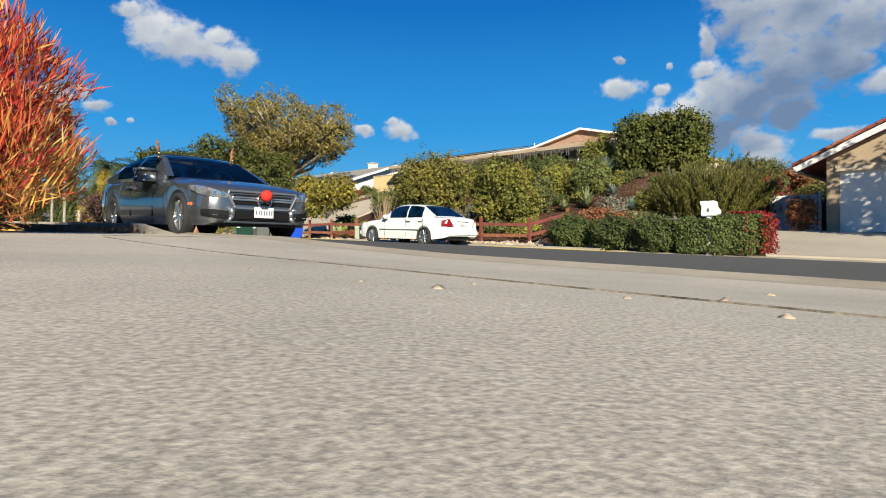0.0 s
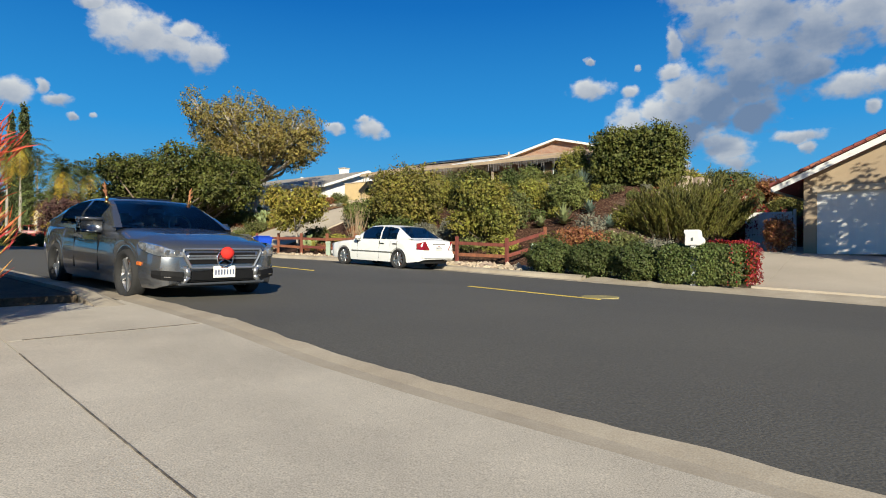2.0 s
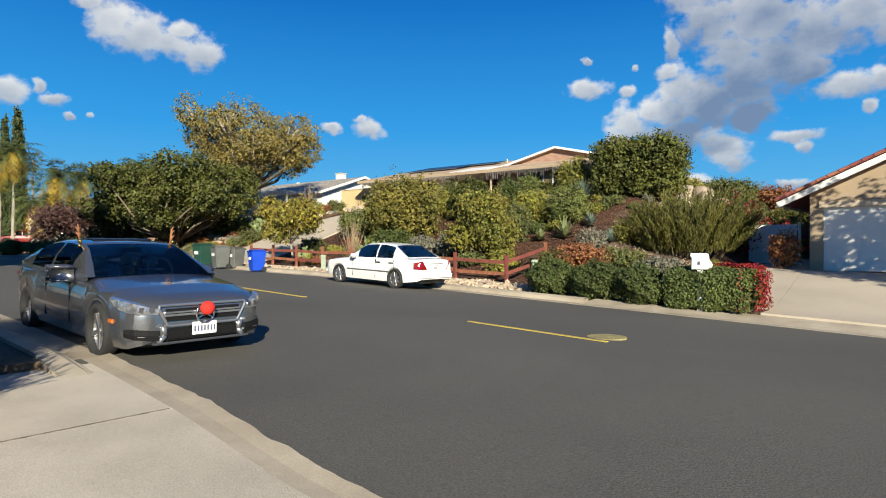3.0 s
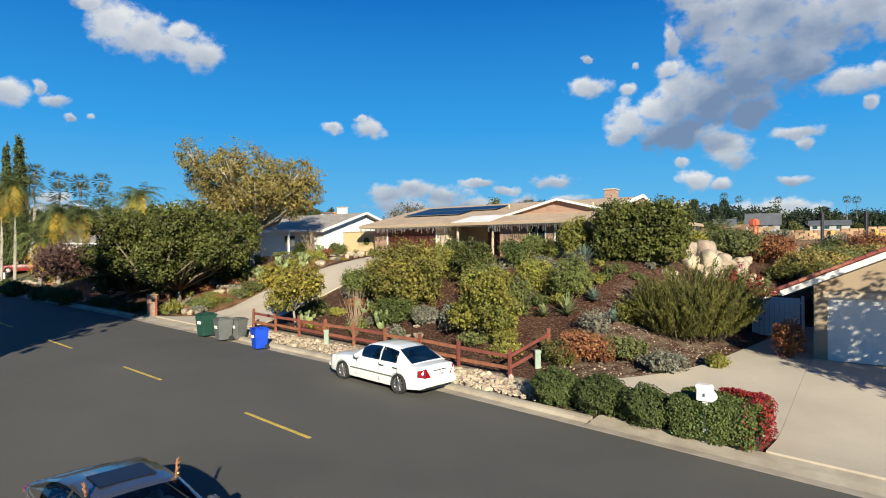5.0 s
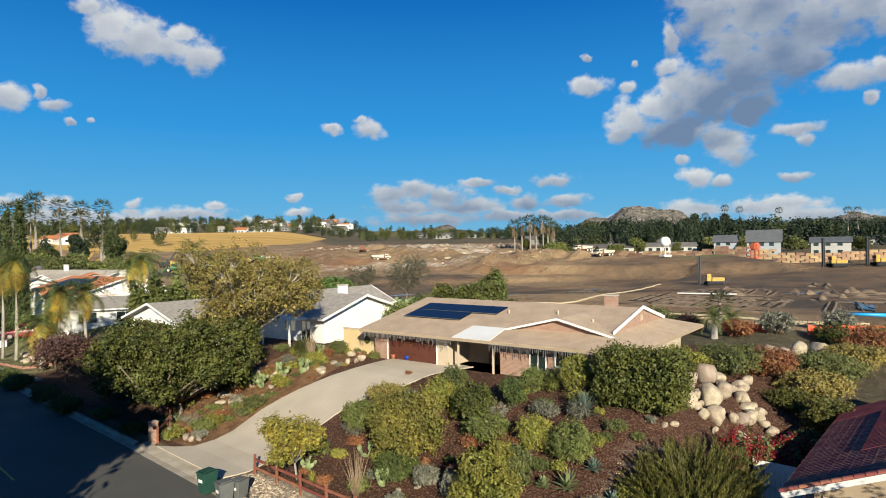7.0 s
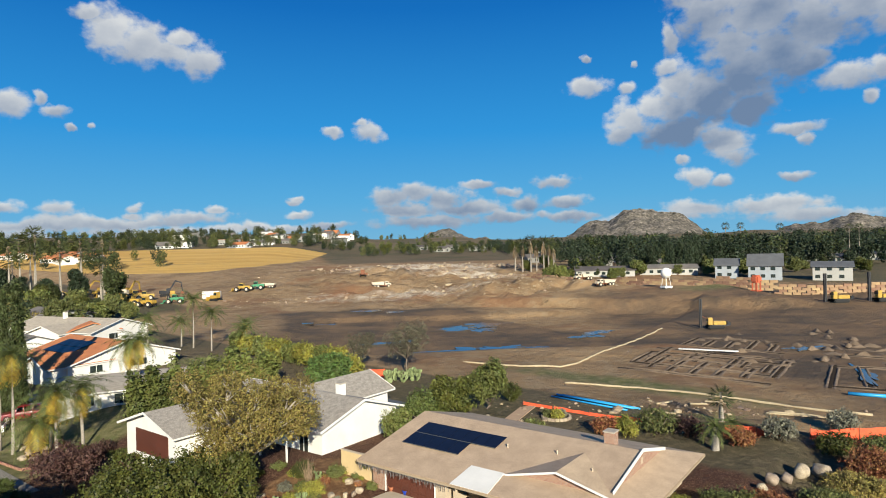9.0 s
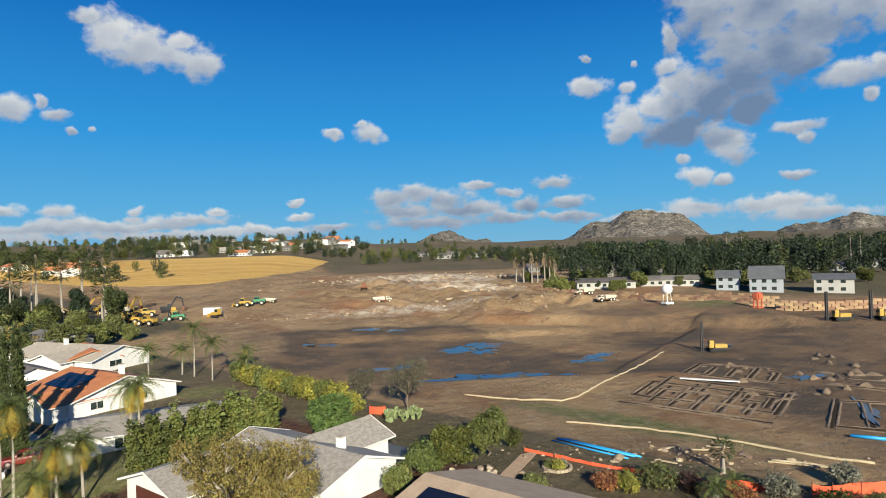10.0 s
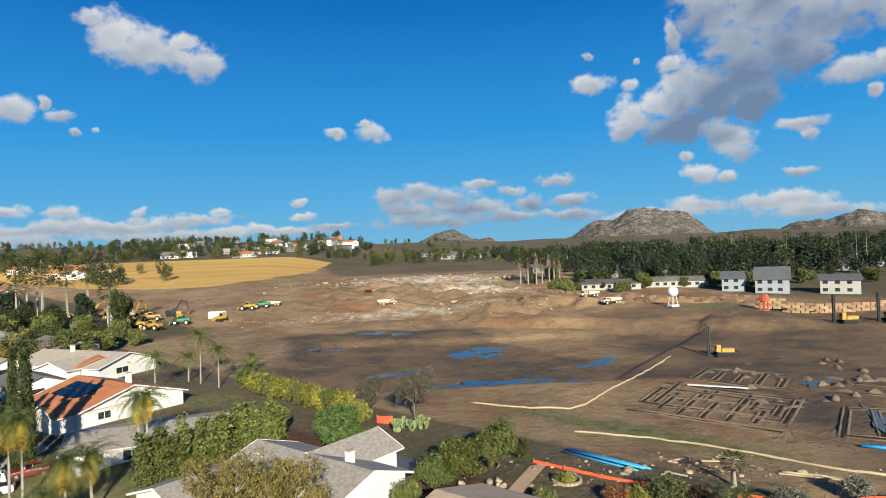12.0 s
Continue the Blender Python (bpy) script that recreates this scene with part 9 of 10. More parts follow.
# verge planting and driveways along the street
for k_ in range(70):
    s_ = rr.uniform(92, 230)
    if min(abs(s_ - q_) for q_ in (98, 121, 143, 166, 190, 214)) < 3.2:
        continue
    far_tree(*to_xy(s_, rr.uniform(17.2, 24)), rr.uniform(1.0, 2.8), rr.choice((1, 2, 5, 4, 2)), "small shrubby tree on the street verge", 1.2)
for k_, s_ in enumerate((98, 121, 143, 166, 190, 214)):
    sheet("driveway_street", slab(s_ - 2.3, s_ + 2.3, 16.5, 27, 8, 10), PALE_DRIVE if k_ % 2 else KERB, "pale concrete driveway of a street house", "driveway", .06)
for k_, s_ in enumerate((88.5, 117, 150)):
    sheet("driveway_side", slab(s_ - 2.0, s_ + 2.0, -9, 2.5, 6, 8), PALE_DRIVE, "pale concrete driveway on the near side", "driveway", .06)
for k_ in range(26):
    x_, y_ = to_xy(rr.uniform(79, 112), rr.uniform(-7, 1.6))
    bush("garden_shrub", "rounded green shrub in a street-side garden", x_, y_, rr.uniform(.6, 1.5), rr.uniform(.6, 1.4), rr.choice((L_BOX, L_OLIVE, L_HEDGEY, L_DARK)), 900, .14, 1500 + k_, core=.4)


# ---- the graded site ----
def gz(x, y):
    """Height of the built ground sheet, relief included."""
    s, n = to_sn(x, y)
    i = int(np.clip(np.searchsorted(gs, s) - 1, 0, len(gs) - 2))
    j = int(np.clip(np.searchsorted(gn, n) - 1, 0, len(gn) - 2))
    u, v = (s - gs[i]) / (gs[i + 1] - gs[i]), (n - gn[j]) / (gn[j + 1] - gn[j])
    return float((GZ[i, j] * (1 - u) + GZ[i + 1, j] * u) * (1 - v) + (GZ[i, j + 1] * (1 - u) + GZ[i + 1, j + 1] * u) * v)


def on_site(x, y, turn=0.0, lift=0.0):
    return pose(x, y, gz(x, y) + lift, 0, 0, turn)


def roll_line(name, label, points, r, material, step=1.2, wob=.12, seed=1, kind=""):
    """A long soft roll laid over the ground through the points."""
    rng = np.random.default_rng(seed)
    limb = []
    for (x0, y0), (x1, y1) in zip(points, points[1:]):
        k = max(2, int(math.hypot(x1 - x0, y1 - y0) / step))
        for i in range(k):
            t = i / k
            x, y = x0 + (x1 - x0) * t + rng.normal() * wob, y0 + (y1 - y0) * t + rng.normal() * wob
            limb.append(((x, y, gz(x, y) + r * .6), r * rng.uniform(.8, 1.15)))
    ob = new(name, branch_mesh(name, [limb], material, 7))
    return tagged(ob, label, "erosion roll", kind=kind)


roll_line("straw_wattle", "long pale straw wattle laid along the graded edge", [(7.5, 96.9), (16.2, 92.8), (21.5, 91.2), (24.5, 93.0), (35.6, 106.7), (52.5, 127.8)], .15, WATTLE)
roll_line("straw_wattle", "long pale straw wattle laid along the graded edge", [(19.2, 79.2), (27.8, 76.0), (33.0, 72.0), (37.6, 68.3), (41.4, 64.4), (47, 60)], .14, WATTLE, seed=2)
roll_line("straw_wattle", "pale timber edging along the graded terrace", [(36.0, 62.8), (39.2, 61.0), (42.9, 59.1)], .16, WATTLE, seed=3)

WATER = surface("puddle_water", (.075, .062, .048), (.045, .038, .03), .13, .2, 3, .1, .02, rough_vary=.02, spec=1.0)


def puddle(cx, cy, a, b, seed, turn=0.0):
    a, b = a * 1.15, b * 2.0
    rng = np.random.default_rng(seed)
    ph = rng.uniform(0, 6.28, 6)
    n = 72
    ring = []
    top = max(gz(cx + a * .6 * math.cos(q), cy + b * .6 * math.sin(q)) for q in np.linspace(0, 6, 8)) + .05
    for k in range(n):
        q = 2 * math.pi * k / n
        r = 1 + .28 * math.sin(3 * q + ph[0]) + .22 * math.sin(5 * q + ph[1]) + .18 * math.sin(9 * q + ph[2]) + .12 * math.sin(14 * q + ph[3]) + .08 * math.sin(23 * q + ph[4])
        x, y = a * r * math.cos(q), b * r * math.sin(q)
        ring.append((cx + x * math.cos(turn) - y * math.sin(turn), cy + x * math.sin(turn) + y * math.cos(turn)))
    vs = [(cx, cy, top)] + [(x, y, top) for x, y in ring] + [(x, y, top - .3) for x, y in ring]
    fs = [(0, 1 + k, 1 + (k + 1) % n) for k in range(n)] + [(1 + k, 1 + n + k, 1 + n + (k + 1) % n, 1 + (k + 1) % n) for k in range(n)]
    tagged(link("puddle", vs, fs, WATER), "shallow puddle of rainwater on graded soil", "water", "puddles", "structure")


for k_, (x_, y_, a_, b_, t_) in enumerate(((10.5, 112.2, 6.5, 1.5, .0), (15.5, 110.8, 3.2, 1.2, .2), (22.5, 115.2, 1.9, .8, .1), (28.5, 114.0, 1.6, .6, .0), (30.5, 112.0, 1.3, .5, .2), (13.7, 151.1, 4.2, 3.4, .3), (17.5, 154.5, 4.0, 2.0, .4), (9.5, 147.0, 2.6, 1.2, .2),
                                             (36.0, 127.5, 3.4, .9, .5), (38.5, 130.5, 3.0, .7, .5), (40.5, 133.0, 2.4, .6, .5), (-5.0, 127.5, 3.6, .7, .1), (-9.0, 125.0, 2.0, .5, .1), (-1.0, 130.5, 2.2, .5, .0), (4.0, 114.5, 2.0, .5, .1),
                                             (-23, 163, 2.2, .8, 0), (-28, 160, 1.4, .5, 0), (-14, 181, 3.2, 1.1, 0), (-6, 180, 2.2, .9, 0), (64.5, 99.5, 2.6, .7, .2), (59.0, 79.0, .7, 3.0, -.5), (62.8, 78.0, .5, 3.2, -.5))):
    puddle(x_, y_, a_, b_, 500 + k_, t_)

SOIL = surface("dug_soil", (.22, .16, .11), (.13, .09, .06), .95, .8, 6, .25, .8)


def soil_ridge(x0, y0, x1, y1, w, h, seed):
    """A low uneven bank of dug earth."""
    rng = np.random.default_rng(seed)
    L_ = math.hypot(x1 - x0, y1 - y0)
    dx, dy = (x1 - x0) / L_, (y1 - y0) / L_
    k = max(3, int(L_ / .8))
    vs, fs = [], []
    for i in range(k + 1):
        t = i / k
        x, y = x0 + (x1 - x0) * t, y0 + (y1 - y0) * t
        z = gz(x, y)
        hh, ww = h * rng.uniform(.5, 1.3) * min(1, 4 * t + .15, 4 * (1 - t) + .15), w * rng.uniform(.7, 1.25)
        for u, v in ((-1, -.15), (-.5, .7), (0, 1), (.45, .75), (1, -.15)):
            vs.append((x - dy * ww * u, y + dx * ww * u, z + hh * v))
    for i in range(k):
        for j in range(4):
            a = i * 5 + j
            fs.append((a, a + 1, a + 6, a + 5))
    return vs, fs


# Near-black earth tone; the shade of the trench depth is in this colour.
TRENCH = surface("shaded_trench_earth", (.06, .044, .03), (.03, .022, .016), 1.0, 2, 10, .2, .3, spec=.05)


def trench_field(name, label, lines, seed):
    """Footing trenches: paired banks of dug soil, a dark strip between them painting the shaded gap."""
    ob = thing(name, label, "earthworks")
    for i, (x0, y0, x1, y1) in enumerate(lines):
        L_ = math.hypot(x1 - x0, y1 - y0)
        dx, dy = (x1 - x0) / L_, (y1 - y0) / L_
        for off, h in ((-.42, .14), (.42, .22)):
            vs, fs = soil_ridge(x0 - dy * off, y0 + dx * off, x1 - dy * off, y1 + dx * off, .26, h, seed + i * 3 + int(off > 0))
            link("soil_bank", vs, fs, SOIL, ob, smooth=True)
        z0, z1 = gz(x0, y0), gz(x1, y1)
        beam("form_board", (x0, y0, z0 + .05), (x1, y1, z1 + .05), .36, .06, TRENCH, ob, "dark strip painted as the shaded trench bottom")
    return ob


lines_ = []
o_, u_, v_ = np.array([28.5, 88.6]), np.array([15.5, -14.0]), np.array([24.5, 30.0])
for k_ in range(13):
    a_ = o_ + u_ * (.04 + k_ / 13) + v_ * .04
    a_ = a_ + v_ * .12 * (1 + math.sin(k_ * 2.9))
    b_ = o_ + u_ * (.04 + k_ / 13) + v_ * (.40 + .14 * math.sin(k_ * 1.7))
    lines_.append((*a_, *b_))
for q_ in (.03, .16, .3, .41, .5):
    a_, b_ = o_ + v_ * q_ + u_ * .02, o_ + v_ * q_ + u_ * .98
    lines_.append((*a_, *b_))
for k_ in range(5):
    a_ = o_ + u_ * (.15 + k_ * .16) + v_ * .66
    lines_.append((*a_, *(a_ + v_ * (.22 + .05 * math.cos(k_ * 2.1)))))
lines_.append((*(o_ + u_ * .1 + v_ * .64), *(o_ + u_ * .9 + v_ * .66)))
lines_.append((*(o_ + u_ * .15 + v_ * .93), *(o_ + u_ * .8 + v_ * .9)))
trench_field("footing_trenches", "grid of dug footing trenches with dark painted bottoms", lines_, 600)
lines_ = [(49.8, 72.7, 59.5, 85.3), (53.8, 71.0, 62.7, 84.7), (57.5, 69.0, 66.5, 82.0), (61.5, 67.0, 70.0, 80.0), (50.5, 73.6, 62.0, 66.8), (58.5, 84.5, 70, 78.5), (66, 92, 74, 86), (70, 98, 78, 91)]
trench_field("footing_trenches", "second set of deep trenches with stacked spoil", lines_, 700)
for k_ in range(40):
    x_, y_ = rr.uniform(50, 80), rr.uniform(84, 118)
    a_ = rr.uniform(0, 3.1)
    l_ = rr.uniform(.8, 3)
    vs_, fs_ = soil_ridge(x_, y_, x_ + l_ * math.cos(a_), y_ + l_ * math.sin(a_), rr.uniform(.4, .9), rr.uniform(.3, .8), 800 + k_)
    tagged(link("soil_heap", vs_, fs_, SOIL, smooth=True), "low heap of dug brown soil", "soil", "soil heaps")
for k_, (x_, y_, l_, a_) in enumerate(((47.7, 98.9, 9, -28), (33, 67, 2.4, -30), (30.5, 66, 1.8, -10), (27, 66.5, 2.2, 20), (38.5, 60.5, 6.5, -26), (25.5, 62, 1.6, -40))):
    tb_ = thing("pale_sheet", "pale plastic sheet lying on the soil" if k_ == 0 else "pale timber plank lying on soil", "plank", on_site(x_, y_, a_, .35 if k_ == 0 else .12))
    block("board", (-l_ / 2, l_ / 2, -.35 if k_ == 0 else -.12, .35 if k_ == 0 else .12, 0, .14), WHITE_PAINT if k_ == 0 else WATTLE, tb_, .03)


SITE_ROCK = surface("site_rock", (.40, .31, .22), (.25, .18, .12), .95, 1, 8, .2, .4, island=.3)


def rocks(cx, cy, sx, sy, count, size, seed, label):
    rng = np.random.default_rng(seed)
    ico = bmesh.new()
    bmesh.ops.create_icosphere(ico, subdivisions=1, radius=1)
    iv = np.array([v.co[:] for v in ico.verts])
    jf = [[v.index for v in f.verts] for f in ico.faces]
    ico.free()
    vs, fs = [], []
    for _ in range(count):
        x, y = cx + rng.normal() * sx, cy + rng.normal() * sy
        r = size * rng.lognormal(0, .5)
        q = iv * (1 + .3 * rng.normal(size=(len(iv), 1))) * np.array([r, r * rng.uniform(.6, 1), r * rng.uniform(.4, .8)])
        base = len(vs)
        vs += [tuple(v) for v in q + np.array([x, y, gz(x, y) + r * .15])]
        fs += [tuple(base + i for i in f) for f in jf]
    tagged(link("rock_rubble", vs, fs, SITE_ROCK), label, "rubble", kind="stuff")


rocks(2, 310, 26, 14, 300, .42, 31, "pale blasted rock strewn over the mound")
rocks(0, 216, 34, 5, 150, .3, 32, "pale blasted rock along the cut bank")
rocks(45, 207, 14, 7, 140, .3, 33, "pale blasted rock along the cut bank")
rocks(28, 262, 14, 7, 180, .45, 34, "pale blasted rock below the mound")
rocks(47, 312, 4, 2.5, 90, .8, 35, "heap of pale rock")
rocks(25, 64, 8, 2.5, 140, .16, 37, "small stones and clods at the garden edge")


def block_wall():
    ob = thing("retaining_wall", "retaining wall of large tan and brown concrete blocks", "wall")
    bm = bmesh.new()
    box(bm, -1.0, 1.0, -.35, .35, 0, .74, .03)
    me = bpy.data.meshes.new("block")
    bm.to_mesh(me)
    bm.free()
    me.materials.append(BLOCK_WALL)
    pts = [(47, 258), (58, 236), (76.2, 203.5), (97.1, 175.5), (110, 166), (126, 159.5), (142, 154)]
    rows = {0: 3, 1: 3, 2: 4, 3: 4, 4: 4, 5: 4}
    for i, ((x0, y0), (x1, y1)) in enumerate(zip(pts, pts[1:])):
        L_ = math.hypot(x1 - x0, y1 - y0)
        a = math.degrees(math.atan2(y1 - y0, x1 - x0))
        n = int(L_ / 2.02)
        for k in range(n):
            for r_ in range(rows[i]):
                t = (k + .5 + .5 * (r_ % 2)) / n
                x, y = x0 + (x1 - x0) * t, y0 + (y1 - y0) * t
                if r_ == rows[i] - 1 and (k * 7 + i) % 5 == 0 and i < 3:
                    continue
                b = new("block", me)
                b.parent = ob
                b.matrix_basis = pose(x + .1 * r_, y + .1 * r_, gz(x0 + (x1 - x0) * (k // 3 * 3) / n, y0 + (y1 - y0) * (k // 3 * 3) / n) - .35 + r_ * .75, 0, 0, a)


block_wall()


# ---- machines ----
def crawler(ob, L_, W_, x=0.0):
    for side in (-1, 1):
        bm = bmesh.new()
        box(bm, x - L_ / 2, x + L_ / 2, side * W_ / 2 - .25, side * W_ / 2 + .25, .0, .85, .22)
        part("track", bm, BLACK_RUBBER, ob, "dark steel crawler track")


def big_wheel(ob, x, y, r, w=.5):
    vs, fs = lathe([(r * .5, -w / 2), (r * .9, -w / 2), (r, -w * .35), (r, w * .35), (r * .9, w / 2), (r * .5, w / 2)], 18)
    t = link("wheel", vs, fs, BLACK_RUBBER, ob, "black ribbed tyre")
    t.matrix_basis = pose(x, y, r, 90, 0, 0)
    vs, fs = lathe([(r * .5, -w * .52), (r * .5, w * .52)], 12)
    link("rim", vs, fs, PALE_STEEL, t, "dusty steel rim")


def dump_truck(m, body=PALE_STEEL, label="dusty white haul truck with open bed parked on dirt"):
    ob = thing("dump_truck", label, "truck", m, "haul trucks")
    bm = bmesh.new()
    vs = [(-4.0, 1.35, 1.5), (-4.0, -1.35, 1.5), (1.0, -1.35, 1.35), (1.0, 1.35, 1.35)]
    tp = [(-4.6, 1.5, 2.5), (-4.6, -1.5, 2.5), (1.3, -1.5, 2.75), (1.3, 1.5, 2.75)]
    a, b = [bm.verts.new(v) for v in vs], [bm.verts.new(v) for v in tp]
    c = [bm.verts.new((v[0] * .96, v[1] * .92, v[2])) for v in tp]
    d = [bm.verts.new((v[0] * .94, v[1] * .88, v[2] + .12)) for v in vs]
    bm.faces.new(a)
    bm.faces.new(d)
    for k in range(4):
        j = (k + 1) % 4
        bm.faces.new((a[k], a[j], b[j], b[k]))
        bm.faces.new((b[k], b[j], c[j], c[k]))
        bm.faces.new((c[k], c[j], d[j], d[k]))
    bmesh.ops.recalc_face_normals(bm, faces=bm.faces)
    part("bed", bm, body, ob)
    cab = block("cab", (1.7, 3.3, -1.1, 1.1, 1.3, 2.9), body, ob, .12)
    block("cab_window", (2.4, 3.33, -.95, .95, 2.1, 2.7), WIN_DARK, cab, .03)
    block("side_window", (1.95, 3.0, -1.12, 1.12, 2.1, 2.7), WIN_DARK, cab, .03)
    block("hood", (3.2, 4.5, -.95, .95, 1.15, 1.95), body, ob, .15)
    block("chassis", (-3.8, 4.2, -.6, .6, .8, 1.3), RUST_STEEL, ob, .05)
    for x in (-3.2, -1.6, 3.2):
        for side in (-1, 1):
            big_wheel(ob, x, side * 1.15, .85)
    return ob


def loader(m, paint=YELLOW_STEEL, label="yellow wheel loader parked on the site", blade=True):
    ob = thing("wheel_loader", label, "construction machine", m, "parked machines")
    block("engine_body", (-3.2, -.6, -1.0, 1.0, 1.1, 2.2), paint, ob, .15)
    cab = block("cab", (-.7, .7, -.8, .8, 1.4, 3.2), paint, ob, .1)
    block("cab_window", (-.6, .72, -.82, .82, 2.2, 3.0), WIN_DARK, cab, .02)
    block("front_frame", (.6, 2.4, -.6, .6, 1.0, 1.7), paint, ob, .1)
    for x in (-2.0, 1.7):
        for side in (-1, 1):
            big_wheel(ob, x, side * 1.2, .9, .6)
    for side in (-.5, .5):
        beam("lift_arm", (.8, side, 2.0), (3.4, side, .9), .18, .3, paint, ob)
    bm = bmesh.new()
    pr = [(3.2, .3), (4.3, .25), (4.3, .35), (3.45, .5), (3.35, 1.4), (3.2, 1.4)]
    f0, f1 = [bm.verts.new((x, -1.4, z)) for x, z in pr], [bm.verts.new((x, 1.4, z)) for x, z in pr]
    bm.faces.new(f0)
    bm.faces.new(f1[::-1])
    for k in range(6):
        bm.faces.new((f0[k], f1[k], f1[(k + 1) % 6], f0[(k + 1) % 6]))
    bmesh.ops.recalc_face_normals(bm, faces=bm.faces)
    part("bucket", bm, paint, ob, "scoop bucket")
    return ob


def excavator(m, paint=YELLOW_STEEL, label="yellow crawler excavator with folded boom", reach=1.0):
    ob = thing("excavator", label, "construction machine", m, "parked machines")
    crawler(ob, 4.4, 2.6)
    block("house_body", (-2.4, 1.2, -1.3, 1.3, 1.0, 2.2), paint, ob, .15)
    cab = block("cab", (.1, 1.5, .3, 1.3, 1.1, 3.0), paint, ob, .1)
    block("cab_window", (.25, 1.53, .36, 1.33, 1.9, 2.8), WIN_DARK, cab, .02)
    beam("boom", (1.0, -.2, 1.9), (3.4, -.2, 5.2 * reach), .4, .6, paint, ob)
    beam("boom", (3.3, -.2, 5.2 * reach), (5.4, -.2, 4.6 * reach), .4, .55, paint, ob)
    beam("stick", (5.3, -.2, 4.8 * reach), (5.8, -.2, 1.8), .3, .4, paint, ob)
    block("bucket", (5.2, 6.3, -.8, .4, .7, 1.8), RUST_STEEL, ob, .2)
    return ob


def dozer(m, paint=YELLOW_STEEL, label="yellow bulldozer parked on dirt"):
    ob = thing("bulldozer", label, "construction machine", m, "parked machines")
    crawler(ob, 3.8, 2.2)
    block("hood", (.2, 2.2, -.6, .6, .8, 1.9), paint, ob, .1)
    cab = block("cab", (-1.3, .3, -.8, .8, 1.0, 3.0), paint, ob, .08)
    block("cab_window", (-1.15, .33, -.82, .82, 1.9, 2.8), WIN_DARK, cab, .02)
    block("blade", (2.5, 2.8, -1.8, 1.8, .1, 1.4), paint, ob, .08)
    for side in (-.8, .8):
        beam("push_arm", (.3, side, .6), (2.6, side, .6), .15, .2, paint, ob)
    return ob


DRILL_STEEL = surface("dark_mast_steel", (.05, .05, .055), (.03, .03, .032), .6, 2, 14, .2, .2)


def drill_rig(m, label="yellow tracked drill rig with lattice mast"):
    ob = thing("drill_rig", label, "construction machine", m)
    crawler(ob, 4.0, 2.4)
    block("engine_body", (-.6, 2.4, -.9, .9, 1.0, 1.9), YELLOW_STEEL, ob, .1)
    block("deck", (-1.2, 2.9, -1.05, 1.05, .8, 1.0), DRILL_STEEL, ob, .05, label="dark steel deck")
    cab = block("cab", (-1.9, -.8, -.9, .3, 1.0, 2.8), YELLOW_STEEL, ob, .08)
    block("cab_window", (-1.95, -.9, -.85, .33, 1.9, 2.6), WIN_DARK, cab, .02)
    for dx in (-.2, .2):
        for dy in (-.2, .2):
            beam("mast_rail", (-3.4 + dx, dy, .2), (-3.4 + dx, dy, 7.4), .17, .17, DRILL_STEEL, ob)
    for k in range(8):
        beam("mast_brace", (-3.6, -.2, .4 + k * .85), (-3.2, .2, 1.2 + k * .85), .13, .13, DRILL_STEEL, ob)
    beam("mast_stay", (-3.3, 0, 3.2), (-1.2, 0, 2.2), .12, .12, RUST_STEEL, ob)
    block("power_unit", (2.7, 3.5, -.8, .8, .8, 1.7), DARK_CAR, ob, .08, label="dark blue power unit")


for x_, y_, t_ in ((50.0, 216.6, 205), (56.5, 203.6, 205), (60.4, 192.8, 205), (-12.5, 230, 10)):
    dump_truck(on_site(x_, y_, t_, -.1) @ Matrix.Scale(.8, 4))
excavator(on_site(-94.2, 236.8, 20), DARK_CAR, "dark excavator with raised folded boom", 1.1)
for k_, (x_, y_, t_, f_) in enumerate(((-85.8, 200.2, 160, loader), (-92.0, 203.5, 170, loader), (-99.0, 214.0, 100, dozer), (-104.0, 222.0, 60, loader), (-97.5, 226.0, 200, loader), (-103.0, 232.0, 30, dozer), (-112.0, 228.0, 150, loader), (-118.0, 236.0, 80, loader),
                                         (-124.9, 237.4, 40, excavator), (-130.0, 230.0, 10, loader), (-121.0, 226.0, 130, dozer), (-110.0, 240.0, 70, excavator), (-70.5, 221.0, 150, dozer), (-66.5, 239.5, 175, loader), (-88.0, 227.0, 120, loader))):
    f_(on_site(x_, y_, t_, -.05) @ Matrix.Scale(1.05, 4))
loader(on_site(-83.2, 216.4, 190), GREEN_STEEL, "green wheel loader parked on the site")
loader(on_site(-61.5, 240.5, 185), GREEN_STEEL, "green wheel loader parked beside a yellow one")
dump_truck(on_site(-108.0, 233.0, 120), label="white water truck parked among machines")
dump_truck(on_site(-57.5, 243.0, 170) @ Matrix.Scale(.7, 4), label="small pale truck beside loaders")
cont_ = thing("storage_container", "white storage container on the site", "container", on_site(-73.4, 225.5, 178))
block("shell", (-3, 3, -1.2, 1.2, .1, 2.6), WHITE_PAINT, cont_, .03)
for k_ in range(14):
    block("rib", (-2.9 + k_ * .43, -2.75 + k_ * .43, -1.24, -1.2, .2, 2.5), WHITE_PAINT, cont_, .005)
drill_rig(on_site(63.0, 127.0, -8) @ Matrix.Scale(.85, 4))
drill_rig(on_site(106.1, 149.7, 0), "small drill rig working near the wall")
drill_rig(on_site(115.5, 147.0, 0), "small drill rig working near the wall")
dozer(on_site(-22.0, 262.0, 90), RUST_STEEL, "small rust-red machine on the slope")


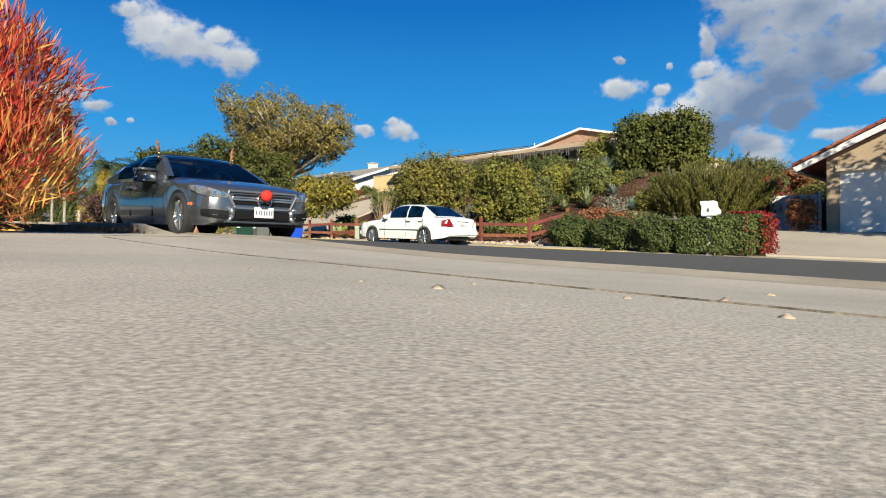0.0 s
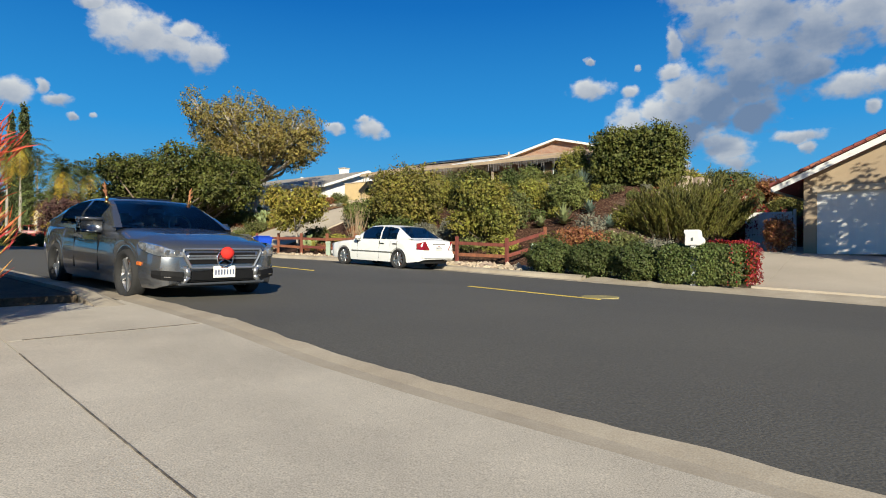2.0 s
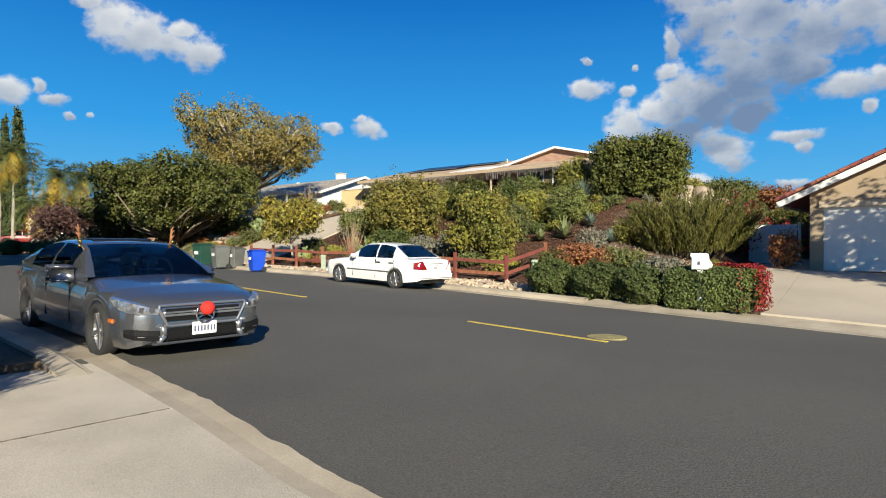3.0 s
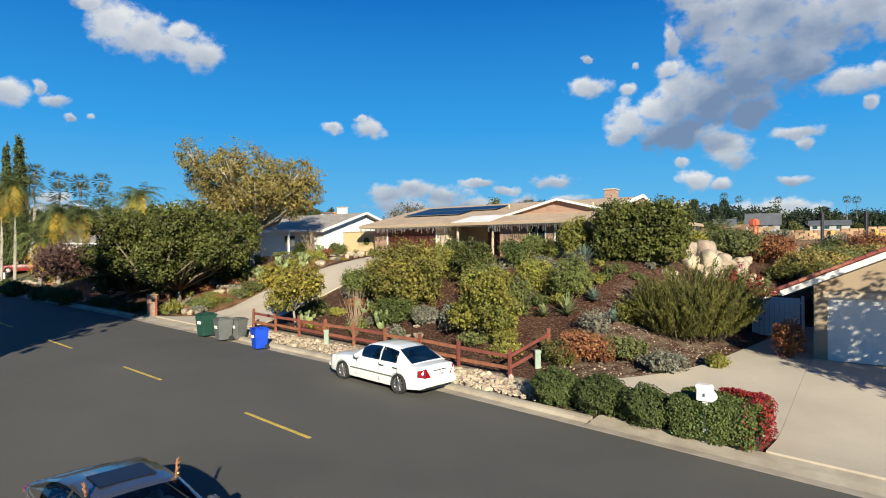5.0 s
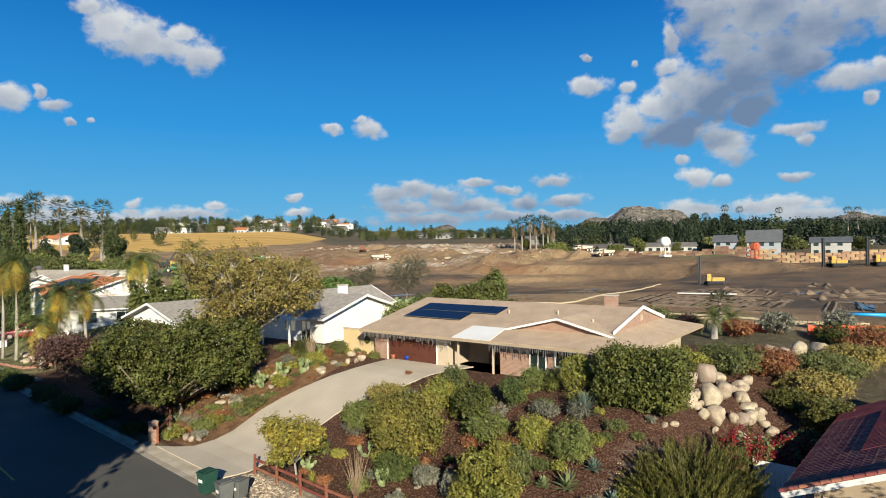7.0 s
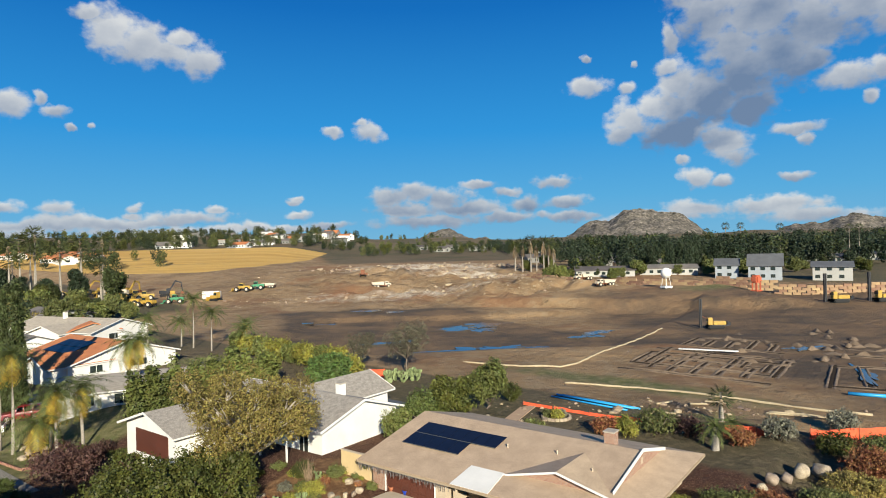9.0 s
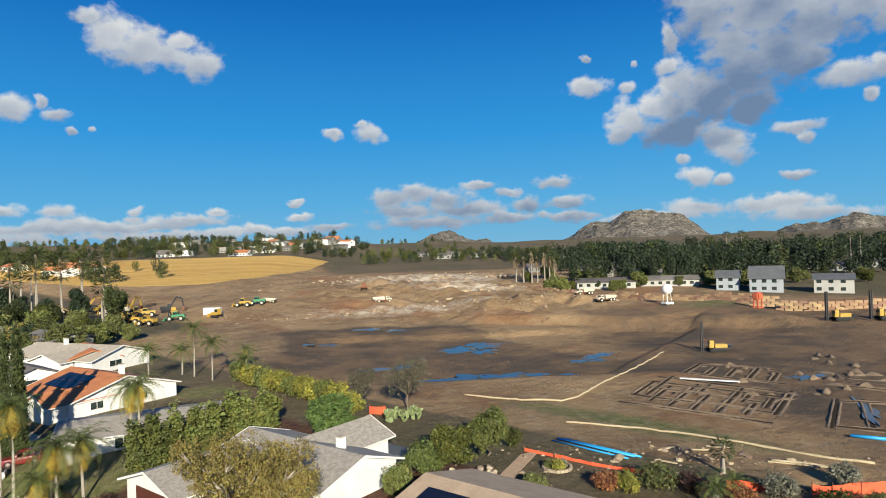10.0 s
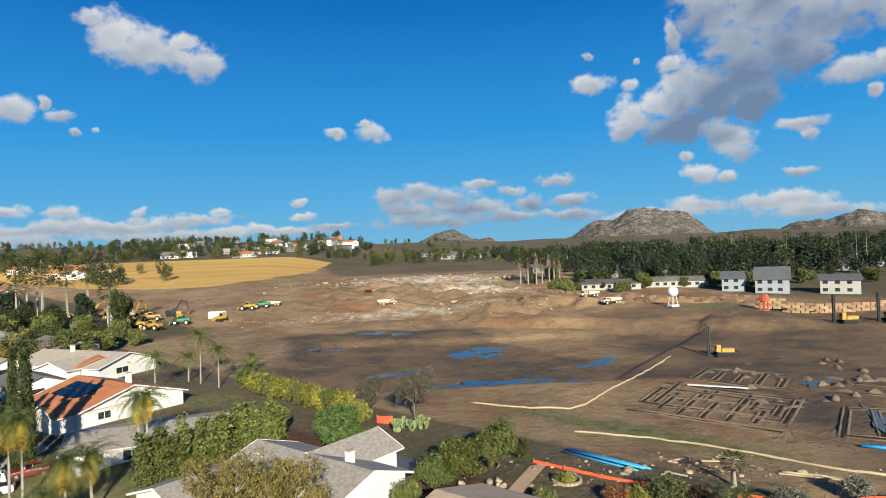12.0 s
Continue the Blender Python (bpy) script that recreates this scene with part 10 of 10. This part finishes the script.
def water_tower(m):
    ob = thing("water_tank", "white round water tank on a steel stand", "tank", m)
    vs, fs = lathe([(.2, 3.6), (1.1, 3.9), (1.75, 4.7), (1.85, 5.6), (1.6, 6.5), (.9, 7.1), (.2, 7.25)], 20)
    link("tank", vs, fs, WHITE_PAINT, ob, "", True)
    for sx in (-.9, .9):
        for sy in (-.9, .9):
            beam("leg", (sx * 1.3, sy * 1.3, 0), (sx * .8, sy * .8, 4.2), .14, .14, WHITE_PAINT, ob)
    block("trailer", (-1.6, 1.6, -1.3, 1.3, .3, .9), WHITE_PAINT, ob, .05)


water_tower(on_site(74.6, 179.2, 20) @ Matrix.Scale(.85, 4))
pt_ = thing("orange_tank_stand", "bright orange water stand on four legs", "tank", on_site(94.2, 165.6, 30))
for sx_ in (-.9, .9):
    for sy_ in (-.6, .6):
        beam("leg", (sx_, sy_, 0), (sx_, sy_, 2.4), .3, .3, ORANGE_STEEL, pt_)
bm_ = bmesh.new()
box(bm_, -1.3, 1.3, -1.0, 1.0, 2.3, 4.4, .4)
part("tank", bm_, ORANGE_STEEL, pt_)
block("base_plate", (-1.3, 1.3, -1, 1, 0, .3), ORANGE_STEEL, pt_, .05)

# blue pipes and safety nets at the garden edge
for k_ in range(5):
    x0_, y0_ = 15.6 + k_ * .22 + (k_ % 3) * .5, 70.6 + k_ * .12
    bm_ = bmesh.new()
    tube(bm_, (x0_, y0_, gz(x0_, y0_) + .16 + .12 * (k_ % 2)), (x0_ + 6.3, y0_ - 7.0, gz(x0_ + 6.3, y0_ - 7.0) + .16 + .12 * (k_ % 2)), .095, None, 12)
    tagged(part("blue_pipe", bm_, PIPE_BLUE, None, "", True), "long bright blue plastic pipe lying on soil", "pipe", "blue pipes")
bm_ = bmesh.new()
tube(bm_, (49.5, 69.2, gz(49.5, 69.2) + .2), (53, 67, gz(53, 67) + .2), .2, None, 12)
tagged(part("blue_pipe", bm_, PIPE_BLUE, None, "", True), "short bright blue plastic pipe on soil", "pipe", "blue pipes")


def net_fence(label, pts, h, seed):
    rng = random.Random(seed)
    ob = thing("safety_net", label, "safety fence")
    for (x0, y0), (x1, y1) in zip(pts, pts[1:]):
        k = max(2, int(math.hypot(x1 - x0, y1 - y0) / 1.0))
        vs, fs = [], []
        for i in range(k + 1):
            t = i / k
            x, y = x0 + (x1 - x0) * t + rng.uniform(-.1, .1), y0 + (y1 - y0) * t + rng.uniform(-.1, .1)
            z = gz(x, y)
            vs += [(x, y, z + .02), (x + .02, y + .02, z + h * rng.uniform(.75, 1.05))]
        for i in range(k):
            fs.append((2 * i, 2 * i + 2, 2 * i + 3, 2 * i + 1))
        n_ = link("net", vs, fs, ORANGE_NET, ob)
        sm = n_.modifiers.new("thickness", "SOLIDIFY")
        sm.thickness = .02
        beam("stake", (x0, y0, gz(x0, y0) - .2), (x0, y0, gz(x0, y0) + h + .2), .05, .05, RUST_STEEL, ob)


net_fence("sagging orange safety net behind the patio", [(11.9, 67.8), (14.6, 65.4), (17.7, 62.6), (20.9, 60.4), (24, 58)], .4, 1)
net_fence("red-orange safety net along the lower bank", [(28.0, 55.6), (30.3, 54.4), (32.2, 53.5)], .8, 2)
net_fence("red-orange safety net along the lower bank", [(34.8, 53.8), (36.5, 53.6), (39.7, 54.4), (43, 54.6), (47, 54)], 1.1, 3)
net_fence("red net by the dry trees", [(-6.4, 87.5), (-4.2, 86.2)], 1.2, 4)

# back garden: patio path, round planter, pool cover, posts and pots
sheet("patio_path", [[to_sn(x + a * 1.1, y + a * .5) for a in (-1, 0, 1)] for x, y in ((7.0, 57.2), (8.3, 59.4), (9.6, 62.0), (11.0, 64.6), (12.4, 67.2))], surface("tan_paving", (.50, .34, .22), (.40, .27, .18), .9, 1, 20, .12, .2), "tan paved garden path", "path", .08)
pl_ = thing("round_planter", "round stone-edged planting bed with succulents", "planter", on_site(14.2, 62.3))
for k_ in range(22):
    a_ = 2 * math.pi * k_ / 22
    block("edge_stone", (1.25, 1.5, -.19, .19, -.1, .28), BOULDER, pl_, .03, Matrix.Rotation(a_, 4, "Z"))
pc_ = thing("pool_cover", "dark grey pool cover in the neighbour's garden", "pool", on_site(-3.4, 70.2, -40))
block("cover", (-3.4, 3.4, -2.2, 2.2, -.05, .14), surface("grey_cover", (.11, .12, .13), (.08, .085, .095), .6, 1, 10, .1, .1), pc_, .06)
for k_ in range(7):
    t_ = k_ / 6
    pw_ = thing("garden_post", "short dark timber garden post", "post", on_site(18.0 + 10 * t_, 58.5 - 4.0 * t_))
    block("post", (-.06, .06, -.06, .06, -.2, 1.1), WOOD_OLD, pw_, .01)
for k_, (x_, y_) in enumerate(((-.6, 44.6), (-1.6, 45.4), (-2.6, 46.6), (18.4, 57.0))):
    vs_, fs_ = lathe([(.14, 0), (.24, .32), (.26, .36), (.22, .36), (.2, .3)], 16)
    po_ = link("flower_pot", vs_, fs_, BIN_BLUE if k_ == 0 else TERRACOTTA, None, "", True)
    po_.matrix_basis = at(x_, y_, 0)
    tagged(po_, "glazed blue flower pot by the garage" if k_ == 0 else "terracotta flower pot by the wall", "flower pot")


# ---- houses further off ----
def far_house(x, y, turn, W_, D_, E_, R_, roof=None, wall=None, label="distant single-storey house with pale walls", floors=1):
    ob = thing("house", label, "house", pose(x, y, gz(x, y) - .1, 0, 0, turn), "distant houses")
    w = wall or FAR_HOUSE
    bm = bmesh.new()
    box(bm, 0, W_, 0, D_, -2, E_ + .1)
    part("wall", bm, w, ob)
    o = .6
    bm = bmesh.new()
    vs = [(-o, -o, E_), (W_ + o, -o, E_), (W_ + o, D_ / 2, R_), (-o, D_ / 2, R_), (-o, D_ + o, E_), (W_ + o, D_ + o, E_)]
    v = [bm.verts.new(q) for q in vs]
    lo = [bm.verts.new((q[0], q[1], q[2] - .18)) for q in vs]
    for f in ((0, 1, 2, 3), (3, 2, 5, 4)):
        bm.faces.new([v[i] for i in f])
        bm.faces.new([lo[i] for i in f][::-1])
    for a, b in ((0, 1), (1, 2), (2, 5), (5, 4), (4, 3), (3, 0)):
        bm.faces.new((v[a], lo[a], lo[b], v[b]))
    part("roof", bm, roof or FAR_ROOF, ob)
    for xx in (.02, W_ - .02):
        tri_wall(ob, (xx, 0, E_ + .05), (xx, D_, E_ + .05), (xx, D_ / 2, R_ - .15), .1, w)
    n = max(2, int(W_ / 3.2))
    for fl in range(floors):
        z = .9 + fl * 2.7
        for k in range(n):
            a = .8 + k * (W_ - 1.2) / n
            block("window", (a, a + 1.5, -.05, .05, z, z + 1.2), WIN_DARK, ob, 0, label="dark window")
        block("side_window", (W_ - .05, W_ + .05, D_ * .3, D_ * .55, z, z + 1.2), WIN_DARK, ob, 0, label="dark window")
    return ob


far_house(68, 256, -12, 24, 10, 2.8, 4.4, None, FAR_WHITE, label="long low house with dark roof beyond the wall")
far_house(95, 255, -16, 23, 10, 2.9, 4.4, None, FAR_WHITE, label="long low house with columns beyond the wall")
far_house(116, 232, -30, 8, 9, 5.0, 7.6, surface("slate_roof", (.12, .125, .135), (.09, .093, .10), .7, .5, 4, .1, 0), surface("blue_grey_siding", (.34, .37, .40), (.28, .30, .33), .8, .3, 3, .06, 0), "two-storey blue-grey house beyond the wall", 2)
far_house(123.5, 222, -32, 11, 10, 5.2, 9.6, bpy.data.materials["slate_roof"], bpy.data.materials["blue_grey_siding"], "tall blue-grey house with dark roof beyond the wall", 2)
far_house(142, 213, -34, 12, 10, 5.0, 6.8, bpy.data.materials["slate_roof"], FAR_WHITE, "white two-storey house beyond the wall", 2)
for k_ in range(14):
    far_house(60 + rr.uniform(0, 190), 270 + rr.uniform(10, 110), rr.uniform(-40, 10), rr.uniform(12, 20), 9, 3, 4.8, label="distant house among dark trees")
for k_ in range(20):
    s_ = 128 + k_ * 14.5
    x_, y_ = to_xy(s_ + rr.uniform(-3, 3), rr.uniform(22, 30) if k_ % 2 else rr.uniform(40, 52))
    if x_ > -78 and k_ % 2 == 0:
        continue
    far_house(x_, y_, -44 + rr.uniform(-12, 12), rr.uniform(12, 17), rr.uniform(8, 10), 2.7, 4.4, TILE_ORANGE if k_ % 3 == 2 else (SHINGLE_GREY if k_ % 3 == 0 else None), WHITE_PAINT if k_ % 2 else None, "street house with low pitched roof among trees")
for k_ in range(14):
    s_ = 95 + k_ * 22
    x_, y_ = to_xy(s_, -15 - rr.uniform(0, 5))
    far_house(x_, y_, 136 + rr.uniform(-8, 8), rr.uniform(12, 16), 9, 2.8, 4.3, TILE_ORANGE if k_ % 2 else None, None, "house with low roof behind street trees")
for k_ in range(30):
    x_, y_ = rr.uniform(-300, -75), rr.uniform(540, 760)
    far_house(x_, y_, rr.uniform(-40, 40), rr.uniform(13, 20), 10, rr.choice((3, 3, 5.5)), 7 if rr.random() < .3 else 5.4, TILE_ORANGE if k_ % 3 == 0 else None, WHITE_PAINT if k_ % 2 else None, "pale hillside house above the straw-covered slope")
for k_ in range(12):
    x_, y_ = to_xy(rr.uniform(360, 560), rr.uniform(20, 150))
    far_house(x_, y_, rr.uniform(-60, 0), rr.uniform(14, 20), 10, 3, 5.2, TILE_ORANGE, WHITE_PAINT, "pale house with tile roof on the ridge")
for k_ in range(14):
    far_house(rr.uniform(-20, 120), rr.uniform(480, 600), rr.uniform(-30, 30), rr.uniform(10, 16), 9, 3, 4.8, None, FAR_HOUSE if k_ % 2 else None, "small pale house far beyond the site")


# ---- mountains on the horizon ----
def mountain(label, az0, az1, dist, peaks, base, seed, material, depth=520):
    """A rocky range: peaks of (azimuth, height, half-width in degrees)."""
    nu, nv = 220, 40
    rngn = Vector((seed, seed * 1.7, 0))
    vs, fs = [], []
    for i in range(nu):
        a = az0 + (az1 - az0) * i / (nu - 1)
        crest = base + sum((h * math.exp(-((a - c) / w) ** 2 * 1.2)) ** 3 for c, h, w in peaks) ** (1 / 3)
        end = min(1, 3 * i / nu, 3 * (nu - 1 - i) / nu)
        for j in range(nv):
            t = j / (nv - 1)
            r = dist - depth * (1 - t)
            x, y = r * math.sin(radians(a)), r * math.cos(radians(a))
            prof = t ** 1.25
            p = Vector((x / 260, y / 260, 0)) + rngn
            z = 1.17 * crest * prof * end * (1 + .0 * t) + prof * end * (13 * noise.fractal(p, 1.0, 2.1, 6) + 12 * noise.fractal(p * 5, 1.0, 2.1, 5)) - 8
            vs.append((x, y, z))
    for i in range(nu - 1):
        for j in range(nv - 1):
            q = i * nv + j
            fs.append((q, q + 1, q + nv + 1, q + nv))
    return tagged(link("mountain", vs, fs, material, smooth=True), label, "mountain", kind="structure")


ROCKY = surface("rocky_hillside", (.23, .20, .17), (.065, .062, .052), .95, .035, .12, .6, 1.0, detail=12)
ROCKY.node_tree.nodes["Principled BSDF"].inputs["Specular IOR Level"].default_value = .1
CHAP = surface("chaparral_hillside", (.115, .10, .065), (.06, .065, .045), .95, .02, .12, .3, .8, detail=9)
mountain("rocky chaparral mountain with pale boulders", 9, 32, 2500, [(19.6, 112, 2.6), (16.6, 84, 3.4), (23.5, 84, 3.5), (13.5, 48, 3), (21.5, 96, 3)], 28, 3, ROCKY)
mountain("rocky chaparral mountain with pale boulders", 24, 56, 2700, [(32.6, 92, 3.6), (36.5, 92, 3.0), (42, 105, 5), (29, 52, 3)], 10, 7, ROCKY)
mountain("far pale rocky peak", -4, 12, 3300, [(3.0, 112, 2.9), (.5, 70, 2.5), (6.5, 62, 2.5)], 10, 11, ROCKY)
mountain("dark wooded ridge beyond the site", -12, 11, 1500, [(4.5, 40, 2.6), (-8, 44, 3.5)], 6, 17, CHAP, 300)
mountain("low brown hill with houses", -34, -9, 900, [(-17, 24, 5.0), (-24, 13, 3.5), (-12.5, 20, 3.5)], 6, 19, CHAP, 280)
mountain("low dark far ridge", -62, -30, 3200, [(-46, 46, 9), (-36, 30, 5), (-56, 40, 6)], 14, 23, CHAP)
